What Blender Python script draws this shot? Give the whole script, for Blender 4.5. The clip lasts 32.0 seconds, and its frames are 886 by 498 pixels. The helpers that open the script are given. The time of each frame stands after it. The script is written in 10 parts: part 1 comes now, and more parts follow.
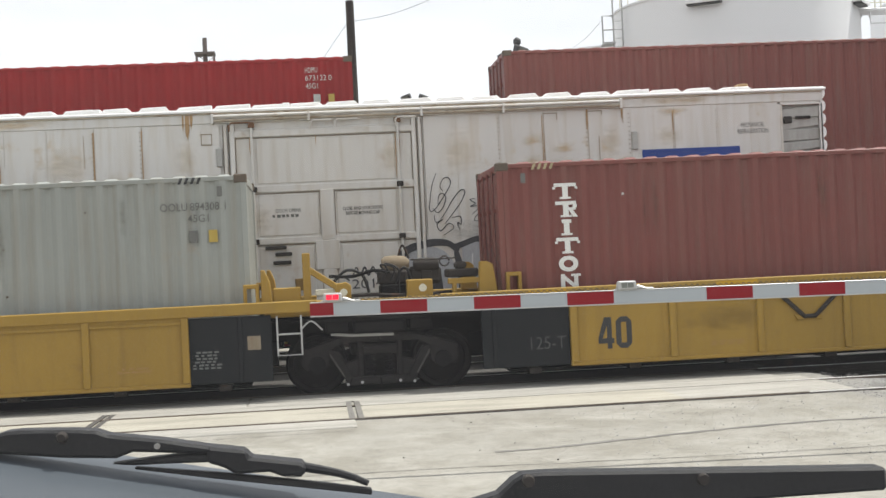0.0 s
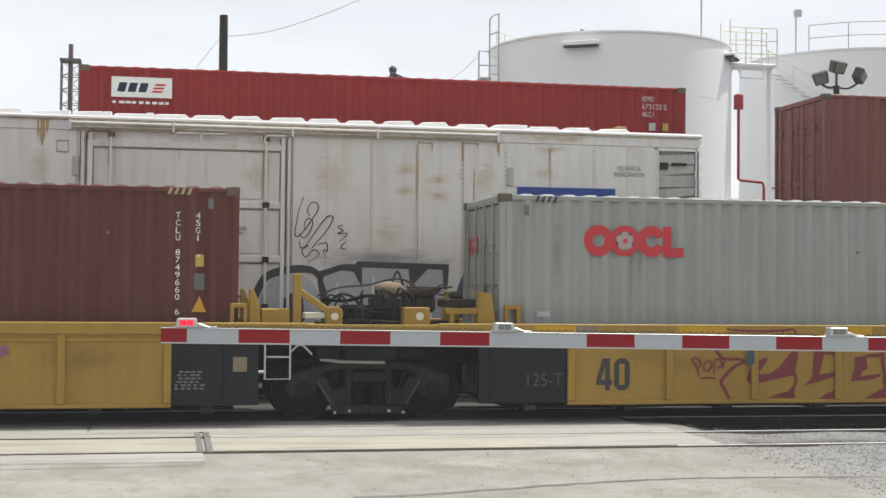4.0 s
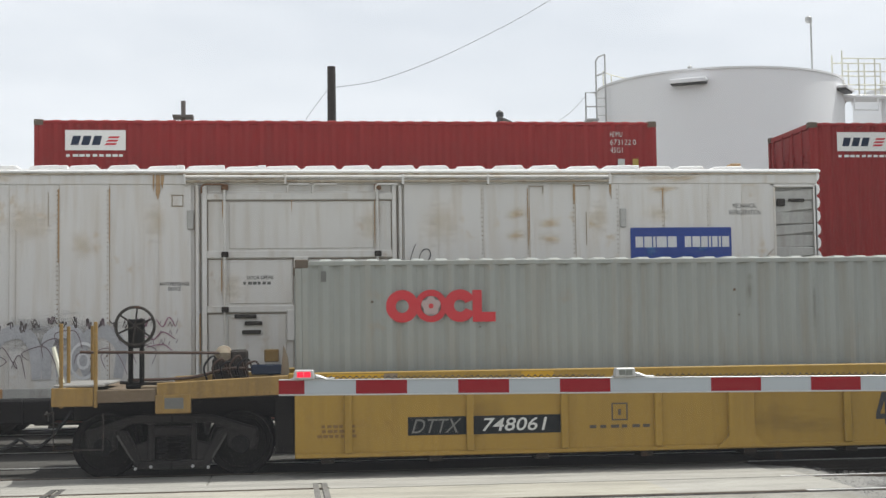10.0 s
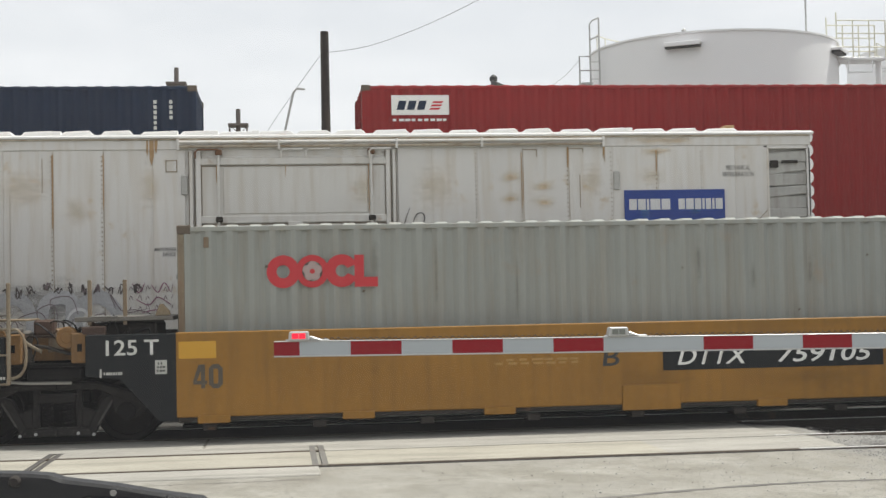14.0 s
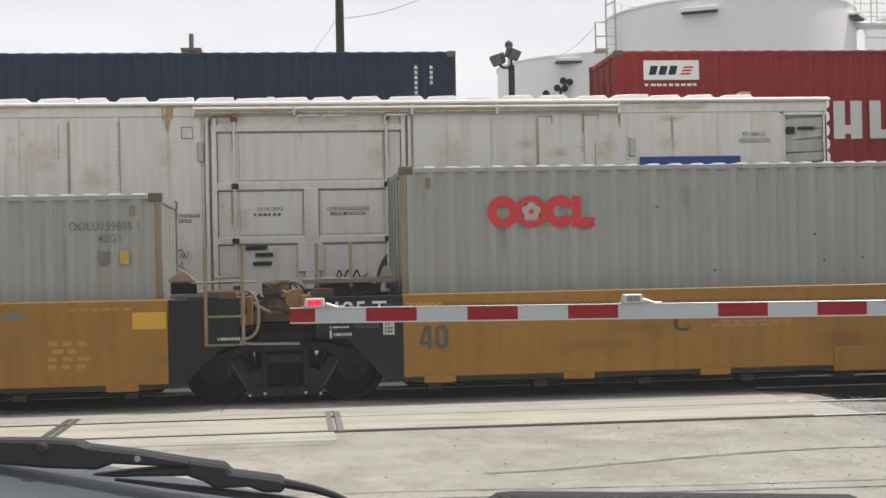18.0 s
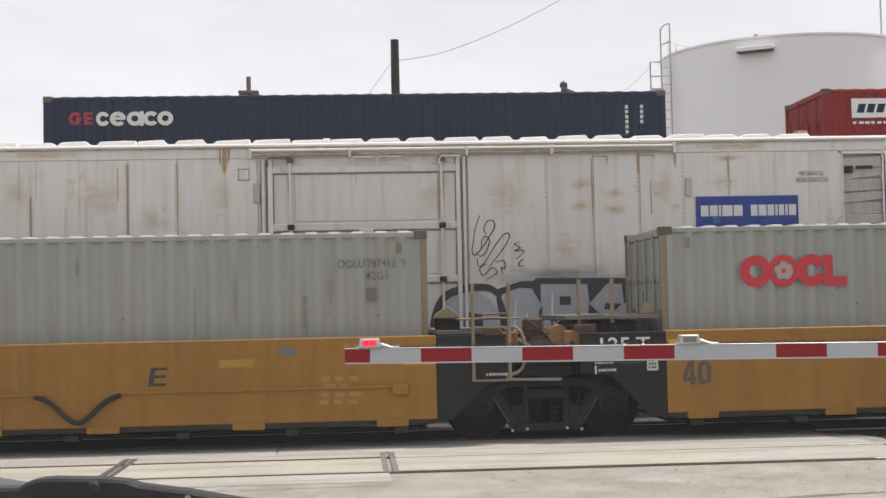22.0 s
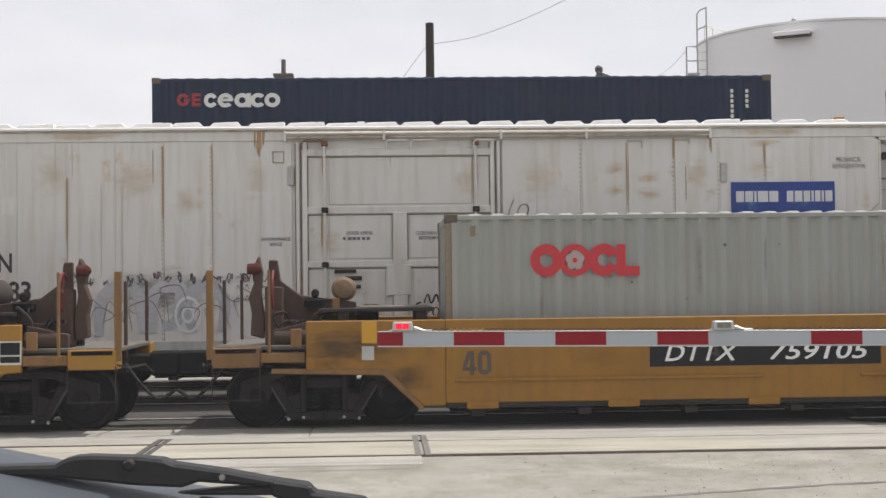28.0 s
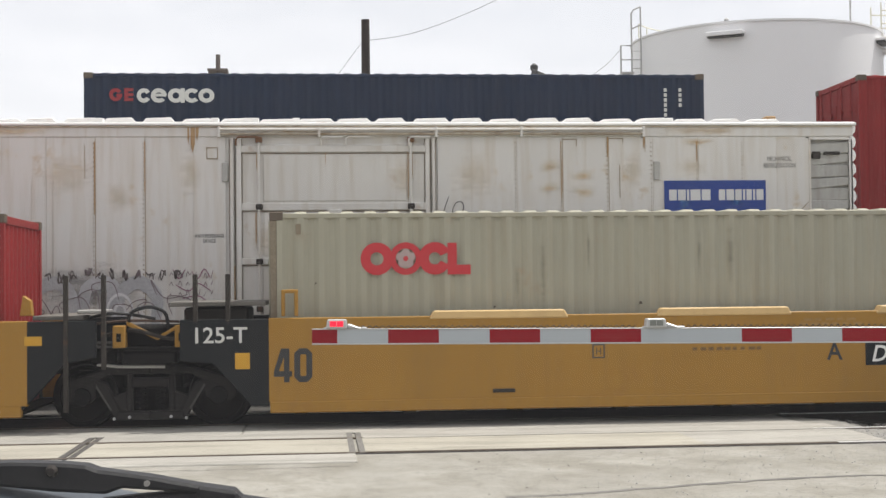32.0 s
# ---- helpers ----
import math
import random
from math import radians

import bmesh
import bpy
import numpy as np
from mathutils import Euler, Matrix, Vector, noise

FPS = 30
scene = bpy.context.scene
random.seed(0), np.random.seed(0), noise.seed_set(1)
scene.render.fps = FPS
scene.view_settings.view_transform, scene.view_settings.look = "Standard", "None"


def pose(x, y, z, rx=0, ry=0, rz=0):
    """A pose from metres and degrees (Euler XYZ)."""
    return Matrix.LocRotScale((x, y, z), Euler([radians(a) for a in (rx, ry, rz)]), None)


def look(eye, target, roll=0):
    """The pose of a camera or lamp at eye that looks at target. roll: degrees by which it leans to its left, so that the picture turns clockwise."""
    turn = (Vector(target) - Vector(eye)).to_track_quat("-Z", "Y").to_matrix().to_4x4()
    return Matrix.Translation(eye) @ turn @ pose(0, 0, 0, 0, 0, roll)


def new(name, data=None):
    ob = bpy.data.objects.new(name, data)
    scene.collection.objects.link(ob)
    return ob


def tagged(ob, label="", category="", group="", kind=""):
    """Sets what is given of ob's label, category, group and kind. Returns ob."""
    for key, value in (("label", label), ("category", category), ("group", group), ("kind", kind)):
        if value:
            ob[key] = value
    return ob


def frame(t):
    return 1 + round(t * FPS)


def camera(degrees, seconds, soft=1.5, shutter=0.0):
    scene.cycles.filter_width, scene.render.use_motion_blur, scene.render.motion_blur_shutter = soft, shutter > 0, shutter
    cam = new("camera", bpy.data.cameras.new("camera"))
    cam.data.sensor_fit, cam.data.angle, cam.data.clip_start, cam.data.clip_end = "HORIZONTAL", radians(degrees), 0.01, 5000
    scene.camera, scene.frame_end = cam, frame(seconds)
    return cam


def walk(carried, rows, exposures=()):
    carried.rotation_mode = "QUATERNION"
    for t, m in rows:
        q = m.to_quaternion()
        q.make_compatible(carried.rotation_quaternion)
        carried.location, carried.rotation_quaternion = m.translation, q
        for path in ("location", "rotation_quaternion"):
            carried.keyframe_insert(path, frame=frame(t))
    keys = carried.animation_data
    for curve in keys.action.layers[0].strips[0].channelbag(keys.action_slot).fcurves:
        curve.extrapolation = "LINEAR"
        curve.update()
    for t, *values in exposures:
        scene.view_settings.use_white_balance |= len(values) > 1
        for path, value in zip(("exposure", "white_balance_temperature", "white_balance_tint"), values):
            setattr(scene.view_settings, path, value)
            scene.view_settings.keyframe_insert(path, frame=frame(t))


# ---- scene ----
cam = camera(35.616, 32.0, soft=1.45)
walk(cam, [
    (0, pose(0.001, -0.909, 1.808, 90.471, 2.779, -5.278)),
    (0.5, pose(0.004, -0.899, 1.813, 90.781, 2.211, -4.670)),
    (1, pose(0.012, -0.902, 1.810, 90.445, 2.852, -4.640)),
    (1.5, pose(0.000, -0.899, 1.811, 91.212, 0.781, -6.410)),
    (2, pose(0.008, -0.904, 1.810, 91.091, 2.349, -5.953)),
    (2.5, pose(0.006, -0.903, 1.811, 91.196, 2.479, -7.008)),
    (4.5, pose(0.016, 0.047, 1.839, 91.813, -0.526, -12.044)),
    (5, pose(0.016, 0.047, 1.839, 92.277, 0.997, -11.991)),
    (5.5, pose(0.009, 0.051, 1.844, 90.940, 1.396, -11.963)),
    (6, pose(0.002, 0.055, 1.849, 91.804, 1.623, -11.101)),
    (6.5, pose(-0.005, 0.057, 1.848, 92.214, 0.662, -10.295)),
    (7, pose(-0.013, 0.059, 1.847, 93.188, 0.085, -10.320)),
    (7.5, pose(-0.013, 0.060, 1.841, 91.430, -0.302, -8.465)),
    (8, pose(-0.013, 0.061, 1.834, 93.375, -0.274, -7.702)),
    (8.5, pose(-0.038, 0.061, 1.834, 93.254, -0.755, -8.127)),
    (9, pose(-0.050, 0.062, 1.834, 93.101, -0.235, -6.006)),
    (9.6, pose(-0.036, 0.060, 1.832, 93.336, 0.974, -6.782)),
    (10, pose(-0.008, 0.059, 1.856, 93.445, 0.792, -6.491)),
    (10.5, pose(-0.005, 0.062, 1.854, 93.408, 1.290, -7.105)),
    (11, pose(-0.002, 0.066, 1.852, 92.236, 1.683, -7.523)),
    (11.5, pose(-0.008, 0.065, 1.856, 92.566, 1.136, -7.063)),
    (12, pose(-0.014, 0.064, 1.860, 92.874, 1.677, -6.728)),
    (12.5, pose(-0.007, 0.038, 1.839, 92.397, 1.451, -6.534)),
    (13, pose(-0.002, 0.013, 1.816, 91.729, 1.667, -5.948)),
    (13.5, pose(-0.001, 0.015, 1.815, 92.109, 1.877, -5.973)),
    (14, pose(-0.000, 0.018, 1.814, 92.036, 1.187, -6.676)),
    (14.5, pose(-0.004, 0.012, 1.813, 91.811, 0.683, -6.552)),
    (15, pose(-0.003, 0.007, 1.816, 91.643, 0.269, -6.555)),
    (15.5, pose(-0.006, 0.007, 1.822, 90.741, 1.227, -6.261)),
    (17.5, pose(-0.002, -0.011, 1.819, 91.331, 0.624, -6.129)),
    (18, pose(-0.002, -0.011, 1.819, 90.649, 1.157, -6.045)),
    (18.5, pose(0.003, -0.014, 1.818, 90.003, 1.231, -5.837)),
    (19, pose(0.003, -0.017, 1.815, 90.284, 1.821, -5.914)),
    (19.5, pose(0.004, -0.015, 1.817, 90.817, 0.783, -5.824)),
    (20, pose(0.000, -0.014, 1.815, 91.219, 0.537, -5.736)),
    (20.5, pose(0.001, -0.011, 1.815, 91.155, 0.804, -4.085)),
    (21, pose(0.002, -0.007, 1.819, 91.613, 0.982, -3.848)),
    (21.5, pose(0.003, -0.009, 1.819, 93.061, 0.625, -3.735)),
    (22, pose(0.003, -0.010, 1.818, 92.381, 1.184, -3.747)),
    (22.5, pose(0.002, -0.010, 1.816, 92.353, 0.063, -4.361)),
    (23, pose(0.001, -0.011, 1.814, 91.877, -0.353, -4.711)),
    (23.5, pose(0.001, -0.012, 1.813, 91.662, -0.266, -5.491)),
    (24, pose(0.000, -0.013, 1.813, 91.965, -0.404, -5.237)),
    (24.5, pose(0.000, -0.009, 1.813, 91.864, -0.444, -5.267)),
    (25, pose(0.000, -0.006, 1.813, 91.737, -0.570, -5.148)),
    (25.5, pose(0.000, -0.006, 1.813, 92.086, -0.449, -4.487)),
    (27.5, pose(0.002, -0.004, 1.814, 92.276, 0.080, -2.812)),
    (28, pose(0.001, -0.004, 1.816, 91.736, 0.695, -2.380)),
    (28.5, pose(-0.002, -0.005, 1.817, 91.293, 0.369, -3.795)),
    (29, pose(0.007, -0.006, 1.818, 90.511, 0.744, -4.416)),
    (29.5, pose(0.008, -0.007, 1.817, 90.433, 0.666, -4.493)),
    (30, pose(0.009, -0.007, 1.818, 90.455, 0.781, -4.489)),
    (30.5, pose(0.010, -0.007, 1.818, 90.650, 0.685, -4.632)),
    (31, pose(0.010, -0.007, 1.817, 91.006, 0.503, -4.786)),
    (31.5, pose(0.007, -0.004, 1.818, 91.528, 0.490, -5.304)),
    (32, pose(0.007, -0.001, 1.822, 91.574, 0.619, -5.066)),
], exposures=[(0.0, 0.18, 6400, 8), (1.0, 0.10, 6380, 8), (2.5, 0.06, 6350, 8), (4.5, 0.05, 6350, 8), (5.2, 0.06, 6350, 8), (6.7, 0.18, 6300, 7), (7.3, 0.18, 6300, 7), (9.0, -0.06, 6250, 7), (10.5, -0.06, 6250, 7), (13.0, -0.06, 6400, 7), (15.5, -0.03, 6520, 8), (18.0, -0.03, 6520, 10), (22.0, -0.03, 6560, 13), (25.5, -0.05, 6540, 13), (28.0, -0.10, 6480, 12), (29.5, -0.05, 6480, 12), (31.0, 0.03, 6480, 11), (32.0, 0.05, 6480, 10)])

# ---- light ----
SUN_ELEV, SUN_AZ = radians(65), radians(15)      # azimuth: from +x towards +y
SUN_DIR = Vector((math.cos(SUN_ELEV) * math.cos(SUN_AZ), math.cos(SUN_ELEV) * math.sin(SUN_AZ), math.sin(SUN_ELEV)))
sun_data = bpy.data.lights.new("sun", "SUN")
sun_data.energy, sun_data.angle, sun_data.color = 4.4, radians(0.6), (1.0, 0.96, 0.9)
sun = new("sun", sun_data)
sun.matrix_world = look((0, 0, 60), Vector((0, 0, 60)) - SUN_DIR)

world = bpy.data.worlds.new("world")
scene.world = world
world.use_nodes = True
wn, wl = world.node_tree.nodes, world.node_tree.links
wn.clear()
sky = wn.new("ShaderNodeTexSky")
sky.sky_type, sky.sun_disc = "NISHITA", False
sky.sun_elevation, sky.sun_rotation = SUN_ELEV, math.pi / 2 - SUN_AZ
sky.dust_density, sky.air_density, sky.ozone_density = 4.0, 1.0, 1.0
wco = wn.new("ShaderNodeTexCoord")
wmap = wn.new("ShaderNodeMapping")
wmap.inputs["Scale"].default_value = (1.3, 1.3, 4.5)
wno = wn.new("ShaderNodeTexNoise")
wno.inputs["Scale"].default_value, wno.inputs["Detail"].default_value = 2.2, 6.0
wno.inputs["Roughness"].default_value = 0.6
wra = wn.new("ShaderNodeValToRGB")
wra.color_ramp.elements[0].position, wra.color_ramp.elements[1].position = 0.28, 0.62
wmi = wn.new("ShaderNodeMix")
wmi.data_type = "RGBA"
wmi.inputs["B"].default_value = (10.35, 10.35, 10.6, 1)
wcl = wn.new("ShaderNodeMath")
wcl.operation = "MULTIPLY_ADD"
wcl.inputs[1].default_value, wcl.inputs[2].default_value = 0.24, 0.68
wbg = wn.new("ShaderNodeBackground")
wbg.inputs["Strength"].default_value = 0.10
wout = wn.new("ShaderNodeOutputWorld")
wl.new(wco.outputs["Generated"], wmap.inputs["Vector"])
wl.new(wmap.outputs["Vector"], wno.inputs["Vector"])
wl.new(wno.outputs["Fac"], wra.inputs["Fac"])
wl.new(wra.outputs["Color"], wcl.inputs[0])
wl.new(wcl.outputs["Value"], wmi.inputs["Factor"])
wl.new(sky.outputs["Color"], wmi.inputs["A"])
wl.new(wmi.outputs["Result"], wbg.inputs["Color"])
wl.new(wbg.outputs["Background"], wout.inputs["Surface"])


# ---- materials ----
def paint(name, rgb, rough=0.55, metal=0.0, var=0.1, streak=0.0, dirt=(0.16, 0.12, 0.09), rust=0.0, rustc=(0.2, 0.09, 0.04),
          bump=0.15, scale=1.0, fine=40.0, rand=0.0, spec=0.35):
    """Paint or bare surface: mottling at two scales, vertical streaks, rust spots, fine relief."""
    m = bpy.data.materials.new(name)
    m.use_nodes = True
    n, l = m.node_tree.nodes, m.node_tree.links
    bs = n["Principled BSDF"]
    bs.inputs["Metallic"].default_value = metal
    bs.inputs["Specular IOR Level"].default_value = spec
    co = n.new("ShaderNodeTexCoord")
    oi = n.new("ShaderNodeObjectInfo")
    add = n.new("ShaderNodeVectorMath")
    add.operation = "ADD"
    mul = n.new("ShaderNodeVectorMath")
    mul.operation = "SCALE"
    mul.inputs["Scale"].default_value = 17.0
    cmb = n.new("ShaderNodeCombineXYZ")
    l.new(oi.outputs["Random"], cmb.inputs[0])
    l.new(oi.outputs["Random"], cmb.inputs[2])
    l.new(cmb.outputs[0], mul.inputs[0])
    l.new(co.outputs["Object"], add.inputs[0])
    l.new(mul.outputs[0], add.inputs[1])
    big = n.new("ShaderNodeTexNoise")
    big.inputs["Scale"].default_value, big.inputs["Detail"].default_value = 0.9 * scale, 6.0
    small = n.new("ShaderNodeTexNoise")
    small.inputs["Scale"].default_value, small.inputs["Detail"].default_value = fine * scale, 4.0
    l.new(add.outputs[0], big.inputs["Vector"])
    l.new(add.outputs[0], small.inputs["Vector"])
    val = n.new("ShaderNodeMath")
    val.operation = "ADD"
    l.new(big.outputs["Fac"], val.inputs[0])
    l.new(small.outputs["Fac"], val.inputs[1])
    mr = n.new("ShaderNodeMapRange")
    mr.inputs["From Min"].default_value, mr.inputs["From Max"].default_value = 0.6, 1.4
    mr.inputs["To Min"].default_value, mr.inputs["To Max"].default_value = 1 - var, 1 + var
    l.new(val.outputs[0], mr.inputs["Value"])
    hue = n.new("ShaderNodeHueSaturation")
    hue.inputs["Color"].default_value = (*rgb, 1)
    last = mr.outputs[0]
    if rand:
        rr = n.new("ShaderNodeMapRange")
        rr.inputs["To Min"].default_value, rr.inputs["To Max"].default_value = 1 - rand, 1 + rand
        l.new(oi.outputs["Random"], rr.inputs["Value"])
        rm = n.new("ShaderNodeMath")
        rm.operation = "MULTIPLY"
        l.new(last, rm.inputs[0])
        l.new(rr.outputs[0], rm.inputs[1])
        last = rm.outputs[0]
    l.new(last, hue.inputs["Value"])
    col = hue.outputs["Color"]

    def layer(col, fac, rgb2):
        mx = n.new("ShaderNodeMix")
        mx.data_type = "RGBA"
        mx.inputs["B"].default_value = (*rgb2, 1)
        l.new(fac, mx.inputs["Factor"])
        l.new(col, mx.inputs["A"])
        return mx.outputs["Result"]

    if streak:
        mp = n.new("ShaderNodeMapping")
        mp.inputs["Scale"].default_value = (5.0, 5.0, 0.35)
        st = n.new("ShaderNodeTexNoise")
        st.inputs["Scale"].default_value, st.inputs["Detail"].default_value = 1.6 * scale, 5.0
        l.new(add.outputs[0], mp.inputs["Vector"])
        l.new(mp.outputs[0], st.inputs["Vector"])
        sr = n.new("ShaderNodeMapRange")
        sr.inputs["From Min"].default_value, sr.inputs["From Max"].default_value = 0.46, 0.78
        sr.inputs["To Max"].default_value = streak
        l.new(st.outputs["Fac"], sr.inputs["Value"])
        col = layer(col, sr.outputs[0], dirt)
    if rust:
        rn = n.new("ShaderNodeTexNoise")
        rn.inputs["Scale"].default_value, rn.inputs["Detail"].default_value = 2.3 * scale, 9.0
        rn.inputs["Roughness"].default_value = 0.7
        l.new(add.outputs[0], rn.inputs["Vector"])
        rr2 = n.new("ShaderNodeMapRange")
        rr2.inputs["From Min"].default_value, rr2.inputs["From Max"].default_value = 0.60, 0.70
        rr2.inputs["To Max"].default_value = rust
        l.new(rn.outputs["Fac"], rr2.inputs["Value"])
        col = layer(col, rr2.outputs[0], rustc)
    l.new(col, bs.inputs["Base Color"])
    ro = n.new("ShaderNodeMapRange")
    ro.inputs["From Min"].default_value, ro.inputs["From Max"].default_value = 0.3, 0.7
    ro.inputs["To Min"].default_value, ro.inputs["To Max"].default_value = max(rough - 0.1, 0.05), min(rough + 0.12, 1)
    l.new(big.outputs["Fac"], ro.inputs["Value"])
    l.new(ro.outputs[0], bs.inputs["Roughness"])
    if bump:
        bp = n.new("ShaderNodeBump")
        bp.inputs["Strength"].default_value, bp.inputs["Distance"].default_value = bump, 0.01
        l.new(val.outputs[0], bp.inputs["Height"])
        l.new(bp.outputs[0], bs.inputs["Normal"])
    return m


def glow(name, rgb, strength):
    m = bpy.data.materials.new(name)
    m.use_nodes = True
    b = m.node_tree.nodes["Principled BSDF"]
    b.inputs["Base Color"].default_value = (*rgb, 1)
    b.inputs["Emission Color"].default_value = (*rgb, 1)
    b.inputs["Emission Strength"].default_value = strength
    return m


M_GREY = paint("container_grey_paint", (0.278, 0.290, 0.268), 0.5, spec=0.22, var=0.09, streak=0.42, dirt=(0.23, 0.19, 0.135), rust=0.25, rustc=(0.3, 0.2, 0.12), rand=0.05)
M_BEIGE = paint("container_beige_grey_paint", (0.335, 0.322, 0.25), 0.5, spec=0.22, var=0.07, streak=0.3, dirt=(0.24, 0.19, 0.12), rust=0.3, rustc=(0.3, 0.2, 0.12))
M_BROWN = paint("container_brown_paint", (0.100, 0.034, 0.027), 0.55, spec=0.15, var=0.12, streak=0.25, dirt=(0.16, 0.1, 0.08), rust=0.1, rand=0.05)
M_RED = paint("container_red_paint", (0.235, 0.024, 0.024), 0.6, spec=0.15, var=0.14, streak=0.3, dirt=(0.16, 0.03, 0.03), rust=0.1, rand=0.06)
M_MAROON = paint("container_maroon_paint", (0.17, 0.05, 0.04), 0.5, var=0.12, streak=0.3, rust=0.1)
M_NAVY = paint("container_navy_paint", (0.017, 0.027, 0.05), 0.6, spec=0.15, var=0.2, streak=0.25, dirt=(0.05, 0.055, 0.07), rust=0.05)
M_CAST = paint("corner_steel", (0.10, 0.078, 0.058), 0.7, var=0.25, rust=0.6)
M_RUSTPOST = paint("rusty_post", (0.205, 0.170, 0.120), 0.75, var=0.3, streak=0.7, dirt=(0.15, 0.085, 0.045), rust=0.9)
M_YELLOW = paint("wellcar_yellow_paint", (0.300, 0.188, 0.036), 0.55, spec=0.2, var=0.14, streak=0.4, dirt=(0.19, 0.115, 0.032), rust=0.3, rustc=(0.17, 0.095, 0.03))
M_ORANGE = paint("wellcar_orange_paint", (0.255, 0.128, 0.023), 0.55, spec=0.2, var=0.16, streak=0.45, dirt=(0.15, 0.077, 0.022), rust=0.4, rustc=(0.13, 0.066, 0.024))
M_AMBER = paint("wellcar_amber_paint", (0.305, 0.162, 0.028), 0.5, spec=0.2, var=0.1, streak=0.3, dirt=(0.2, 0.12, 0.04), rust=0.2)
M_PLACARD = paint("muted_yellow_plate", (0.40, 0.29, 0.06), 0.6, var=0.35, bump=0.0, fine=120)
M_DKTXT = paint("worn_dark_lettering", (0.075, 0.062, 0.045), 0.6, var=0.3, rust=0.5, rustc=(0.2, 0.11, 0.04), scale=3.0, bump=0.0)
M_PALETXT = paint("pale_small_print", (0.105, 0.11, 0.105), 0.6, var=0.2, bump=0.0)
M_DIMTXT = paint("dim_grey_lettering", (0.065, 0.068, 0.066), 0.6, var=0.3, bump=0.0, spec=0.15)
M_GREYW = paint("greyed_white_lettering", (0.42, 0.42, 0.39), 0.6, var=0.3, rust=0.5, rustc=(0.12, 0.115, 0.10), scale=4.0, bump=0.0)
M_SOFTTXT = paint("faint_brown_lettering", (0.155, 0.088, 0.025), 0.6, var=0.3, bump=0.0)
M_DULLYEL = paint("dull_yellow_patch", (0.33, 0.185, 0.026), 0.55, var=0.2, rust=0.5, rustc=(0.22, 0.12, 0.03), scale=3.0)
M_STRIPE = paint("worn_beige_stripe", (0.34, 0.29, 0.17), 0.6, var=0.3, rust=0.6, rustc=(0.12, 0.06, 0.045), scale=4.0, bump=0.0)
M_WORNW = paint("worn_white_lettering", (0.52, 0.52, 0.49), 0.6, var=0.15, bump=0.0)
M_CHORDY = paint("fresh_yellow_patch", (0.47, 0.27, 0.017), 0.5, spec=0.2, var=0.1, streak=0.2, dirt=(0.25, 0.15, 0.03))
M_CHORDG = paint("overpainted_grey_patch", (0.20, 0.15, 0.10), 0.6, var=0.25, fine=20)
M_BRTYEL = paint("bright_yellow_patch", (0.50, 0.27, 0.022), 0.5, var=0.08, rust=0.1)
M_BLACK = paint("black_panel_paint", (0.0125, 0.0145, 0.016), 0.65, spec=0.15, var=0.25, streak=0.3, dirt=(0.03, 0.029, 0.027))
M_DIRTYEL = paint("grimy_yellow_paint", (0.25, 0.155, 0.045), 0.65, var=0.25, streak=0.6, dirt=(0.09, 0.062, 0.035), rust=0.7, rustc=(0.10, 0.06, 0.035), bump=0.25)
M_DIRTAMB = paint("grimy_amber_paint", (0.19, 0.10, 0.032), 0.65, var=0.25, streak=0.6, dirt=(0.07, 0.046, 0.028), rust=0.8, rustc=(0.08, 0.048, 0.03), bump=0.25)
M_DIRTDECK = paint("dirty_brown_deck", (0.13, 0.095, 0.06), 0.75, var=0.3, streak=0.4, rust=0.6, rustc=(0.08, 0.05, 0.032), bump=0.3)
M_LIP = paint("pale_amber_lip", (0.58, 0.40, 0.18), 0.55, var=0.12, streak=0.2, dirt=(0.25, 0.16, 0.06))
M_TANKBR = paint("dusty_brown_tank", (0.150, 0.094, 0.055), 0.7, var=0.25, rust=0.4, rustc=(0.07, 0.042, 0.028))
M_TANKDK = paint("dark_grey_brown_tank", (0.060, 0.050, 0.042), 0.75, spec=0.15, var=0.3, rust=0.5, rustc=(0.09, 0.06, 0.04))
M_RUSTRED = paint("rusty_dark_red", (0.075, 0.022, 0.018), 0.8, spec=0.1, var=0.35, rust=0.6, rustc=(0.05, 0.032, 0.024))
M_TANDUST = paint("tan_dust_coat", (0.20, 0.155, 0.10), 0.85, var=0.25, rust=0.5, rustc=(0.10, 0.075, 0.05), bump=0.3)
M_TRUCK = paint("truck_grime", (0.0135, 0.0130, 0.0132), 0.85, spec=0.1, var=0.35, rust=0.5, rustc=(0.034, 0.03, 0.027), bump=0.3)
# lighter than the other truck parts: light on the side frames is painted in
M_FRAME = paint("dusty_lit_cast_steel", (0.024, 0.0225, 0.0215), 0.85, spec=0.12, var=0.4, rust=0.6, rustc=(0.052, 0.044, 0.037), bump=0.3)
# paler still, for painted highlights along the struts
M_EDGELIGHT = paint("casting_edge_highlight", (0.065, 0.062, 0.058), 0.75, spec=0.15, var=0.5, rust=0.6, rustc=(0.03, 0.027, 0.025), scale=3.0)
# grime, with the shade of undersides, holes and slots put into the colour
M_UNDER = paint("underside_grime_shade", (0.011, 0.0105, 0.010), 0.9, spec=0.08, var=0.3, bump=0.3)
M_WHEEL = paint("wheel_steel", (0.012, 0.0112, 0.011), 0.75, spec=0.1, var=0.3, rust=0.4, rustc=(0.03, 0.022, 0.02))
M_STEEL = paint("bare_steel", (0.33, 0.32, 0.3), 0.5, metal=0.6, var=0.2, rust=0.3)
M_DARK = paint("dark_hardware", (0.036, 0.031, 0.027), 0.7, spec=0.15, var=0.3, rust=0.5)
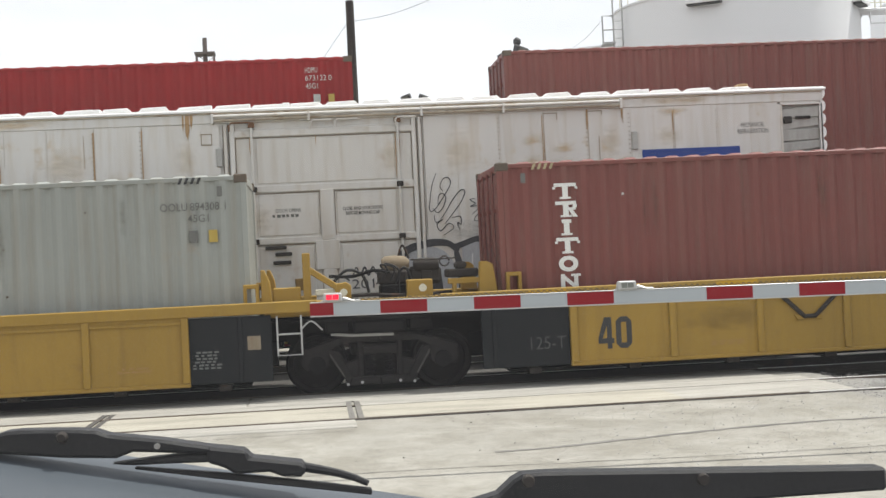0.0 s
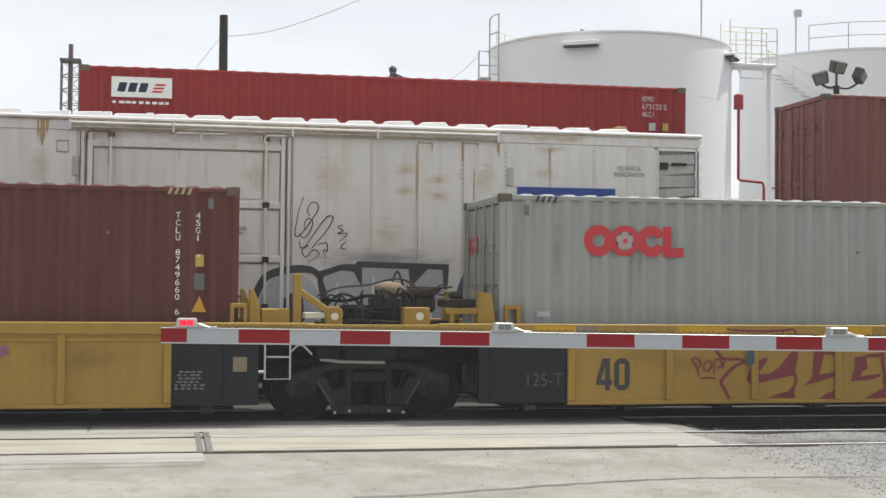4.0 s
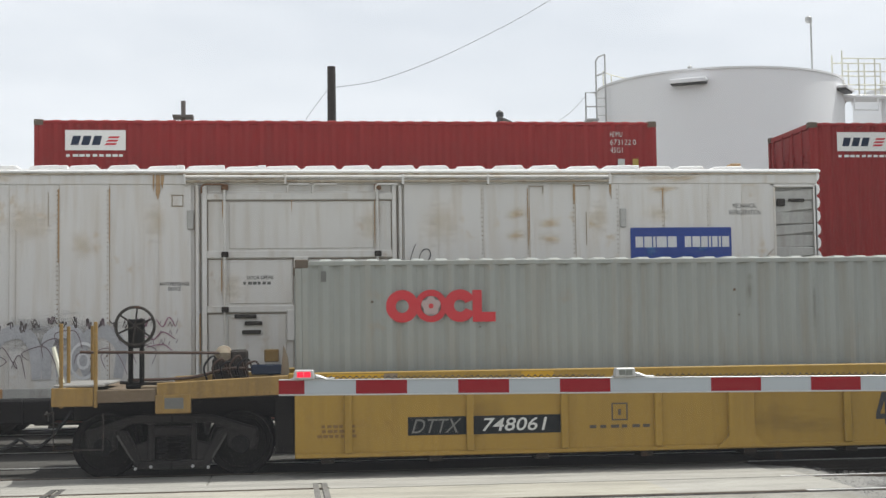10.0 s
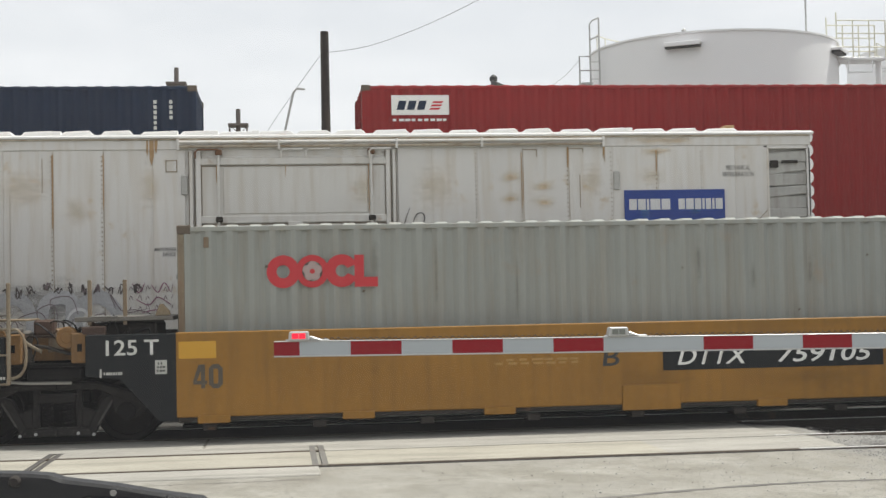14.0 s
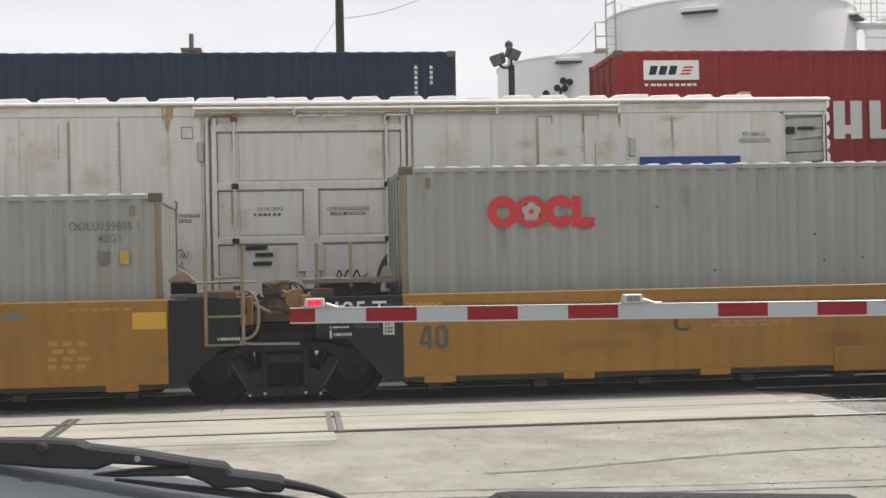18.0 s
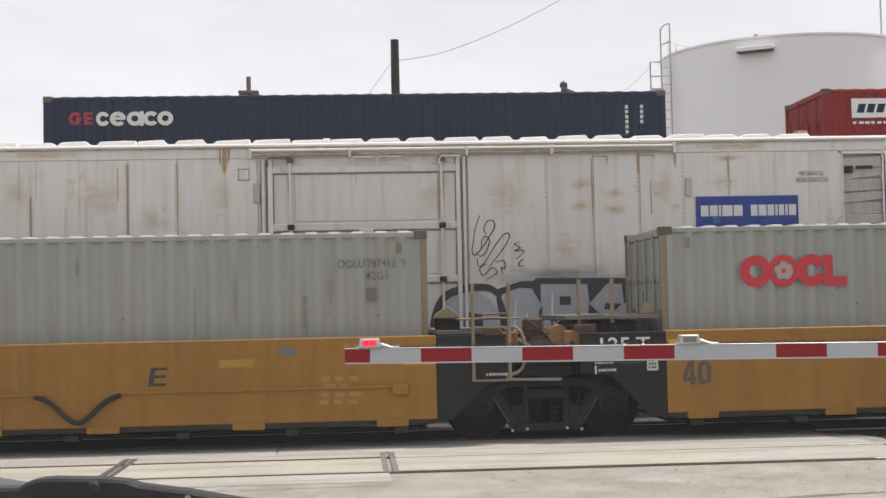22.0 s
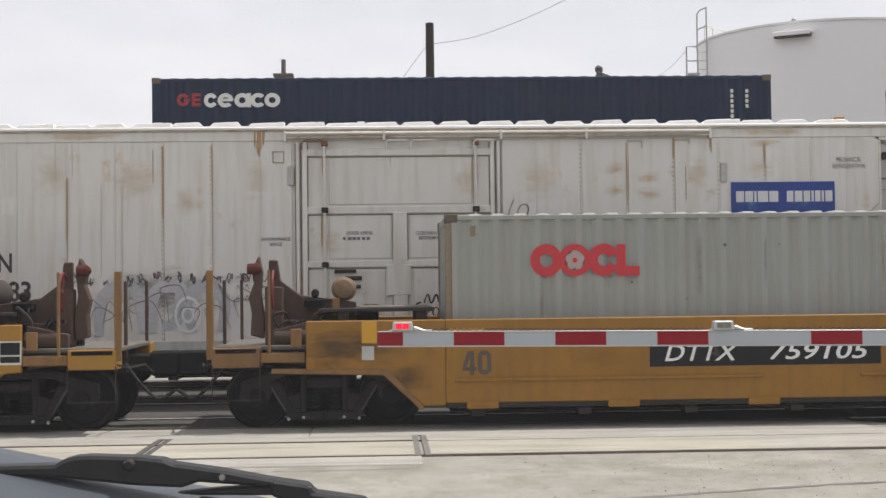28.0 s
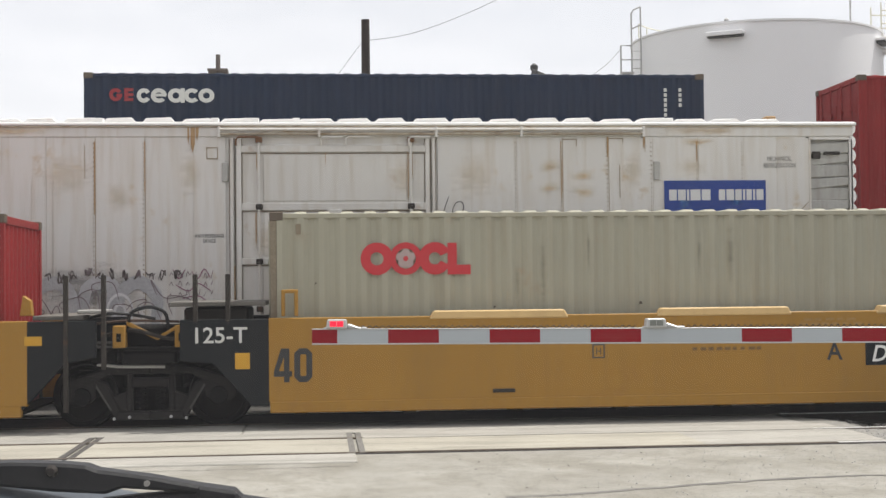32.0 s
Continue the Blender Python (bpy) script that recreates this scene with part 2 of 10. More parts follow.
M_RUSTED = paint("orange_brown_rust", (0.16, 0.085, 0.045), 0.85, var=0.3, rust=0.6, rustc=(0.09, 0.045, 0.025))
M_RUSTY = paint("rusted_bracket", (0.062, 0.038, 0.028), 0.8, var=0.35, rust=0.6, rustc=(0.07, 0.035, 0.025))
M_GRATE = paint("galvanised_grating", (0.13, 0.12, 0.105), 0.75, metal=0.1, var=0.2)
M_WHITEP = paint("white_lettering", (0.68, 0.68, 0.65), 0.6, var=0.08, bump=0.0)
M_BLACKP = paint("black_lettering", (0.035, 0.035, 0.035), 0.6, var=0.2, bump=0.0)
M_FADED = paint("faded_lettering", (0.30, 0.175, 0.05), 0.6, var=0.2, bump=0.0)
M_GREYTXT = paint("grey_lettering", (0.13, 0.13, 0.12), 0.6, var=0.2, bump=0.0)
M_REDLOGO = paint("red_logo_paint", (0.47, 0.030, 0.038), 0.5, var=0.12, bump=0.0)
M_REEFER = paint("reefer_white_paint", (0.62, 0.605, 0.575), 0.5, var=0.07, streak=0.42, dirt=(0.42, 0.33, 0.21), rust=0.6, rustc=(0.46, 0.34, 0.19), bump=0.14, rand=0.05)
M_REEFDOOR = paint("reefer_door_paint", (0.60, 0.585, 0.55), 0.55, var=0.08, streak=0.4, dirt=(0.36, 0.28, 0.18), rust=0.5, rustc=(0.34, 0.22, 0.12), bump=0.14)
# colour of the painted shadow lines round the door
M_GAP = paint("reefer_gap_shadow", (0.22, 0.18, 0.135), 0.85, var=0.4, rust=0.6, rustc=(0.16, 0.085, 0.04))
M_ROOF = paint("reefer_roof_paint", (0.82, 0.81, 0.79), 0.5, var=0.06, streak=0.1, rust=0.45, rustc=(0.52, 0.36, 0.24))
M_REEFRUST = paint("reefer_rust_streak", (0.38, 0.25, 0.13), 0.8, var=0.25, rust=0.4)
M_FAINT = paint("reefer_faint_seam", (0.50, 0.47, 0.42), 0.8, var=0.15, rust=0.5, rustc=(0.40, 0.30, 0.19))
M_SEAMLINE = paint("reefer_seam_line", (0.42, 0.37, 0.29), 0.8, var=0.3, streak=0.9, dirt=(0.2, 0.13, 0.07), rust=0.6)
M_SEAM = paint("reefer_seam_dirt", (0.3, 0.25, 0.18), 0.8, var=0.25, rust=0.4)
# grey holds the shading of the recessed machinery end in its colour
M_LOUVRE = paint("reefer_louvre_shaded_grey", (0.40, 0.395, 0.37), 0.6, var=0.25, streak=0.4)
M_BLUE = paint("sign_blue", (0.012, 0.045, 0.24), 0.45, var=0.25, bump=0.0)
M_SIGNW = paint("sign_white", (0.60, 0.60, 0.60), 0.6, var=0.15, rust=0.5, rustc=(0.25, 0.28, 0.40), scale=3.0, bump=0.0)
M_TANK = paint("tank_white_paint", (0.74, 0.74, 0.745), 0.45, var=0.025, streak=0.06, dirt=(0.5, 0.48, 0.44))
M_PIPER = paint("red_pipe_paint", (0.28, 0.03, 0.04), 0.5)
M_RAILY = paint("railing_pale_yellow", (0.60, 0.58, 0.47), 0.55, var=0.1)
M_WOOD = paint("tarred_pole_wood", (0.035, 0.03, 0.027), 0.85, var=0.3, streak=0.3, bump=0.4)
M_LAMPH = paint("floodlight_housing", (0.055, 0.055, 0.055), 0.5, var=0.15)
M_GALV = paint("galvanised_pole", (0.42, 0.42, 0.41), 0.55, metal=0.15, var=0.15)
M_WALL = paint("grey_block_wall", (0.33, 0.33, 0.32), 0.8, var=0.12, streak=0.3)
M_STACK = paint("stack_steel", (0.13, 0.11, 0.1), 0.7, var=0.2)
M_GRED = paint("gate_reflective_red", (0.235, 0.006, 0.012), 0.5, spec=0.15, var=0.1, bump=0.0)
M_GWHITE = paint("gate_reflective_white", (0.37, 0.40, 0.42), 0.4, var=0.06, bump=0.0)
M_GALU = paint("gate_aluminium", (0.46, 0.46, 0.45), 0.4, metal=0.5, var=0.1)
M_LENS = glow("red_lamp_lens", (0.8, 0.005, 0.03), 1.1)
M_LENSOFF = paint("dark_lamp_lens", (0.16, 0.17, 0.15), 0.25, var=0.1, bump=0.0)
M_RUBBER = paint("wiper_rubber", (0.014, 0.014, 0.015), 0.6, var=0.2, spec=0.25)
M_DULLRED = paint("faded_red_mark", (0.24, 0.028, 0.034), 0.6, var=0.2, bump=0.0)
M_DARKRED = paint("dull_dark_red", (0.13, 0.02, 0.018), 0.6, var=0.3)
M_HOOD = paint("hood_grey_blue_paint", (0.055, 0.066, 0.078), 0.5, var=0.04, bump=0.03, spec=0.3)
M_PETAL = paint("faded_pink_paint", (0.37, 0.285, 0.27), 0.6, var=0.1, bump=0.0)
M_TYRE = paint("tyre_rubber", (0.02, 0.02, 0.02), 0.85, var=0.2)
# stone colour carries the train's shade
M_DARKSTONE = paint("shade_darkened_ballast_stone", (0.05, 0.047, 0.044), 0.9, var=0.3, bump=0.5, fine=18)
M_BALLAST = paint("ballast_stone", (0.2890, 0.2848, 0.2720), 0.9, var=0.4, bump=0.8, fine=18, rand=0.25)
def worn_concrete(name, rgb):
    """Dusty concrete: broad blotches, streaks along the rails and dark specks."""
    m = paint(name, rgb, 0.9, spec=0.2, var=0.2, rust=0.7, rustc=tuple(c * 0.78 for c in rgb), bump=0.7, fine=45, rand=0.05)
    n, l = m.node_tree.nodes, m.node_tree.links
    bs = n["Principled BSDF"]
    co = n.new("ShaderNodeTexCoord").outputs["Object"]
    for scale, stretch, a, b, most, tone in ((1.1, (0.35, 2.6, 1), 0.46, 0.66, 0.7, 0.70), (0.8, (0.8, 1.6, 1), 0.50, 0.68, 0.6, 1.22), (9.0, (0.7, 1.6, 1), 0.55, 0.68, 0.6, 0.66), (30.0, (1, 1, 1), 0.60, 0.70, 0.6, 0.5)):
        col = bs.inputs["Base Color"].links[0].from_socket
        mp = n.new("ShaderNodeMapping")
        mp.inputs["Scale"].default_value = stretch
        l.new(co, mp.inputs["Vector"])
        no = n.new("ShaderNodeTexNoise")
        no.inputs["Scale"].default_value, no.inputs["Detail"].default_value, no.inputs["Roughness"].default_value = scale, 8.0, 0.68
        l.new(mp.outputs[0], no.inputs["Vector"])
        mr = n.new("ShaderNodeMapRange")
        mr.interpolation_type = "SMOOTHSTEP"
        for key, val in (("From Min", a), ("From Max", b), ("To Min", 0.0), ("To Max", most)):
            mr.inputs[key].default_value = val
        l.new(no.outputs["Fac"], mr.inputs["Value"])
        mx = n.new("ShaderNodeMix")
        mx.data_type = "RGBA"
        mx.inputs["B"].default_value = (*(c * tone for c in rgb), 1)
        l.new(mr.outputs[0], mx.inputs["Factor"])
        l.new(col, mx.inputs["A"])
        l.new(mx.outputs["Result"], bs.inputs["Base Color"])
    return m


M_CONC2 = worn_concrete("outer_crossing_concrete", (0.335, 0.322, 0.288))
M_CONC = worn_concrete("crossing_concrete", (0.345, 0.325, 0.272))
M_GREYSTRIP = paint("dusty_grey_strip", (0.155, 0.148, 0.135), 0.95, var=0.35, bump=0.4, rust=0.6, rustc=(0.23, 0.22, 0.195), scale=3.0)
M_TAR = paint("tar_joint", (0.07, 0.065, 0.06), 0.9, var=0.3, bump=0.4)
M_RAIL = paint("rail_steel", (0.12, 0.095, 0.075), 0.55, metal=0.3, var=0.25, rust=0.5)
# pale, hardly metallic base paints the sky's reflection on polished rails
M_RAILTOP = paint("polished_rail_sky_glint", (0.72, 0.71, 0.69), 0.45, metal=0.25, var=0.1, bump=0.05)


def ground_material():
    """Dusty road that gives way to pale gravel beyond the crossing; dark oily bed between the rails there; shade
    painted under the trains.
    """
    m = paint("road_dirt_concrete", (0.292, 0.280, 0.246), 0.93, spec=0.2, var=0.2, streak=0.0, rust=0.4, rustc=(0.22, 0.21, 0.185), bump=0.5, scale=0.8, fine=50)
    n, l = m.node_tree.nodes, m.node_tree.links
    bs = n["Principled BSDF"]
    col = bs.inputs["Base Color"].links[0].from_socket
    co = n.new("ShaderNodeTexCoord").outputs["Object"]

    def noise(scale, detail, rough=0.6, stretch=None, turn=0.0):
        v = co
        if stretch:
            mp = n.new("ShaderNodeMapping")
            mp.inputs["Rotation"].default_value, mp.inputs["Scale"].default_value = (0, 0, radians(turn)), stretch
            l.new(co, mp.inputs["Vector"])
            v = mp.outputs[0]
        t = n.new("ShaderNodeTexNoise")
        t.inputs["Scale"].default_value, t.inputs["Detail"].default_value, t.inputs["Roughness"].default_value = scale, detail, rough
        l.new(v, t.inputs["Vector"])
        return t.outputs["Fac"]

    def ramp(v, a, b, lo=0.0, hi=1.0):
        r = n.new("ShaderNodeMapRange")
        r.interpolation_type = "SMOOTHSTEP"
        for key, val in (("From Min", a), ("From Max", b), ("To Min", lo), ("To Max", hi)):
            r.inputs[key].default_value = val
        l.new(v, r.inputs["Value"])
        return r.outputs[0]

    def mix(fac, a, b):
        mx = n.new("ShaderNodeMix")
        mx.data_type = "RGBA"
        l.new(fac, mx.inputs["Factor"])
        l.new(a, mx.inputs["A"])
        if isinstance(b, tuple):
            mx.inputs["B"].default_value = (*b, 1)
        else:
            l.new(b, mx.inputs["B"])
        return mx.outputs["Result"]

    def op(kind, a, b):
        q = n.new("ShaderNodeMath")
        q.operation = kind
        l.new(a, q.inputs[0])
        if isinstance(b, float):
            q.inputs[1].default_value = b
        else:
            l.new(b, q.inputs[1])
        return q.outputs[0]

    col = mix(ramp(noise(1.0, 9.0, 0.72, (1.1, 0.8, 1.0), 28), 0.40, 0.64, 0, 0.65), col, (0.185, 0.172, 0.14))
    col = mix(ramp(noise(0.8, 8.0, 0.74, (0.7, 1.0, 1.0), -25), 0.50, 0.68, 0, 0.6), col, (0.36, 0.345, 0.305))
    col = mix(ramp(noise(3.0, 8.0, 0.78, (1.0, 0.8, 1.0), 15), 0.51, 0.68, 0, 0.5), col, (0.19, 0.18, 0.155))
    col = mix(ramp(noise(22.0, 4.0, 0.7, (1.0, 0.6, 1.0)), 0.52, 0.68, 0, 0.55), col, (0.17, 0.165, 0.15))
    sp = n.new("ShaderNodeSeparateXYZ")
    l.new(co, sp.inputs[0])
    x, y = sp.outputs[0], sp.outputs[1]
    wander = op("ADD", op("MULTIPLY", noise(0.9, 6.0, 0.65), 2.2), x)
    vor = n.new("ShaderNodeTexVoronoi")
    vor.inputs["Scale"].default_value = 34.0
    l.new(co, vor.inputs["Vector"])
    rp = n.new("ShaderNodeValToRGB")
    rp.color_ramp.elements[0].color, rp.color_ramp.elements[1].color = (0.13, 0.128, 0.122, 1), (0.29, 0.285, 0.272, 1)
    l.new(vor.outputs["Color"], rp.inputs["Fac"])
    # gravel creeps onto the road from the open trackbed
    col = mix(ramp(wander, 6.7, 8.6, 0, 0.85), col, rp.outputs["Color"])
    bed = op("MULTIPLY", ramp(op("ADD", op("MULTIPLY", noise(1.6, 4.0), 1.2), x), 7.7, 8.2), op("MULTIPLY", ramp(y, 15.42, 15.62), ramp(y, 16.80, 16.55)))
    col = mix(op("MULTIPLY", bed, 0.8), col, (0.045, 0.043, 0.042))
    # shade below the trains, put into the ground colour as a near-black strip
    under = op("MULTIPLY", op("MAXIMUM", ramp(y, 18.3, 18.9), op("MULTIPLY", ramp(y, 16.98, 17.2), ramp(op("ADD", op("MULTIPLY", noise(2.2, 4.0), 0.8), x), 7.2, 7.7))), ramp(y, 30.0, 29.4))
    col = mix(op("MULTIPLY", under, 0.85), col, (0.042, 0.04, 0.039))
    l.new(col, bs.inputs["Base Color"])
    return m


M_GROUND = ground_material()


def soft_stain(name, rgb, most, scale=6.0):
    """A stain or spray mist whose cover thins out towards the rim of its patch."""
    m = paint(name, rgb, 0.75, var=0.3, bump=0.0)
    n, l = m.node_tree.nodes, m.node_tree.links
    co = n.new("ShaderNodeTexCoord")
    mp = n.new("ShaderNodeVectorMath")
    mp.operation = "MULTIPLY_ADD"
    mp.inputs[1].default_value, mp.inputs[2].default_value = (2, 0, 2), (-1, 0, -1)
    l.new(co.outputs["Generated"], mp.inputs[0])
    ln = n.new("ShaderNodeVectorMath")
    ln.operation = "LENGTH"
    l.new(mp.outputs[0], ln.inputs[0])
    no = n.new("ShaderNodeTexNoise")
    no.inputs["Scale"].default_value, no.inputs["Detail"].default_value, no.inputs["Roughness"].default_value = scale, 7.0, 0.7
    sq = n.new("ShaderNodeMapping")
    sq.inputs["Scale"].default_value = (0.7, 1.0, 2.6)
    l.new(co.outputs["Object"], sq.inputs["Vector"])
    l.new(sq.outputs[0], no.inputs["Vector"])
    ad = n.new("ShaderNodeMath")
    ad.operation = "MULTIPLY_ADD"
    ad.inputs[1].default_value = -1.6
    l.new(no.outputs["Fac"], ad.inputs[0])
    l.new(ln.outputs["Value"], ad.inputs[2])
    mr = n.new("ShaderNodeMapRange")
    mr.interpolation_type = "SMOOTHSTEP"
    for key, val in (("From Min", 0.12), ("From Max", -1.0), ("To Min", 0.0), ("To Max", most)):
        mr.inputs[key].default_value = val
    l.new(ad.outputs[0], mr.inputs["Value"])
    l.new(mr.outputs[0], n["Principled BSDF"].inputs["Alpha"])
    return m


def dusty_glass():
    """Clear windscreen with a thin film of dust that catches daylight."""
    m = paint("dusty_windscreen", (0.8, 0.8, 0.82), 0.9, var=0.05, bump=0.0, spec=0.0)
    n, l = m.node_tree.nodes, m.node_tree.links
    co = n.new("ShaderNodeTexCoord")
    no = n.new("ShaderNodeTexNoise")
    no.inputs["Scale"].default_value, no.inputs["Detail"].default_value = 3.0, 5.0
    l.new(co.outputs["Object"], no.inputs["Vector"])
    mr = n.new("ShaderNodeMapRange")
    mr.inputs["To Min"].default_value, mr.inputs["To Max"].default_value = 0.033, 0.045
    l.new(no.outputs["Fac"], mr.inputs["Value"])
    l.new(mr.outputs[0], n["Principled BSDF"].inputs["Alpha"])
    return m


M_SCREEN = dusty_glass()
M_RUSTSTAIN = soft_stain("rust_bloom", (0.62, 0.41, 0.15), 0.42, 5.0)
M_RUSTFAINT = soft_stain("faint_rust_bloom", (0.60, 0.42, 0.18), 0.24, 5.0)
M_SIGNWEAR = soft_stain("worn_sign_blue", (0.10, 0.25, 0.50), 0.6, 9.0)
M_MIST = soft_stain("grey_spray_mist", (0.20, 0.20, 0.21), 0.6, 3.0)
M_SOOT = soft_stain("soot_grime", (0.06, 0.042, 0.028), 0.5, 4.0)
M_DRIP = soft_stain("drip_stain", (0.15, 0.115, 0.075), 0.28, 7.0)
M_BLOTCH = soft_stain("grey_brown_blotch", (0.13, 0.11, 0.085), 0.85, 3.0)
M_OILSTAIN = soft_stain("scuff_stain", (0.10, 0.06, 0.025), 0.16, 4.0)


# ---- mesh helpers ----
class Geo:
    def __init__(self):
        self.v, self.f = [], []

    def quad_strip(self, a, b, close=False):
        """Faces between two rows of points of equal length."""
        i, n = len(self.v), len(a)
        self.v += list(a) + list(b)
        for k in range(n if close else n - 1):
            j = (k + 1) % n
            self.f.append((i + k, i + j, i + n + j, i + n + k))
        return self

    def box(self, x0, x1, y0, y1, z0, z1):
        i = len(self.v)
        self.v += [(x0, y0, z0), (x1, y0, z0), (x1, y1, z0), (x0, y1, z0), (x0, y0, z1), (x1, y0, z1), (x1, y1, z1), (x0, y1, z1)]
        self.f += [(i, i + 3, i + 2, i + 1), (i + 4, i + 5, i + 6, i + 7), (i, i + 1, i + 5, i + 4), (i + 1, i + 2, i + 6, i + 5), (i + 2, i + 3, i + 7, i + 6), (i + 3, i, i + 4, i + 7)]
        return self

    def prism(self, pts, y0, y1):
        """A polygon in the xz plane, counter-clockwise seen from -y, pushed from y0 to y1."""
        i, n = len(self.v), len(pts)
        self.v += [(x, y0, z) for x, z in pts] + [(x, y1, z) for x, z in pts]
        self.f += [tuple(range(i, i + n)), tuple(range(i + 2 * n - 1, i + n - 1, -1))]
        self.f += [(i + k, i + n + k, i + n + (k + 1) % n, i + (k + 1) % n) for k in range(n)]
        return self

    def plan(self, pts, z0, z1):
        """A polygon in the xy plane, pushed from z0 to z1."""
        i, n = len(self.v), len(pts)
        self.v += [(x, y, z0) for x, y in pts] + [(x, y, z1) for x, y in pts]
        self.f += [tuple(range(i + n - 1, i - 1, -1)), tuple(range(i + n, i + 2 * n))]
        self.f += [(i + k, i + (k + 1) % n, i + n + (k + 1) % n, i + n + k) for k in range(n)]
        return self

    def tube(self, pts, r, n=8, caps=True):
        """A round bar along points; r is one radius or one for each point."""
        pts = [Vector(q) for q in pts]
        rr = r if isinstance(r, (list, tuple)) else [r] * len(pts)
        rings, side = [], None
        for k, q in enumerate(pts):
            d = (pts[min(k + 1, len(pts) - 1)] - pts[max(k - 1, 0)]).normalized()
            if side is None:
                side = d.orthogonal().normalized()
            side = (side - d * side.dot(d)).normalized()
            up = d.cross(side)
            i = len(self.v)
            self.v += [tuple(q + (side * math.cos(2 * math.pi * a / n) + up * math.sin(2 * math.pi * a / n)) * rr[k]) for a in range(n)]
            rings.append(i)
        for a, b in zip(rings, rings[1:]):
            self.f += [(a + k, a + (k + 1) % n, b + (k + 1) % n, b + k) for k in range(n)]
        if caps:
            self.f += [tuple(range(rings[0] + n - 1, rings[0] - 1, -1)), tuple(range(rings[-1], rings[-1] + n))]
        return self

    def lathe(self, prof, n=24, axis="z", at=(0, 0, 0)):
        """Turn a profile of (radius, height) round an axis."""
        i = len(self.v)
        for r, h in prof:
            for k in range(n):
                a = 2 * math.pi * k / n
                c, s = r * math.cos(a), r * math.sin(a)
                p = {"z": (c, s, h), "y": (s, h, c), "x": (h, c, s)}[axis]
                self.v.append(tuple(p[j] + at[j] for j in range(3)))
        for j in range(len(prof) - 1):
            a, b = i + j * n, i + (j + 1) * n
            self.f += [(a + k, a + (k + 1) % n, b + (k + 1) % n, b + k) for k in range(n)]
        if prof[0][0] > 1e-6:
            self.f.append(tuple(range(i + n - 1, i - 1, -1)))
        if prof[-1][0] > 1e-6:
            self.f.append(tuple(range(i + (len(prof) - 1) * n, i + len(prof) * n)))
        return self

    def ring(self, cx, cz, ro, ri, y, a0=0.0, a1=360.0, n=28, sq=1.0):
        """A flat ring or arc facing -y."""
        i = len(self.v)
        for k in range(n + 1):
            a = radians(a0 + (a1 - a0) * k / n)
            self.v += [(cx + ro * sq * math.cos(a), y, cz + ro * math.sin(a)), (cx + ri * sq * math.cos(a), y, cz + ri * math.sin(a))]
        self.f += [(i + 2 * k, i + 2 * k + 1, i + 2 * k + 3, i + 2 * k + 2)[::-1] for k in range(n)]
        return self

    def poly(self, pts, y):
        i = len(self.v)
        self.v += [(x, y, z) for x, z in pts]
        self.f.append(tuple(range(i, i + len(pts))))
        return self

    def ribbon(self, pts, w, y):
        """A flat brush stroke facing -y."""
        i, n = len(self.v), len(pts)
        for k in range(n):
            a, b = pts[max(k - 1, 0)], pts[min(k + 1, n - 1)]
            dx, dz = b[0] - a[0], b[1] - a[1]
            d = math.hypot(dx, dz) or 1
            ww = w * (0.6 + 0.4 * math.sin(math.pi * k / max(n - 1, 1)))
            self.v += [(pts[k][0] - dz / d * ww / 2, y, pts[k][1] + dx / d * ww / 2), (pts[k][0] + dz / d * ww / 2, y, pts[k][1] - dx / d * ww / 2)]
        self.f += [(i + 2 * k, i + 2 * k + 1, i + 2 * k + 3, i + 2 * k + 2) for k in range(n - 1)]
        return self


def mesh_of(name, geo, material, bevel=0.0, smooth=False):
    me = bpy.data.meshes.new(name)
    me.from_pydata(geo.v, [], geo.f)
    bm = bmesh.new()
    bm.from_mesh(me)
    bmesh.ops.recalc_face_normals(bm, faces=bm.faces)
    if bevel:
        es = [e for e in bm.edges if len(e.link_faces) == 2 and e.calc_face_angle(0) > 0.6]
        bmesh.ops.bevel(bm, geom=es, offset=bevel, segments=1, affect="EDGES", clamp_overlap=True)
    bm.to_mesh(me)
    bm.free()
    if smooth:
        me.polygons.foreach_set("use_smooth", [True] * len(me.polygons))
        me.set_sharp_from_angle(angle=radians(40))
    me.materials.append(material)
    return me


def part(name, geo, material, parent, label="", bevel=0.0, smooth=False):
    ob = new(name, mesh_of(name, geo, material, bevel, smooth) if isinstance(geo, Geo) else geo)
    ob.parent = parent
    if label:
        ob["label"] = label
    return ob


def again(name, me, parent, x=0.0, y=0.0, z=0.0, rz=0.0):
    """One more part on a mesh that is there already."""
    ob = new(name, me)
    ob.parent = parent
    ob.location, ob.rotation_euler = (x, y, z), (0, 0, radians(rz))
    return ob


def thing(name, label, category, group="", at=(0, 0, 0), kind=""):
    ob = new(name)
    ob.empty_display_size = 0.2
    ob.location = at
    return tagged(ob, label, category, group, kind)


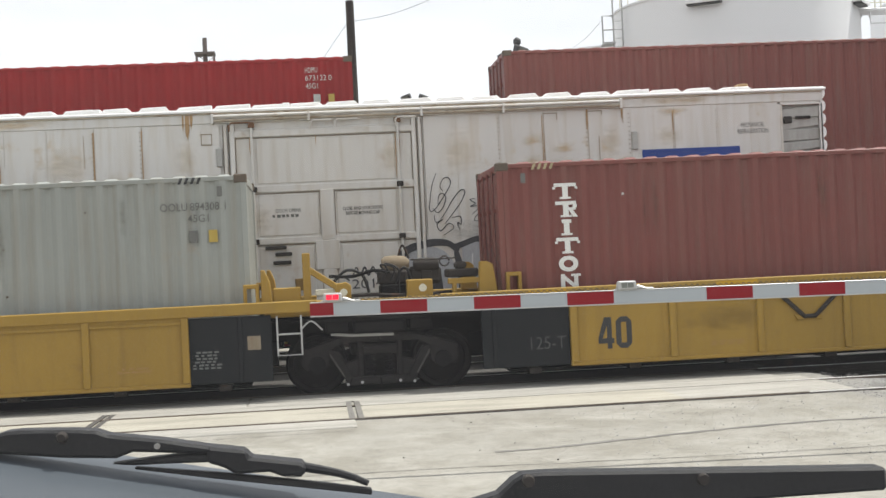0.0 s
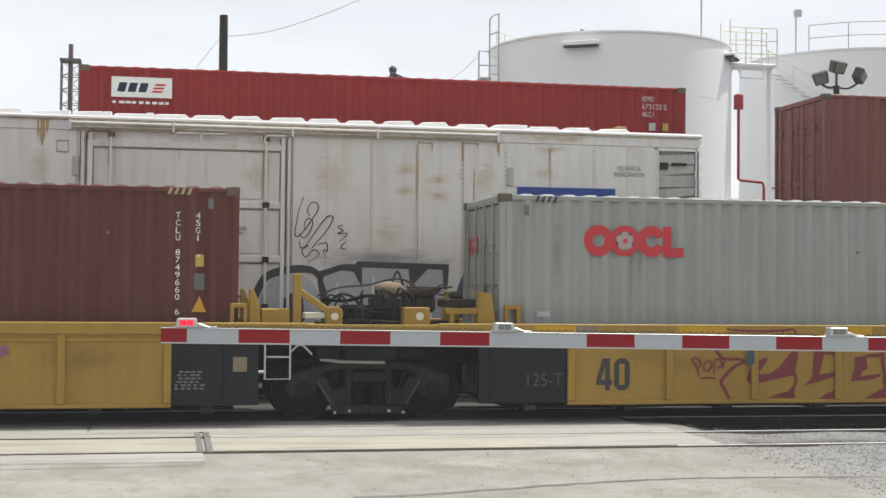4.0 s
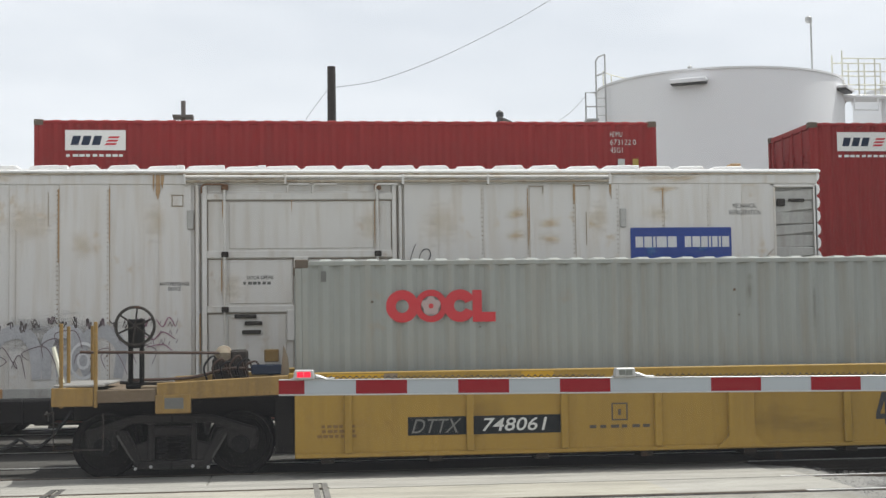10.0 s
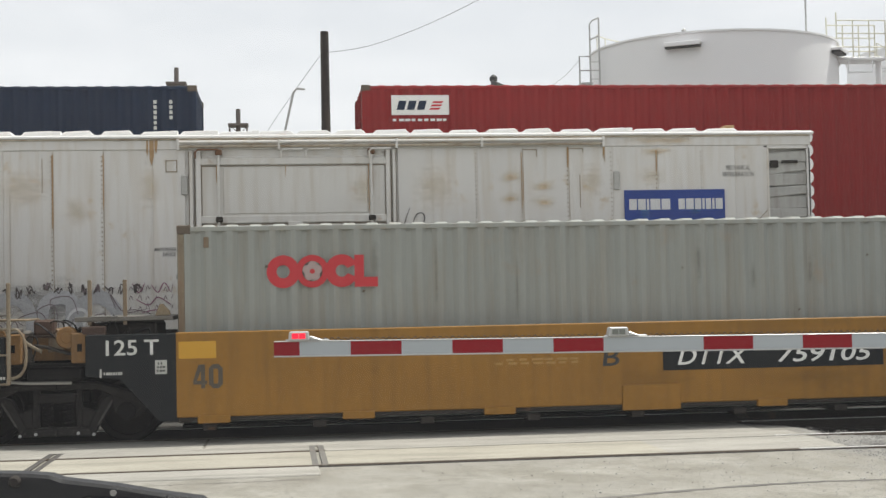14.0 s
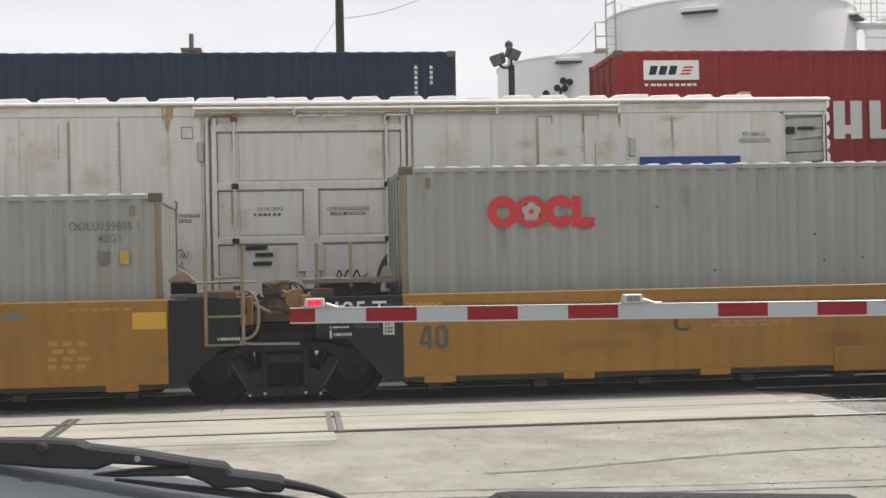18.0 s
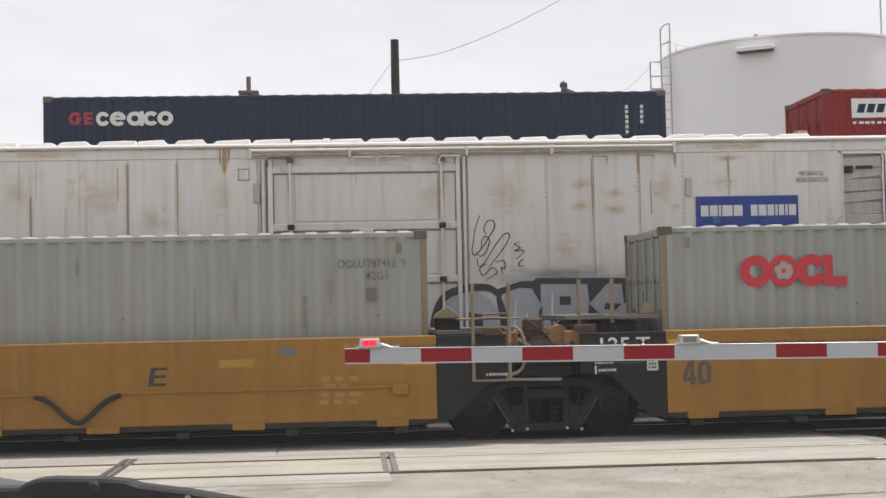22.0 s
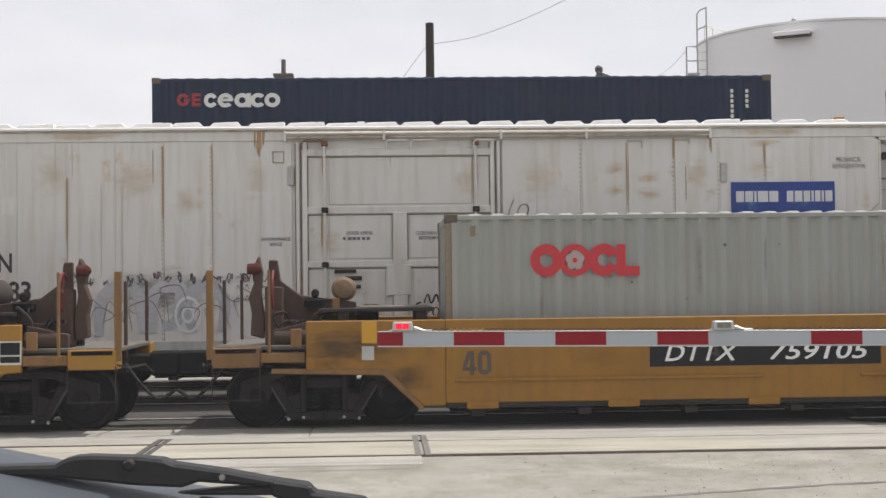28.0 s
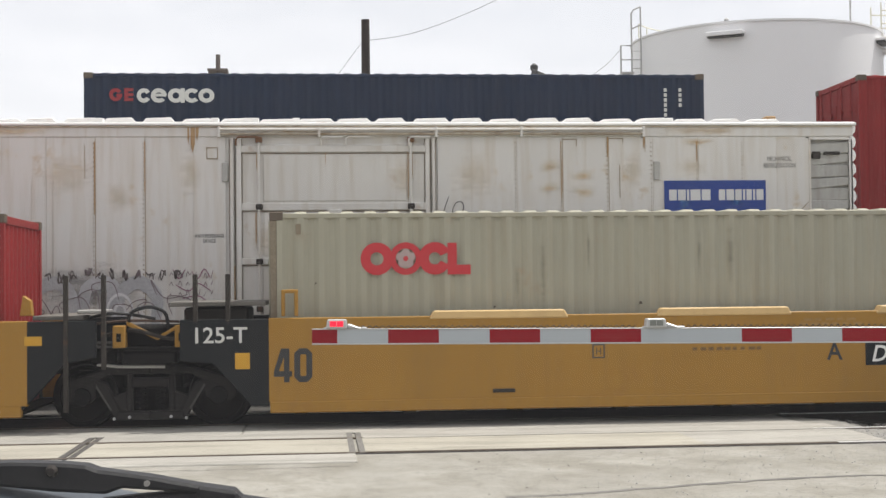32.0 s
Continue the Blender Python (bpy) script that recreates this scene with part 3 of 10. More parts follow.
def word(s, x0, z0, x1, z1, y, material, parent, name="lettering", slant=0.0, bold=0.0):
    """Built-in lettering fitted into a box on a plane that faces -y; each group of letters is a part."""
    rows = [r.strip() for r in s.split("\n")]
    if len(rows) > 1:
        most, step = max(len(r) for r in rows), (z1 - z0) / (1.35 * len(rows) - 0.35)
        for k, r in enumerate(rows):
            half = 0.5 * (x1 - x0) * len(r) / most
            word(r, (x0 + x1) / 2 - half, z1 - step * (1.35 * k + 1), (x0 + x1) / 2 + half, z1 - step * 1.35 * k, y, material, parent, name, slant, bold)
        return
    pieces, x = [], 0.0
    for k, group in enumerate(s.split(" ")):
        x += 0.28 if k else 0.0
        if not group:
            continue
        cu = bpy.data.curves.new("lettering", "FONT")
        cu.body, cu.offset, cu.resolution_u = group, bold, 3
        tmp = bpy.data.objects.new("lettering", cu)
        me = bpy.data.meshes.new_from_object(tmp)
        bpy.data.objects.remove(tmp)
        bpy.data.curves.remove(cu)
        co = np.empty(len(me.vertices) * 3)
        me.vertices.foreach_get("co", co)
        co = co.reshape(-1, 3)
        co[:, 0] += x - co[:, 0].min()
        x = co[:, 0].max()
        pieces.append((me, co))
    lo, hi = min(co[:, 1].min() for me, co in pieces), max(co[:, 1].max() for me, co in pieces)
    sl = slant * (z1 - z0)
    for me, co in pieces:
        u, v = co[:, 0] / max(x, 1e-6), (co[:, 1] - lo) / max(hi - lo, 1e-6)
        out = np.stack([x0 + u * (x1 - x0 - sl) + v * sl, np.full(len(u), y), z0 + v * (z1 - z0)], 1)
        me.vertices.foreach_set("co", out.ravel())
        me.materials.clear()
        me.materials.append(material)
        me.update()
        part(name, me, material, parent)


def bars(x0, z0, x1, z1, y, material, parent, rows=2, cols=5, name="small_print", seed=1):
    """Writing too small to read: rows of short plain bars."""
    rnd, g = random.Random(seed), Geo()
    h = (z1 - z0) / rows
    for r in range(rows):
        x = x0 + (rnd.random() * 0.15 * (x1 - x0) if r else 0)
        w = (x1 - x0) / cols
        for c in range(cols):
            ww = w * (0.5 + 0.4 * rnd.random())
            if x + ww > x1:
                break
            g.poly([(x, z0 + h * (r + 0.2)), (x + ww, z0 + h * (r + 0.2)), (x + ww, z0 + h * (r + 0.8)), (x, z0 + h * (r + 0.8))], y)
            x += w
    return tagged(part(name, g, material, parent), kind="stuff")


# ---- plan ----
TRACK0, TRACK1, TRACK2, TRACK3 = 16.15, 19.63, 23.90, 28.17   # centre lines, nearest first


# ---- ground and tracks ----
def sheet(name, xs, ys, z, material, label, category):
    g = Geo()
    nx, ny = len(xs), len(ys)
    g.v = [(x, y, z) for y in ys for x in xs]
    g.f = [(j * nx + i, j * nx + i + 1, (j + 1) * nx + i + 1, (j + 1) * nx + i) for j in range(ny - 1) for i in range(nx - 1)]
    return tagged(new(name, mesh_of(name, g, material)), label, category, kind="structure")


def ease(a, b, v):
    f = min(max((v - a) / (b - a), 0.0), 1.0)
    return f * f * (3 - 2 * f)


def ground_z(x, y):
    """Flush with the rails at the crossing, dropping to the open trackbed beside it."""
    if x > 100 or y > 40:
        return -0.02
    edge = ease(6.5, 7.5, x + 0.25 * math.sin(1.7 * y) + 0.12 * math.sin(5.1 * y))
    deep = 0.17 * ease(17.0, 17.5, y) * (1 - ease(31, 34, y)) + 0.10 * ease(15.4, 15.6, y) * (1 - ease(16.7, 16.9, y))
    bumps = 0.012 * math.sin(3.1 * x + 1.3 * y) * math.sin(2.3 * y - 0.7 * x)
    return -0.02 - edge * (deep + (bumps if 11 < y < 32 and x < 40 else 0))


gxs = [-3000, -60, -20, -10, 0, 4, 5.5] + [6 + 0.2 * k for k in range(41)] + [15, 17, 20, 30, 60, 120, 3000]
gys = [-400, -20, 0, 6, 9, 10.5] + [11.5 + 0.2 * k for k in range(46)] + [21, 23, 25, 28, 31, 32, 34, 60, 3500]
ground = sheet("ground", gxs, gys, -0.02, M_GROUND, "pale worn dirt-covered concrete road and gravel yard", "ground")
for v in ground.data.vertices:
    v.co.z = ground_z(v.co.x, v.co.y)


def rail_line(y, x0=-60.0, x1=60.0):
    foot = thing("rail", "rusty steel rail with a polished running top", "rail", "rails of the four tracks", kind="structure")
    s = -1 if y < 0 else 1
    web = Geo().box(x0, x1, y - 0.07, y + 0.07, -0.16, -0.135).box(x0, x1, y - 0.012, y + 0.012, -0.135, -0.04).box(x0, x1, y - 0.036, y + 0.036, -0.04, -0.006)
    part("web", web, M_RAIL if y < TRACK1 - 1 else M_DARK, foot)
    split = (5.9 if y < TRACK0 else 0.5) if y < TRACK1 - 1 else 6.4 if y < TRACK1 else 0.0
    part("running_top", Geo().box(split, x1, y - 0.03, y + 0.03, -0.006, 0.0), M_RAILTOP, foot, "polished steel running surface, pale with painted sky reflection")
    part("running_top", Geo().box(x0, split, y - 0.03, y + 0.03, -0.006, -0.001), M_RAIL if split else M_RAILTOP, foot)


for yc in (TRACK0, TRACK1, TRACK2, TRACK3):
    for s in (-1, 1):
        rail_line(yc + s * 0.755)

# loose stone beside the crossing, finer towards the road
def stones(name, count, place, r0, r1, label, seed, material=M_BALLAST):
    g, rnd = Geo(), random.Random(seed)
    for k in range(count):
        x, y = place(rnd)
        r, a = rnd.uniform(r0, r1) * (1.6 if rnd.random() < 0.06 else 1.0), rnd.uniform(0, 6.3)
        z, i = ground_z(x, y), len(g.v)
        q = rnd.uniform(0.6, 1.0)
        for rr, h in ((1.0, -0.3), (0.92, 0.25), (0.4, 0.7)):
            g.v += [(x + r * rr * math.cos(a + t) * rnd.uniform(0.8, 1.1), y + r * rr * q * math.sin(a + t), z + r * h) for t in (0, 1.3, 2.5, 3.7, 5.0)]
        for b in (i, i + 5):
            g.f += [(b + t, b + (t + 1) % 5, b + 5 + (t + 1) % 5, b + 5 + t) for t in range(5)]
        g.f.append(tuple(range(i + 10, i + 15)))
    tagged(new(name, mesh_of(name, g, material)), label, name, kind="stuff")


def beside(rnd):
    while True:
        x, y = 6.4 + abs(rnd.gauss(0, 2.8)), rnd.uniform(11.0, 16.85)
        if all(abs(abs(y - c) - 0.755) > 0.06 for c in (TRACK0, TRACK1)) and (x > 7.6 or rnd.random() < 0.35):
            return x, y


stones("gravel", 8500, beside, 0.006, 0.016, "fine pale grey gravel spread beside the crossing", 4)
# these stones lie under the train and are coloured dark for its shade
stones("ballast", 1500, lambda r: (7.0 + abs(r.gauss(0, 4.0)), r.uniform(17.0, 20.8)), 0.02, 0.045, "crushed stone ballast under the train, darkened to match its shade", 5, M_DARKSTONE)
stones("pebbles", 170, lambda r: (r.uniform(-5, 8), 9.0 + 6.2 * r.random() ** 0.8), 0.003, 0.010, "scattered dark pebbles on the dusty road", 6, M_DARK)
stones("grit", 900, lambda r: (2.0 + 5.0 * r.random() ** 0.6, r.uniform(10.0, 15.2)), 0.004, 0.011, "scattered pale grit on the dusty road", 7)

# concrete crossing panels of the empty track, with tarred joints
crossing = thing("crossing_pavement", "pale concrete grade crossing panels between rails with dark tarred joints", "crossing", kind="structure")
PANELS = [-12.35, -9.15, -5.95, -2.78, 0.40, 6.55]
panel_rows = [(15.47, 16.82), (16.99, 17.52), (14.62, 15.32)]
for y0, y1 in panel_rows:
    for x0, x1 in zip(PANELS, PANELS[1:]):
        if y0 < 15 and x1 > 5:
            continue
        for xa, xb in (((x0, 4.38), (4.38, x1)) if x1 > 5 else ((x0, x1),)):
            part("concrete_panel", Geo().box(xa + (0.02 if xa == x0 else 0.0), xb - (0.02 if xb == x1 else 0.0), y0, y1, -0.06, -0.004), M_CONC if y0 == 15.47 and xb < 5 else M_CONC2, crossing, bevel=0.012 if x1 < 5 else 0.0)
tar, worn = Geo(), Geo()
for x in PANELS[1:-1]:
    for d in (-0.055, 0.055):
        (worn if x > 0 else tar).plan([(x + d - 0.035, 15.35), (x + d + 0.035, 15.35), (x + d + 0.035, 17.5), (x + d - 0.035, 17.5)], -0.012, -0.0015)
part("tar_joint", tar, M_TAR, crossing, "black tar joint")
part("tar_joint", worn, M_GREYSTRIP, crossing, "worn grey tar joint")
part("flangeway", Geo().box(-14, 6.7, 15.33, 15.37, -0.03, -0.010).box(-14, 0.9, 17.53, 17.56, -0.03, -0.012).box(-14, 0.4, 16.90, 16.955, -0.03, -0.011), M_TAR, crossing, "dark rail groove")
dust = Geo()
for k in range(12):
    x = 0.5 + 0.47 * k
    dust.plan([(x, 16.80), (x + 0.47, 16.80), (x + 0.47, 17.015 + 0.02 * math.sin(2.1 * k + 2.1)), (x, 17.015 + 0.02 * math.sin(2.1 * k))], -0.02, 0.0025)
part("dust_fill", dust, M_CONC2, crossing, "packed pale dust over the buried rail")
road_slab = Geo()
for x0, x1 in zip([-14, -7.2, -1.0], [-7.2, -1.0, 6.3]):
    road_slab.box(x0 + 0.01, x1 - 0.01, 17.58, 18.80, -0.06, -0.010)
part("approach_slab", road_slab, M_CONC2, crossing, bevel=0.01)


def crack(pts, w, name, label, material=M_TAR):
    g = Geo()
    i = 0
    rnd = random.Random(len(pts))
    fine = []
    for (x0, y0), (x1, y1) in zip(pts, pts[1:]):
        for k in range(8):
            f = k / 8
            fine.append((x0 + (x1 - x0) * f, y0 + (y1 - y0) * f + rnd.uniform(-0.02, 0.02)))
    fine.append(pts[-1])
    for x, y in fine:
        ww = w * rnd.uniform(0.5, 1.2)
        g.v += [(x, y - ww, -0.016), (x, y + ww, -0.016)]
    g.f = [(2 * k, 2 * k + 2, 2 * k + 3, 2 * k + 1) for k in range(len(fine) - 1)]
    tagged(new(name, mesh_of(name, g, material)), label, "road seam", kind="structure")


crack([(1.6, 12.0), (2.1, 12.05), (3.35, 12.43), (4.27, 12.7), (5.18, 12.81), (6.03, 12.75), (7.0, 12.66)], 0.05, "road_seam", "dusty grey band curving across the pale road", M_GREYSTRIP)
crack([(-4, 11.25), (-1.0, 11.22), (1.15, 11.17), (2.0, 11.05), (4.1, 10.9), (6, 10.9)], 0.010, "road_crack", "thin crack in the pale road surface")
crack([(-5, 14.1), (-1.5, 14.25), (0.3, 14.31), (0.36, 14.6)], 0.008, "road_crack", "thin crack in the pale road surface")


# ---- shipping containers ----
CACHE = {}


def cached(key, make):
    if key not in CACHE:
        CACHE[key] = make()
    return CACHE[key]


def corrugated(x0, x1, z0, z1, y, s=-1, depth=0.042, pitch=0.278):
    """A trapezoid-ribbed wall along x; s is the side that it faces."""
    n = round((x1 - x0) / pitch)
    p = (x1 - x0) / n
    prof = []
    for k in range(n):
        x = x0 + k * p
        prof += [(x, 0), (x + 0.26 * p, 0), (x + 0.5 * p, depth), (x + 0.76 * p, depth)]
    prof.append((x1, 0))
    g = Geo()
    a = [(x, y - s * d, z0) for x, d in prof]
    b = [(x, y - s * d, z1) for x, d in prof]
    if s > 0:
        a, b = b, a
    return g.quad_strip(a, b)


LEN = 12.19
A0 = -LEN / 2


def container(label, material, high=False, doors=True, post=None, group="containers on the nearer train"):
    """Origin at the middle of the floor; the door end is at -x."""
    h, L = (2.896 if high else 2.591), LEN
    key = (material.name, high, doors)
    root = thing("shipping_container", label, "shipping container", group)
    pm = post or material

    def c(name, make, mat=material, bevel=0.0, tag=""):
        me = cached((key, name, mat.name, tag), lambda: mesh_of(name, make(), mat, bevel))
        ob = new(name, me)
        ob.parent = root
        return ob

    for s in (-1, 1):
        c("side_panel", lambda: corrugated(-L / 2 + 0.09, L / 2 - 0.09, 0.155, h - 0.075, s * 1.214, s), tag=str(s))
        c("bottom_rail", lambda: Geo().box(-L / 2 + 0.16, L / 2 - 0.16, s * 1.17 - 0.045, s * 1.17 + 0.045, 0.0, 0.16), bevel=0.008, tag=str(s))
        c("top_rail", lambda: Geo().box(-L / 2 + 0.17, L / 2 - 0.17, s * 1.185 - 0.032, s * 1.185 + 0.032, h - 0.085, h - 0.022), bevel=0.006, tag=str(s))
        for e in (-1, 1):
            x = e * (L / 2 - 0.045)
            c("corner_post", lambda: Geo().box(x - 0.045, x + 0.045, s * 1.165 - 0.05, s * 1.165 + 0.05, 0.118, h - 0.118), pm, 0.008, f"{s}{e}")
            for z in (0.0, h - 0.118):
                x2 = e * (L / 2 - 0.083)
                c("corner_casting", lambda: Geo().box(x2 - 0.089, x2 + 0.089, s * 1.135 - 0.085, s * 1.135 + 0.085, z, z + 0.118), M_CAST, 0.01, f"{s}{e}{z:.1f}")

    def roof():
        g = Geo()
        n = 38
        p = (L - 0.4) / n
        prof = []
        for k in range(n):
            x = -L / 2 + 0.2 + k * p
            prof += [(x, 0), (x + 0.34 * p, 0), (x + 0.46 * p, 0.036), (x + 0.88 * p, 0.036)]
        prof.append((L / 2 - 0.2, 0))
        g.quad_strip([(x, -1.11, h - 0.030 + d) for x, d in prof], [(x, 1.11, h - 0.030 + d) for x, d in prof])
        # rib ends slope down to the rails
        for s in (-1, 1):
            g.quad_strip([(x, s * 1.19, h - 0.034 + d * 0.25) for x, d in prof], [(x, s * 1.11, h - 0.030 + d) for x, d in prof])
        g.box(-L / 2 + 0.02, -L / 2 + 0.2, -1.16, 1.16, h - 0.05, h - 0.02).box(L / 2 - 0.2, L / 2 - 0.02, -1.16, 1.16, h - 0.05, h - 0.02)
        return g
    c("roof", roof)
    c("floor", lambda: Geo().box(-L / 2 + 0.16, L / 2 - 0.16, -1.12, 1.12, 0.12, 0.17), M_DARK)

    def endwall():
        g = Geo()
        n = 9
        p = 2.22 / n
        prof = []
        for k in range(n):
            y = -1.11 + k * p
            prof += [(y, 0), (y + 0.3 * p, 0), (y + 0.5 * p, 0.045), (y + 0.8 * p, 0.045)]
        prof.append((1.11, 0))
        g.quad_strip([(L / 2 - 0.02 - d, y, 0.15) for y, d in prof], [(L / 2 - 0.02 - d, y, h - 0.1) for y, d in prof])
        return g
    for e in (-1, 1):
        c("end_header", lambda: Geo().box(e * (L / 2 - 0.06) - 0.05, e * (L / 2 - 0.06) + 0.05, -1.08, 1.08, h - 0.13, h - 0.02), bevel=0.008, tag=str(e))
        c("end_sill", lambda: Geo().box(e * (L / 2 - 0.06) - 0.05, e * (L / 2 - 0.06) + 0.05, -1.08, 1.08, 0.0, 0.16), bevel=0.008, tag=str(e))
    c("front_wall", endwall)
    if doors:
        for s in (-1, 1):
            y0, y1 = (-1.1, -0.01) if s < 0 else (0.01, 1.1)

            def leaf():
                g = Geo().box(-L / 2 + 0.03, -L / 2 + 0.075, y0, y1, 0.17, h - 0.14)
                for k in range(5):
                    z = 0.25 + k * (h - 0.6) / 5
                    g.box(-L / 2 + 0.012, -L / 2 + 0.03, y0 + 0.05, y1 - 0.05, z, z + (h - 0.6) / 5 - 0.12)
                return g
            door = c("door", leaf, bevel=0.006, tag=str(s))
            for yy in (y0 + 0.28, y1 - 0.28):
                me = cached((key, "rod", yy), lambda: mesh_of("lock_rod", Geo().tube([(-L / 2 - 0.015, yy, 0.12), (-L / 2 - 0.015, yy, h - 0.1)], 0.017, 6).box(-L / 2 - 0.04, -L / 2 + 0.03, yy - 0.06, yy + 0.06, 0.6, 0.66).box(-L / 2 - 0.04, -L / 2 + 0.03, yy - 0.06, yy + 0.06, h - 0.7, h - 0.64).box(-L / 2 - 0.05, -L / 2 - 0.03, yy, yy + 0.42, 1.02, 1.06), material))
                rod = new("lock_rod", me)
                rod.parent = door
    else:
        me = cached((key, "leftwall"), lambda: mesh_of("front_wall", endwall(), material))
        ob = new("rear_wall", me)
        ob.parent, ob.rotation_euler = root, (0, 0, math.pi)
    return root, h


FACE = -1.2195     # just proud of a container's near wall


def code(root, h, a, b, mat=M_GREYTXT, x=4.90, small=True):
    """Owner's code and type in the upper right corner, with two small placards below."""
    word(a, x, h - 0.485, x + 0.90, h - 0.375, FACE, mat, root, bold=0.003)
    word(b, x + 0.37, h - 0.645, x + 0.66, h - 0.54, FACE, mat, root, bold=0.003)
    if small:
        part("placard", Geo().poly([(x + 0.38, h - 0.93), (x + 0.50, h - 0.93), (x + 0.50, h - 0.76), (x + 0.38, h - 0.76)], FACE), M_GREYTXT, root, "small grey data plate")
    if small is True:
        part("placard", Geo().poly([(x + 0.65, h - 0.93), (x + 0.77, h - 0.93), (x + 0.77, h - 0.76), (x + 0.65, h - 0.76)], FACE), M_PLACARD, root, "small yellow warning plate")


def round_logo(root, h, dx=0.0):
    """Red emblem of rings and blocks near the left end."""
    x, zc, r = A0 + 1.2 + 0.218, h - 0.635, 0.218
    x += dx
    g = Geo().ring(x, zc, r, 0.088, FACE).ring(x + 0.385, zc, r, 0.135, FACE - 0.003)
    g.ring(x + 0.775, zc, r, 0.082, FACE - 0.006, 24, 336)
    xl = x + 0.945
    g.poly([(xl, zc - r), (xl + 0.31, zc - r), (xl + 0.31, zc - r + 0.13), (xl + 0.125, zc - r + 0.13), (xl + 0.125, zc + r - 0.01), (xl, zc + r - 0.01)], FACE - 0.008)
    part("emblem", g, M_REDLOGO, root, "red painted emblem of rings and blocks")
    f = Geo()
    for k in range(5):
        a = radians(90 + 72 * k)
        f.ring(x + 0.385 + 0.074 * math.cos(a), zc + 0.074 * math.sin(a), 0.060, 0.0, FACE - 0.0044 - 0.0006 * k, n=12)
    part("emblem_flower", f, M_PETAL, root, "pale five-petal flower in a ring")
    part("emblem_heart", Geo().ring(x + 0.385, zc, 0.034, 0.0, FACE - 0.0082, n=10), M_REDLOGO, root, "small red flower heart")


TRAIN, FAR = [], []        # (thing, place along the train)
ZBED = 0.25


def near_box(u_left, label, material, high, doors=True, ids=None, logo=True, post=None, shift=0.0):
    root, h = container(label, material, high, doors, post)
    root.location = (u_left + LEN / 2, TRACK1, ZBED)
    TRAIN.append((root, u_left + LEN / 2, TRACK1, ZBED))
    if ids:
        code(root, h, *ids)
    if logo:
        round_logo(root, h, shift)
    if high and logo and u_left > -20:
        for y0, y1 in ((0.62, 0.80), (0.40, 0.58), (0.20, 0.36)):
            g = Geo()
            g.v, g.f = [(A0 + 0.006, y, z) for y, z in ((y0, h - 0.80), (y1, h - 0.80), (y1, h - 0.56), (y0, h - 0.56))], [(0, 1, 2, 3)]
            part("end_emblem", g, M_REDLOGO, root, "small worn red emblem on the door")
        g = Geo()
        g.v, g.f = [(A0 + 0.006, y, z) for y, z in ((-0.30, 1.25), (-0.16, 1.25), (-0.16, 1.75), (-0.30, 1.75))], [(0, 1, 2, 3)]
        part("placard", g, M_PLACARD, root, "tall yellow plate on the door")
        part("tape_strip", Geo().poly([(A0 + 0.54, 1.19), (A0 + 0.72, 1.19), (A0 + 0.72, 1.265), (A0 + 0.54, 1.265)], FACE - 0.001), M_GWHITE, root, "pale tape strip")
    # lifting-eye hole and scuffs near the top corners
    for x in (-5.72, 5.72):
        part("vent_plate", Geo().box(x - 0.035, x + 0.035, -1.226, -1.21, h - 0.30, h - 0.16), M_RUSTPOST if post else M_GREYTXT, root, bevel=0.004)
    return root, h


GREYL = "grey corrugated steel shipping container with red ring emblem, scuffed and rust-stained"
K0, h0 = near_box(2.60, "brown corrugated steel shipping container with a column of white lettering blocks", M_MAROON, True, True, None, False)
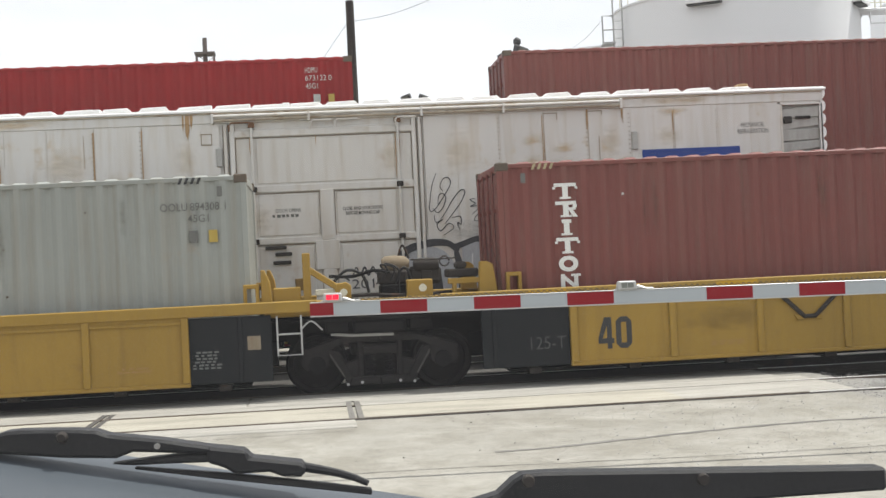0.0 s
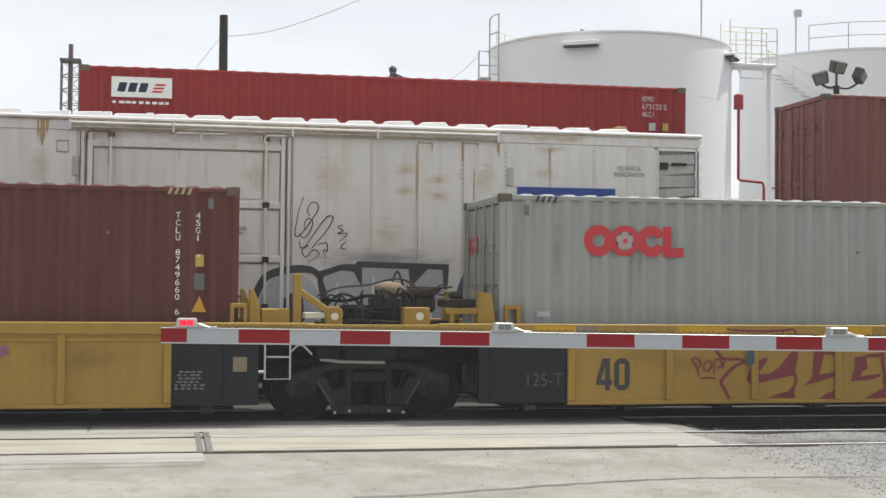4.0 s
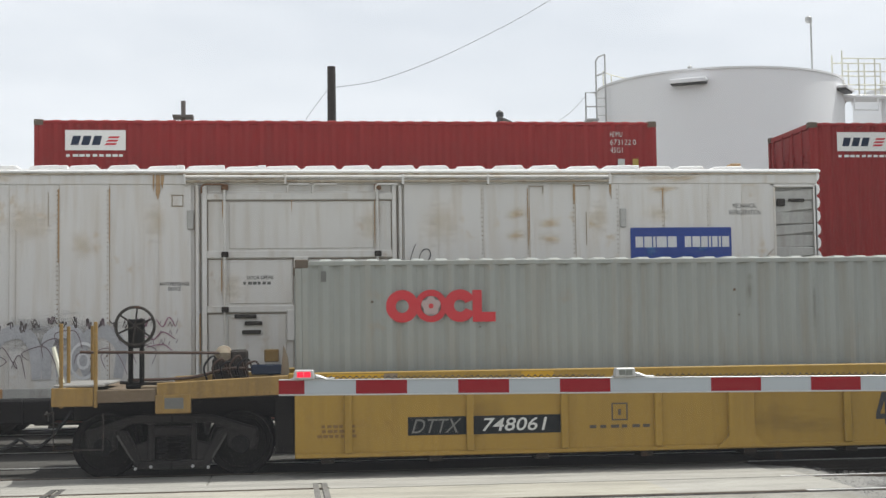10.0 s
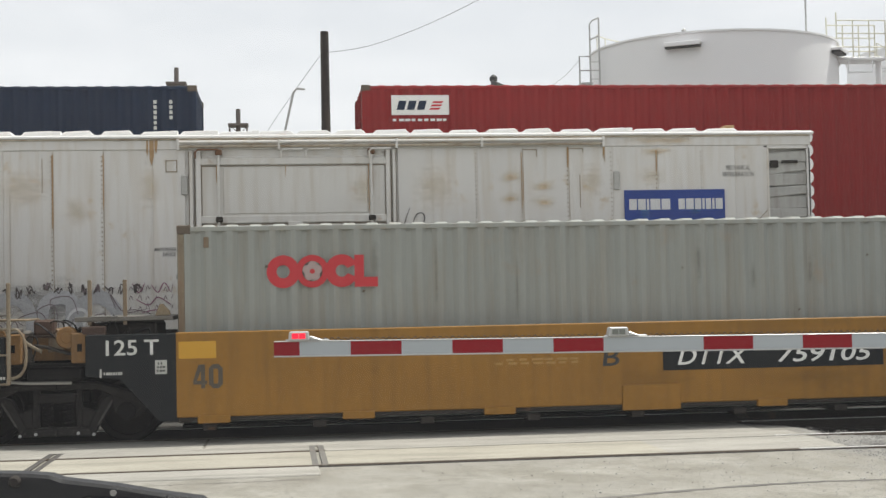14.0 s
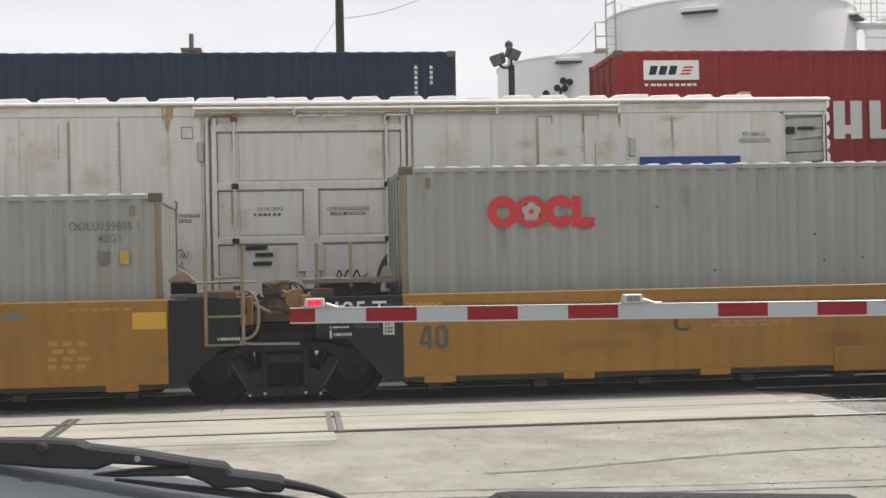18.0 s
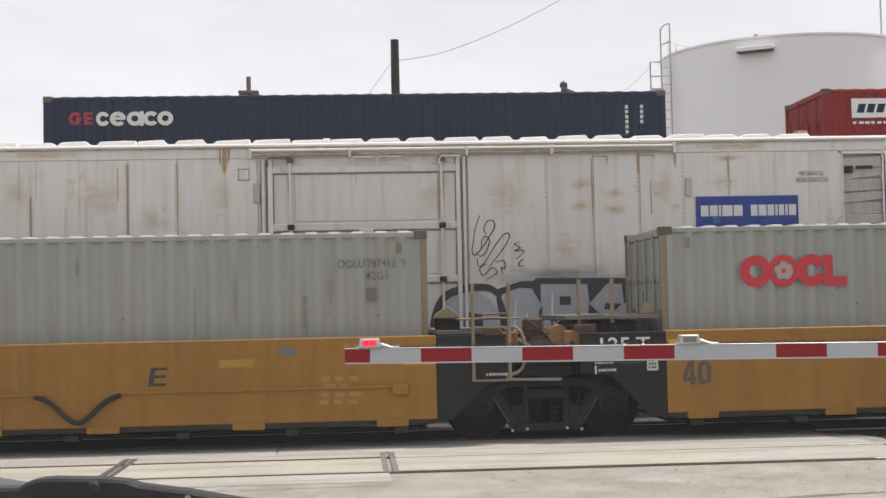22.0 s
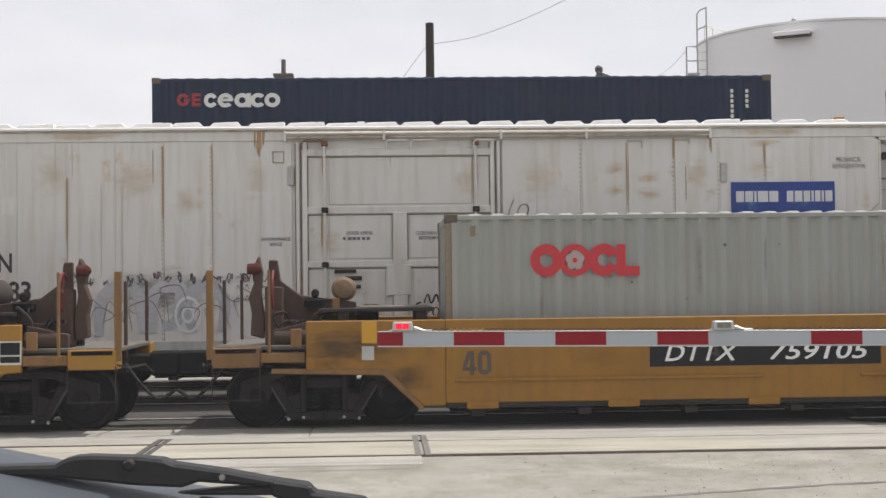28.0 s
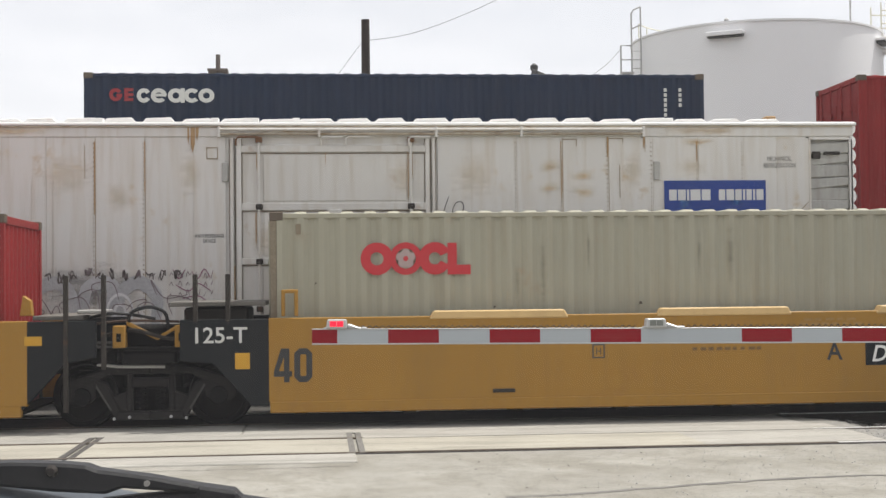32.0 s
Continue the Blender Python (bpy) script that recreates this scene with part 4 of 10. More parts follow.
for k, shape in enumerate(("tee", "block", "bar", "tee", "ring", "posts")):
    # six plain serif-like shapes, one above the other
    x, zt, hh = A0 + 0.97, 2.57 - 0.258 * k, 0.225
    zb, g = zt - hh, Geo()
    if shape == "ring":
        g.ring(x, (zt + zb) / 2, hh / 2, 0.055, FACE, n=22, sq=1.25)
    elif shape == "posts":
        for dx in (-0.12, 0.07):
            g.poly([(x + dx, zb), (x + dx + 0.06, zb), (x + dx + 0.06, zt), (x + dx, zt)], FACE)
        g.poly([(x - 0.06, zt - 0.02), (x - 0.06, zt - 0.09), (x + 0.07, zb + 0.02), (x + 0.07, zb + 0.09)], FACE)
        g.poly([(x - 0.16, zb - 0.001), (x - 0.02, zb - 0.001), (x - 0.02, zb + 0.035), (x - 0.16, zb + 0.035)], FACE - 0.001).poly([(x + 0.03, zt - 0.035), (x + 0.17, zt - 0.035), (x + 0.17, zt), (x + 0.03, zt)], FACE - 0.001)
    else:
        w = {"tee": 0.16, "block": 0.15, "bar": 0.07}[shape]
        g.poly([(x - w, zt - 0.05), (x + w, zt - 0.05), (x + w, zt), (x - w, zt)], FACE)
        g.poly([(x - 0.04, zb + 0.03), (x + 0.04, zb + 0.03), (x + 0.04, zt - 0.05), (x - 0.04, zt - 0.05)], FACE)
        g.poly([(x - 0.08, zb), (x + 0.08, zb), (x + 0.08, zb + 0.03), (x - 0.08, zb + 0.03)], FACE)
        if shape == "tee":
            for sx in (-1, 1):
                g.poly([(x + sx * w - 0.02, zt - 0.085), (x + sx * w + 0.02, zt - 0.085), (x + sx * w + 0.02, zt - 0.05), (x + sx * w - 0.02, zt - 0.05)], FACE)
        elif shape == "block":
            g.poly([(x + 0.04, zb + 0.10), (x + 0.14, zb + 0.10), (x + 0.14, zb + 0.135), (x + 0.04, zb + 0.135)], FACE).poly([(x + 0.10, zb + 0.135), (x + 0.16, zb + 0.135), (x + 0.16, zt - 0.05), (x + 0.10, zt - 0.05)], FACE)
            g.poly([(x + 0.10, zb), (x + 0.17, zb), (x + 0.10, zb + 0.10), (x + 0.04, zb + 0.10)], FACE)
    part("white_mark", g, M_WHITEP, K0, "white painted block")
K1, h1 = near_box(-13.096, GREYL, M_GREY, True, True, ("OOLU 894308  1", "45G1"))
K2, h2 = near_box(-28.85, "dark brown corrugated steel shipping container, faded and dusty", M_BROWN, True, True, None, False)
for txt, x in (("TCLU 8749660 6", A0 + 11.36), ("45G1", A0 + 11.62)):
    for k, ch in enumerate(txt):
        if ch != " ":
            dw = 0.022 if ch == "1" else 0.0
            word(ch, x + dw, h2 - 0.43 - 0.098 * k, x + 0.06 - dw, h2 - 0.35 - 0.098 * k, FACE, M_WHITEP, K2)
part("placard", Geo().poly([(A0 + 11.62, 1.83), (A0 + 11.73, 1.83), (A0 + 11.73, 1.99), (A0 + 11.62, 1.99)], FACE), M_PLACARD, K2, "small yellow plate")
part("placard", Geo().poly([(A0 + 11.61, 1.52), (A0 + 11.74, 1.52), (A0 + 11.74, 1.74), (A0 + 11.61, 1.74)], FACE), M_PALETXT, K2, "small white plate")
part("placard", Geo().poly([(A0 + 11.58, 1.23), (A0 + 11.77, 1.23), (A0 + 11.68, 1.44)], FACE), M_BRTYEL, K2, "yellow warning triangle")
K3, h3 = near_box(-44.53, GREYL, M_GREY, False, False, ("OOLU 798441  2", "42G1", M_GREYTXT, 4.90, "one"), True)
K4, h4 = near_box(-64.09, GREYL, M_GREY, False, True, ("OOLU 766197  2", "42G1"), True, M_RUSTPOST, -0.04)
K5, h5 = near_box(-79.44, GREYL, M_GREY, True, True, ("OOLU 662879  4", "45G1"), True, M_RUSTPOST, -0.03)
K6, h6 = near_box(-94.78, GREYL, M_GREY, False, True, ("OOLU 159895  1", "42G1"), True, M_RUSTPOST, -0.11)
K7, h7 = near_box(-110.13, GREYL, M_GREY, False, False, ("OOLU 787412  9", "42G1", M_GREYTXT, 4.90, "one"), True, M_RUSTPOST, -0.04)
K8, h8 = near_box(-125.55, GREYL, M_GREY, False, False, ("OOLU 785292  1", "42G1"), True, M_RUSTPOST, -0.06)
K9, h9 = near_box(-145.13, "beige-grey corrugated container with red ring emblem, scuffed and sun-faded", M_BEIGE, False, True, ("OOLU 743837  8", "42G1", M_GREYTXT, 4.90, "one"), True, M_RUSTPOST)
K10, h10 = near_box(-160.76, "faded red corrugated steel shipping container", M_RED, False, True, None, False)
for root, h in ((K1, h1), (K2, h2), (K0, h0)):
    # yellow and black height stripes at the upper corners
    for x in (-5.6, 5.15):
        for k in range(4):
            part("height_stripe", Geo().poly([(x + k * 0.085, h - 0.115), (x + k * 0.085 + 0.04, h - 0.115), (x + k * 0.085 + 0.075, h - 0.03), (x + k * 0.085 + 0.035, h - 0.03)], FACE), M_STRIPE if root is not K1 else M_BLACKP, root, "worn diagonal height stripe")
rnd = random.Random(41)
for root, h in ((K0, h0), (K1, h1), (K2, h2), (K3, h3), (K4, h4), (K5, h5), (K6, h6), (K7, h7), (K8, h8), (K9, h9)):
    for k in range(7):
        x, wide, tall = A0 + 0.3 + rnd.random() * (LEN - 0.8), rnd.uniform(0.06, 0.16), rnd.uniform(0.5, 1.5)
        top = h - 0.12 - (rnd.random() * 0.5 if k % 2 else 0.0)
        part("drip_stain", Geo().poly([(x, top - tall), (x + wide, top - tall), (x + wide, top), (x, top)], FACE - 0.0004 - 0.0002 * k), M_DRIP, root, "brown drip stain")
    for k in range(5):
        x, z, r = A0 + 0.4 + rnd.random() * (LEN - 0.9), 1.2 + rnd.random() * (h - 1.6), rnd.uniform(0.010, 0.022)
        part("paint_chip", Geo().poly([(x - r, z - r), (x + 1.3 * r, z - 0.6 * r), (x + r, z + 0.8 * r), (x - 0.5 * r, z + r)], FACE - 0.0026), M_WORNW if root in (K0, K2) else M_CAST, root, "small paint chip")
part("scuff_blotch", Geo().poly([(A0 + 5.96, 1.78), (A0 + 6.32, 1.78), (A0 + 6.32, 2.14), (A0 + 5.96, 2.14)], FACE - 0.0032), M_BLOTCH, K7, "grey brown blotch")


# ---- well cars of the nearer train ----
WHEEL_R = 0.42
WHEELSETS = []


def truck(parent, xc, spin=True, y=0.0):
    tr = part("truck", Geo().box(xc - 0.2, xc + 0.2, -0.8, 0.8, 0.42, 0.68), M_TRUCK, parent, "black grimy bogie", bevel=0.02)

    def frame_mesh():
        g = Geo()
        for s in (1, -1):
            for pts, d in (([(0.0, 0.71), (0.52, 0.71), (0.70, 0.62), (1.10, 0.50), (1.12, 0.62), (0.74, 0.74), (0.50, 0.81), (0.0, 0.82)], 0.09),
                           ([(0.58, 0.60), (0.40, 0.24), (0.36, 0.12), (0.47, 0.12), (0.52, 0.22), (0.72, 0.56), (0.72, 0.64)], 0.085),
                           ([(0.0, 0.11), (0.46, 0.11), (0.42, 0.22), (0.0, 0.22)], 0.12),
                           ([(0.24, 0.22), (0.31, 0.22), (0.31, 0.72), (0.24, 0.72)], 0.08),
                           ([(0.31, 0.22), (0.40, 0.22), (0.50, 0.42), (0.31, 0.48)], 0.06),
                           ([(0.72, 0.40), (0.80, 0.34), (1.06, 0.34), (1.12, 0.42), (1.12, 0.52), (0.70, 0.64)], 0.09)):
                q = [(s * x, z) for x, z in pts]
                g.prism(q if s > 0 else q[::-1], -d, d)
        g.box(-0.24, 0.24, -0.10, 0.10, 0.54, 0.66)
        return g
    fm = cached("truck_frame", lambda: mesh_of("side_frame", frame_mesh(), M_FRAME, 0.015))
    sm = cached("truck_spring", lambda: mesh_of("spring", Geo().tube([(0.062 * math.cos(a * 0.9), 0.062 * math.sin(a * 0.9), 0.23 + 0.0105 * a) for a in range(33)], 0.016, 5), M_TRUCK))
    cm = cached("bearing", lambda: mesh_of("bearing_cap", Geo().lathe([(0.115, -0.13), (0.125, -0.08), (0.125, 0.1)], 14, "y"), M_TRUCK, smooth=True))
    wm = cached("wheelset", lambda: mesh_of("wheelset", Geo().lathe([(0.07, -0.95), (0.07, -0.79), (0.16, -0.785), (0.16, -0.77), (0.33, -0.755), (0.345, -0.79), (WHEEL_R - 0.012, -0.79), (WHEEL_R, -0.70), (WHEEL_R + 0.028, -0.685), (WHEEL_R + 0.02, -0.655), (0.34, -0.66), (0.33, -0.70), (0.15, -0.69), (0.09, -0.65), (0.085, 0.0), (0.09, 0.65), (0.15, 0.69), (0.33, 0.70), (0.34, 0.66), (WHEEL_R + 0.02, 0.655), (WHEEL_R + 0.028, 0.685), (WHEEL_R, 0.70), (WHEEL_R - 0.012, 0.79), (0.345, 0.79), (0.33, 0.755), (0.16, 0.77), (0.16, 0.785), (0.07, 0.79), (0.07, 0.95)], 28, "y"), M_WHEEL, smooth=True))
    for s in (-1, 1):
        again("side_frame", fm, tr, xc, s * 0.99)
        for dx in (-0.13, 0.13):
            again("spring", sm, tr, xc + dx, s * 0.99)
        for dx in (-0.89, 0.89):
            again("bearing_cap", cm, tr, xc + dx, s * 0.99, WHEEL_R, 0 if s < 0 else 180)
    # pale strips painted as highlights on the edges of the slanting struts
    em = cached("worn_edge", lambda: mesh_of("worn_edge", Geo().prism([(0.50, 0.24), (0.525, 0.24), (0.715, 0.55), (0.70, 0.575)], -1.088, -1.078).prism([(-0.525, 0.24), (-0.50, 0.24), (-0.70, 0.575), (-0.715, 0.55)], -1.088, -1.078), M_EDGELIGHT))
    again("worn_edge", em, tr, xc)
    nm = cached("bolt", lambda: mesh_of("bolt", Geo().lathe([(0.017, -0.012), (0.022, -0.004), (0.022, 0.01)], 8, "y"), M_GALV))
    for dx, z in ((-0.27, 0.15), (0.27, 0.15), (-0.47, 0.13), (0.47, 0.13)):
        again("bolt", nm, tr, xc + dx, -1.115, z)
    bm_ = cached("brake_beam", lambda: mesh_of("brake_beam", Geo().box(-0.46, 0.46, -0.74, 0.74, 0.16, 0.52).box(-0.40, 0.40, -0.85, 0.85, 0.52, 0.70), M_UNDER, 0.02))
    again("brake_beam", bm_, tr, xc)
    for dx in (-0.89, 0.89):
        ws = again("wheelset", wm, tr, xc + dx, 0, WHEEL_R)
        if spin:
            WHEELSETS.append((ws, xc + dx))
    return tr


def hose(pts, r=0.022):
    """A drooping hose through points, smoothed."""
    q = [Vector(a) for a in pts]
    out = []
    for k in range(len(q) - 1):
        p0, p1, p2, p3 = q[max(k - 1, 0)], q[k], q[k + 1], q[min(k + 2, len(q) - 1)]
        for j in range(6):
            t = j / 6
            out.append(0.5 * (2 * p1 + (p2 - p0) * t + (2 * p0 - 5 * p1 + 4 * p2 - p3) * t * t + (3 * p1 - p0 - 3 * p2 + p3) * t ** 3))
    out.append(q[-1])
    return Geo().tube(out, r, 6)


A, B = -LEN / 2, LEN / 2
SIDE = -1.49


def side_sheet(root, material, pts, lab=""):
    """The two long sides of a well from one outline in xz."""
    for s in (-1, 1):
        y0, y1 = (SIDE, SIDE + 0.10) if s < 0 else (-SIDE - 0.10, -SIDE)
        part("side_wall", Geo().prism(pts, y0, y1), material, root, lab, bevel=0.012)


def well_floor(root):
    me = cached("cross_beam", lambda: mesh_of("cross_beam", Geo().box(-0.09, 0.09, -1.4, 1.4, 0.16, 0.245), M_DARK, 0.008))
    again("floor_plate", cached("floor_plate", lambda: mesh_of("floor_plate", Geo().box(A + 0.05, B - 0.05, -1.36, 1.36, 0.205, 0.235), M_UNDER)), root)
    for k in range(9):
        again("cross_beam", me, root, A + 0.4 + k * (LEN - 0.8) / 8)


def small_marks(root, spec, y=SIDE - 0.004):
    for k, (kind, x0, z0, x1, z1, *rest) in enumerate(spec):
        if kind == "bars":
            bars(x0, z0, x1, z1, y, rest[0], root, rest[1], rest[2], seed=k + 3)
        elif kind == "patch":
            part("painted_patch", Geo().poly([(x0, z0), (x1, z0), (x1, z1), (x0, z1)], y + 0.001), rest[0], root, rest[1])
        elif kind == "word":
            word(rest[0], x0, z0, x1, z1, y - 0.001, rest[1], root, slant=rest[2] if len(rest) > 2 else 0.0, bold=rest[3] if len(rest) > 3 else 0.0)


def stripe_logo(root, x0, z0, x1, z1, y, material, slats=True):
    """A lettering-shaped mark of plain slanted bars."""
    w, h = x1 - x0, z1 - z0
    for k in range(3):
        a = x0 + k * w / 3
        g = Geo()
        if k < 2:
            g.poly([(a + 0.02 * w, z1 - 0.30 * h), (a + 0.31 * w, z1 - 0.30 * h), (a + 0.33 * w, z1), (a + 0.04 * w, z1)], y)
            g.poly([(a + 0.06 * w, z0), (a + 0.17 * w, z0), (a + 0.22 * w, z1 - 0.30 * h), (a + 0.12 * w, z1 - 0.30 * h)], y)
        else:
            g.poly([(a - 0.02 * w, z0), (a + 0.075 * w, z0), (a + 0.345 * w, z1), (a + 0.245 * w, z1)], y)
            g.poly([(a + 0.04 * w, z1), (a + 0.13 * w, z1), (a + 0.175 * w, z0 + 0.66 * h), (a + 0.13 * w, z0 + 0.56 * h)], y)
            g.poly([(a + 0.175 * w, z0 + 0.40 * h), (a + 0.215 * w, z0 + 0.51 * h), (a + 0.325 * w, z0), (a + 0.225 * w, z0)], y)
        part("mark_bar", g, material, root)
    if slats:
        g = Geo()
        for j in range(3):
            z = z0 + h * (0.34 + 0.13 * j)
            g.poly([(x0 + 0.2 * w, z), (x0 + 0.78 * w, z), (x0 + 0.785 * w, z + 0.035 * h), (x0 + 0.205 * w, z + 0.035 * h)], y)
        part("mark_slats", g, material, root)


def tall_digits(root, x, z, mat=M_BLACKP, h=0.44, w=0.48):
    """Two broad stencilled digits, four and nought, each a part."""
    y, q, a = SIDE - 0.006, w * 0.47, x
    four = Geo().poly([(a + 0.56 * q, z), (a + 0.86 * q, z), (a + 0.86 * q, z + h), (a + 0.56 * q, z + h)], y)
    four.poly([(a, z + 0.17 * h), (a + 0.56 * q, z + 0.17 * h), (a + 0.56 * q, z + 0.33 * h), (a, z + 0.33 * h)], y).poly([(a + 0.86 * q, z + 0.17 * h), (a + q, z + 0.17 * h), (a + q, z + 0.33 * h), (a + 0.86 * q, z + 0.33 * h)], y)
    four.poly([(a, z + 0.33 * h), (a + 0.27 * q, z + 0.33 * h), (a + 0.56 * q, z + 0.74 * h), (a + 0.56 * q, z + h), (a + 0.40 * q, z + h)], y)
    part("lettering", four, mat, root)
    a, g = x + w - q, Geo()
    def loop(m, c):
        return [(a + m + c, z + m), (a + q - m - c, z + m), (a + q - m, z + m + c), (a + q - m, z + h - m - c), (a + q - m - c, z + h - m), (a + m + c, z + h - m), (a + m, z + h - m - c), (a + m, z + m + c)]
    g.quad_strip([(u, y, v) for u, v in loop(0.0, 0.28 * q)], [(u, y, v) for u, v in loop(0.33 * q, 0.05 * q)], True)
    part("lettering", g, mat, root)


def end_black(root, e, style):
    """Dark end panels beside the shared truck; e is -1 at the left end, 1 at the right."""
    x0 = A if e < 0 else B
    for s in (-1, 1):
        y0, y1 = (SIDE + 0.005, SIDE + 0.09) if s < 0 else (-SIDE - 0.09, -SIDE - 0.005)
        if style == "Y":
            xs = (x0 - 0.34, x0 + (0.94 if root.location.x < -20 else 0.89)) if e < 0 else (x0 - 0.86, x0 + 0.26)
            pts = [(xs[0], 0.27), (xs[1], 0.27), (xs[1], 1.17), (xs[0], 1.17)]
            part("panel_stile", Geo().box(x0 - 0.20, x0 - 0.14, y0 - 0.025 if s < 0 else y0, y1 if s < 0 else y1 + 0.025, 0.27, 1.17), M_BLACK, root, bevel=0.008)
        elif e < 0:
            x0 = A - 0.04
            pts = [(x0 - 0.03, 0.30), (x0 + 0.04, 0.30), (x0 + 0.04, 1.43), (x0 - 1.12, 1.43), (x0 - 1.12, 0.90), (x0 - 0.70, 0.86), (x0 - 0.20, 0.30)]
        elif style == "M":
            pts = [(x0 - 0.12, 0.30), (x0 + 0.02, 0.30), (x0 + 0.55, 0.88), (x0 + 0.94, 0.96), (x0 + 0.94, 1.43), (x0 - 0.12, 1.43)]
        else:
            pts = [(x0 + 0.09, 0.30), (x0 + 0.28, 0.33), (x0 + 0.74, 0.76), (x0 + 1.0, 0.84), (x0 + 1.0, 1.43), (x0 + 0.09, 1.43)]
        part("end_panel", Geo().prism(pts, y0, y1), M_BLACK, root, "black painted end panel", bevel=0.008)


def joint_gear(root, gap, style, mat):
    """What stands on the shared end between two wells, at the left end of root: decks, brackets, hoses, steps."""
    xm = A - gap / 2
    C = A - gap          # where the neighbouring well ends
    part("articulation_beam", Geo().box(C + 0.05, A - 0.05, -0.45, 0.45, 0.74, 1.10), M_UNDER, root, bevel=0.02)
    # added dark block that closes the bright gap above the wheels
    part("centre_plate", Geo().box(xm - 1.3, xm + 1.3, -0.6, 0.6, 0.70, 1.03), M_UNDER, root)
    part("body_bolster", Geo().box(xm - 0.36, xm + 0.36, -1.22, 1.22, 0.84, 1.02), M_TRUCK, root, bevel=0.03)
    # added plate across the whole gap, keeps daylight off the truck below
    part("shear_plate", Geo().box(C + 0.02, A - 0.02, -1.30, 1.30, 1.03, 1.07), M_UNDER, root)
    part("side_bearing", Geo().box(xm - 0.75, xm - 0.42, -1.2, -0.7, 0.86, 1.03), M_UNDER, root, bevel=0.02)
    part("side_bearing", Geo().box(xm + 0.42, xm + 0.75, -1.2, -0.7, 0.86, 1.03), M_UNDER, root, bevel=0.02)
    truck(root, xm)
    part("brake_lever", Geo().tube([(xm - 0.68, -1.16, 0.85), (xm - 0.4, -1.17, 0.82), (xm + 0.2, -1.17, 0.81)], 0.022, 6), M_STEEL, root, "worn steel brake lever")

    def block(name, x0, x1, y0, y1, z0, z1, m, label="", bevel=0.012):
        return part(name, Geo().box(A + x0, A + x1, y0, y1, z0, z1), m, root, label, bevel)

    def plate(name, pts, y0, y1, m, label="", bevel=0.010):
        return part(name, Geo().prism([(A + x, z) for x, z in pts], y0, y1), m, root, label, bevel)

    def pipe(name, pts, r, m, label=""):
        return part(name, hose([(A + x, y, z) for x, y, z in pts], r), m, root, label, smooth=True)

    if style == "Y":
        d = 3.56 - gap
        for s in (-1, 1):
            y0, y1 = (-1.30, -1.10) if s < 0 else (1.10, 1.30)
            for x in (-3.67 + d, 0.06):
                plate("guide_frame", [(x, 1.33), (x + 0.05, 1.33), (x + 0.05, 1.54), (x + 0.17, 1.54), (x + 0.17, 1.33), (x + 0.22, 1.33), (x + 0.22, 1.60), (x, 1.60)], y0, y1, mat, "yellow guide frame")
            plate("corner_guide", [(-3.42 + d, 1.33), (-3.27 + d, 1.33), (-3.30 + d, 1.62), (-3.37 + d, 1.79), (-3.42 + d, 1.79)], y0, y1, mat, "yellow corner guide")
            plate("corner_guide", [(-0.33, 1.33), (-0.07, 1.33), (-0.12, 1.72), (-0.20, 1.77), (-0.30, 1.77)], y0, y1, mat, "yellow corner guide")
        block("equipment_box", -3.26 + d, -2.88 + d, -1.25, -0.85, 1.28, 1.53, mat, "yellow equipment box")
        plate("stop_post", [(-2.84 + d, 1.28), (-2.73 + d, 1.28), (-2.73 + d, 2.0), (-2.84 + d, 2.0)], -1.26, -1.16, mat, "yellow upright stop post")
        plate("stop_brace", [(-2.74 + d, 1.70), (-2.40 + d, 1.47), (-2.36 + d, 1.55), (-2.74 + d, 1.81)], -1.25, -1.17, mat, "slanting yellow brace")
        plate("stop_foot", [(-2.40 + d, 1.30), (-2.18 + d, 1.30), (-2.17 + d, 1.52), (-2.24 + d, 1.57), (-2.40 + d, 1.55)], -1.26, -1.06, mat)
        block("deck_plate", -2.68 + d, -2.40 + d, -1.2, -0.9, 1.40, 1.48, M_RAILY, "sun-bleached deck plate")
        block("pedestal", -1.34, -0.98, -1.26, -1.0, 1.26, 1.56, mat, "yellow pedestal block")
        # pale disc paints the sunlight seen through a round hole
        part("round_cap", Geo().lathe([(0.055, -0.004), (0.055, 0.0)], 14, "y", (A - 1.12, -1.262, 1.44)), M_RAILY, root, "pale disc painted as a sunlit hole")
        plate("side_beam", [(-0.76, 1.47), (-0.70, 1.47), (-0.70, 1.28), (-0.64, 1.28), (-0.64, 1.47), (-0.09, 1.47), (-0.09, 1.55), (-0.76, 1.55)], -1.26, -1.16, mat, "yellow side beam")
        for x0, x1 in ((-3.4 + d, -2.1 + d), (-1.4, -0.1)):
            block("end_deck", x0, x1, -1.24, 1.2, 1.12, 1.28, mat, "yellow end deck", 0.015)
        part("brake_cylinder", Geo().lathe([(0.02, -0.19), (0.07, -0.20), (0.115, -0.15), (0.125, 0.0), (0.11, 0.14), (0.05, 0.20)], 16, "x", (A - 1.46, -0.70, 1.79)), M_TANDUST, root, "dusty tan brake cylinder", smooth=True)
        block("valve_body", -1.72, -1.30, -0.85, -0.45, 1.50, 1.70, M_DARK, "black brake valve body", 0.03)
        block("valve_base", -1.70, -1.30, -0.95, -0.40, 1.10, 1.50, M_UNDER, "", 0.02)
        pipe("brake_pipe", [(-2.42, -0.92, 1.66), (-2.1, -0.95, 1.64), (-1.8, -0.95, 1.71), (-1.55, -0.92, 1.68)], 0.024, M_UNDER, "black brake pipe")
        pipe("brake_pipe", [(-1.25, -0.9, 1.84), (-0.9, -0.9, 1.83), (-0.6, -0.9, 1.84)], 0.012, M_DARK)
        hr = random.Random(3)
        busy = gap > 3.55
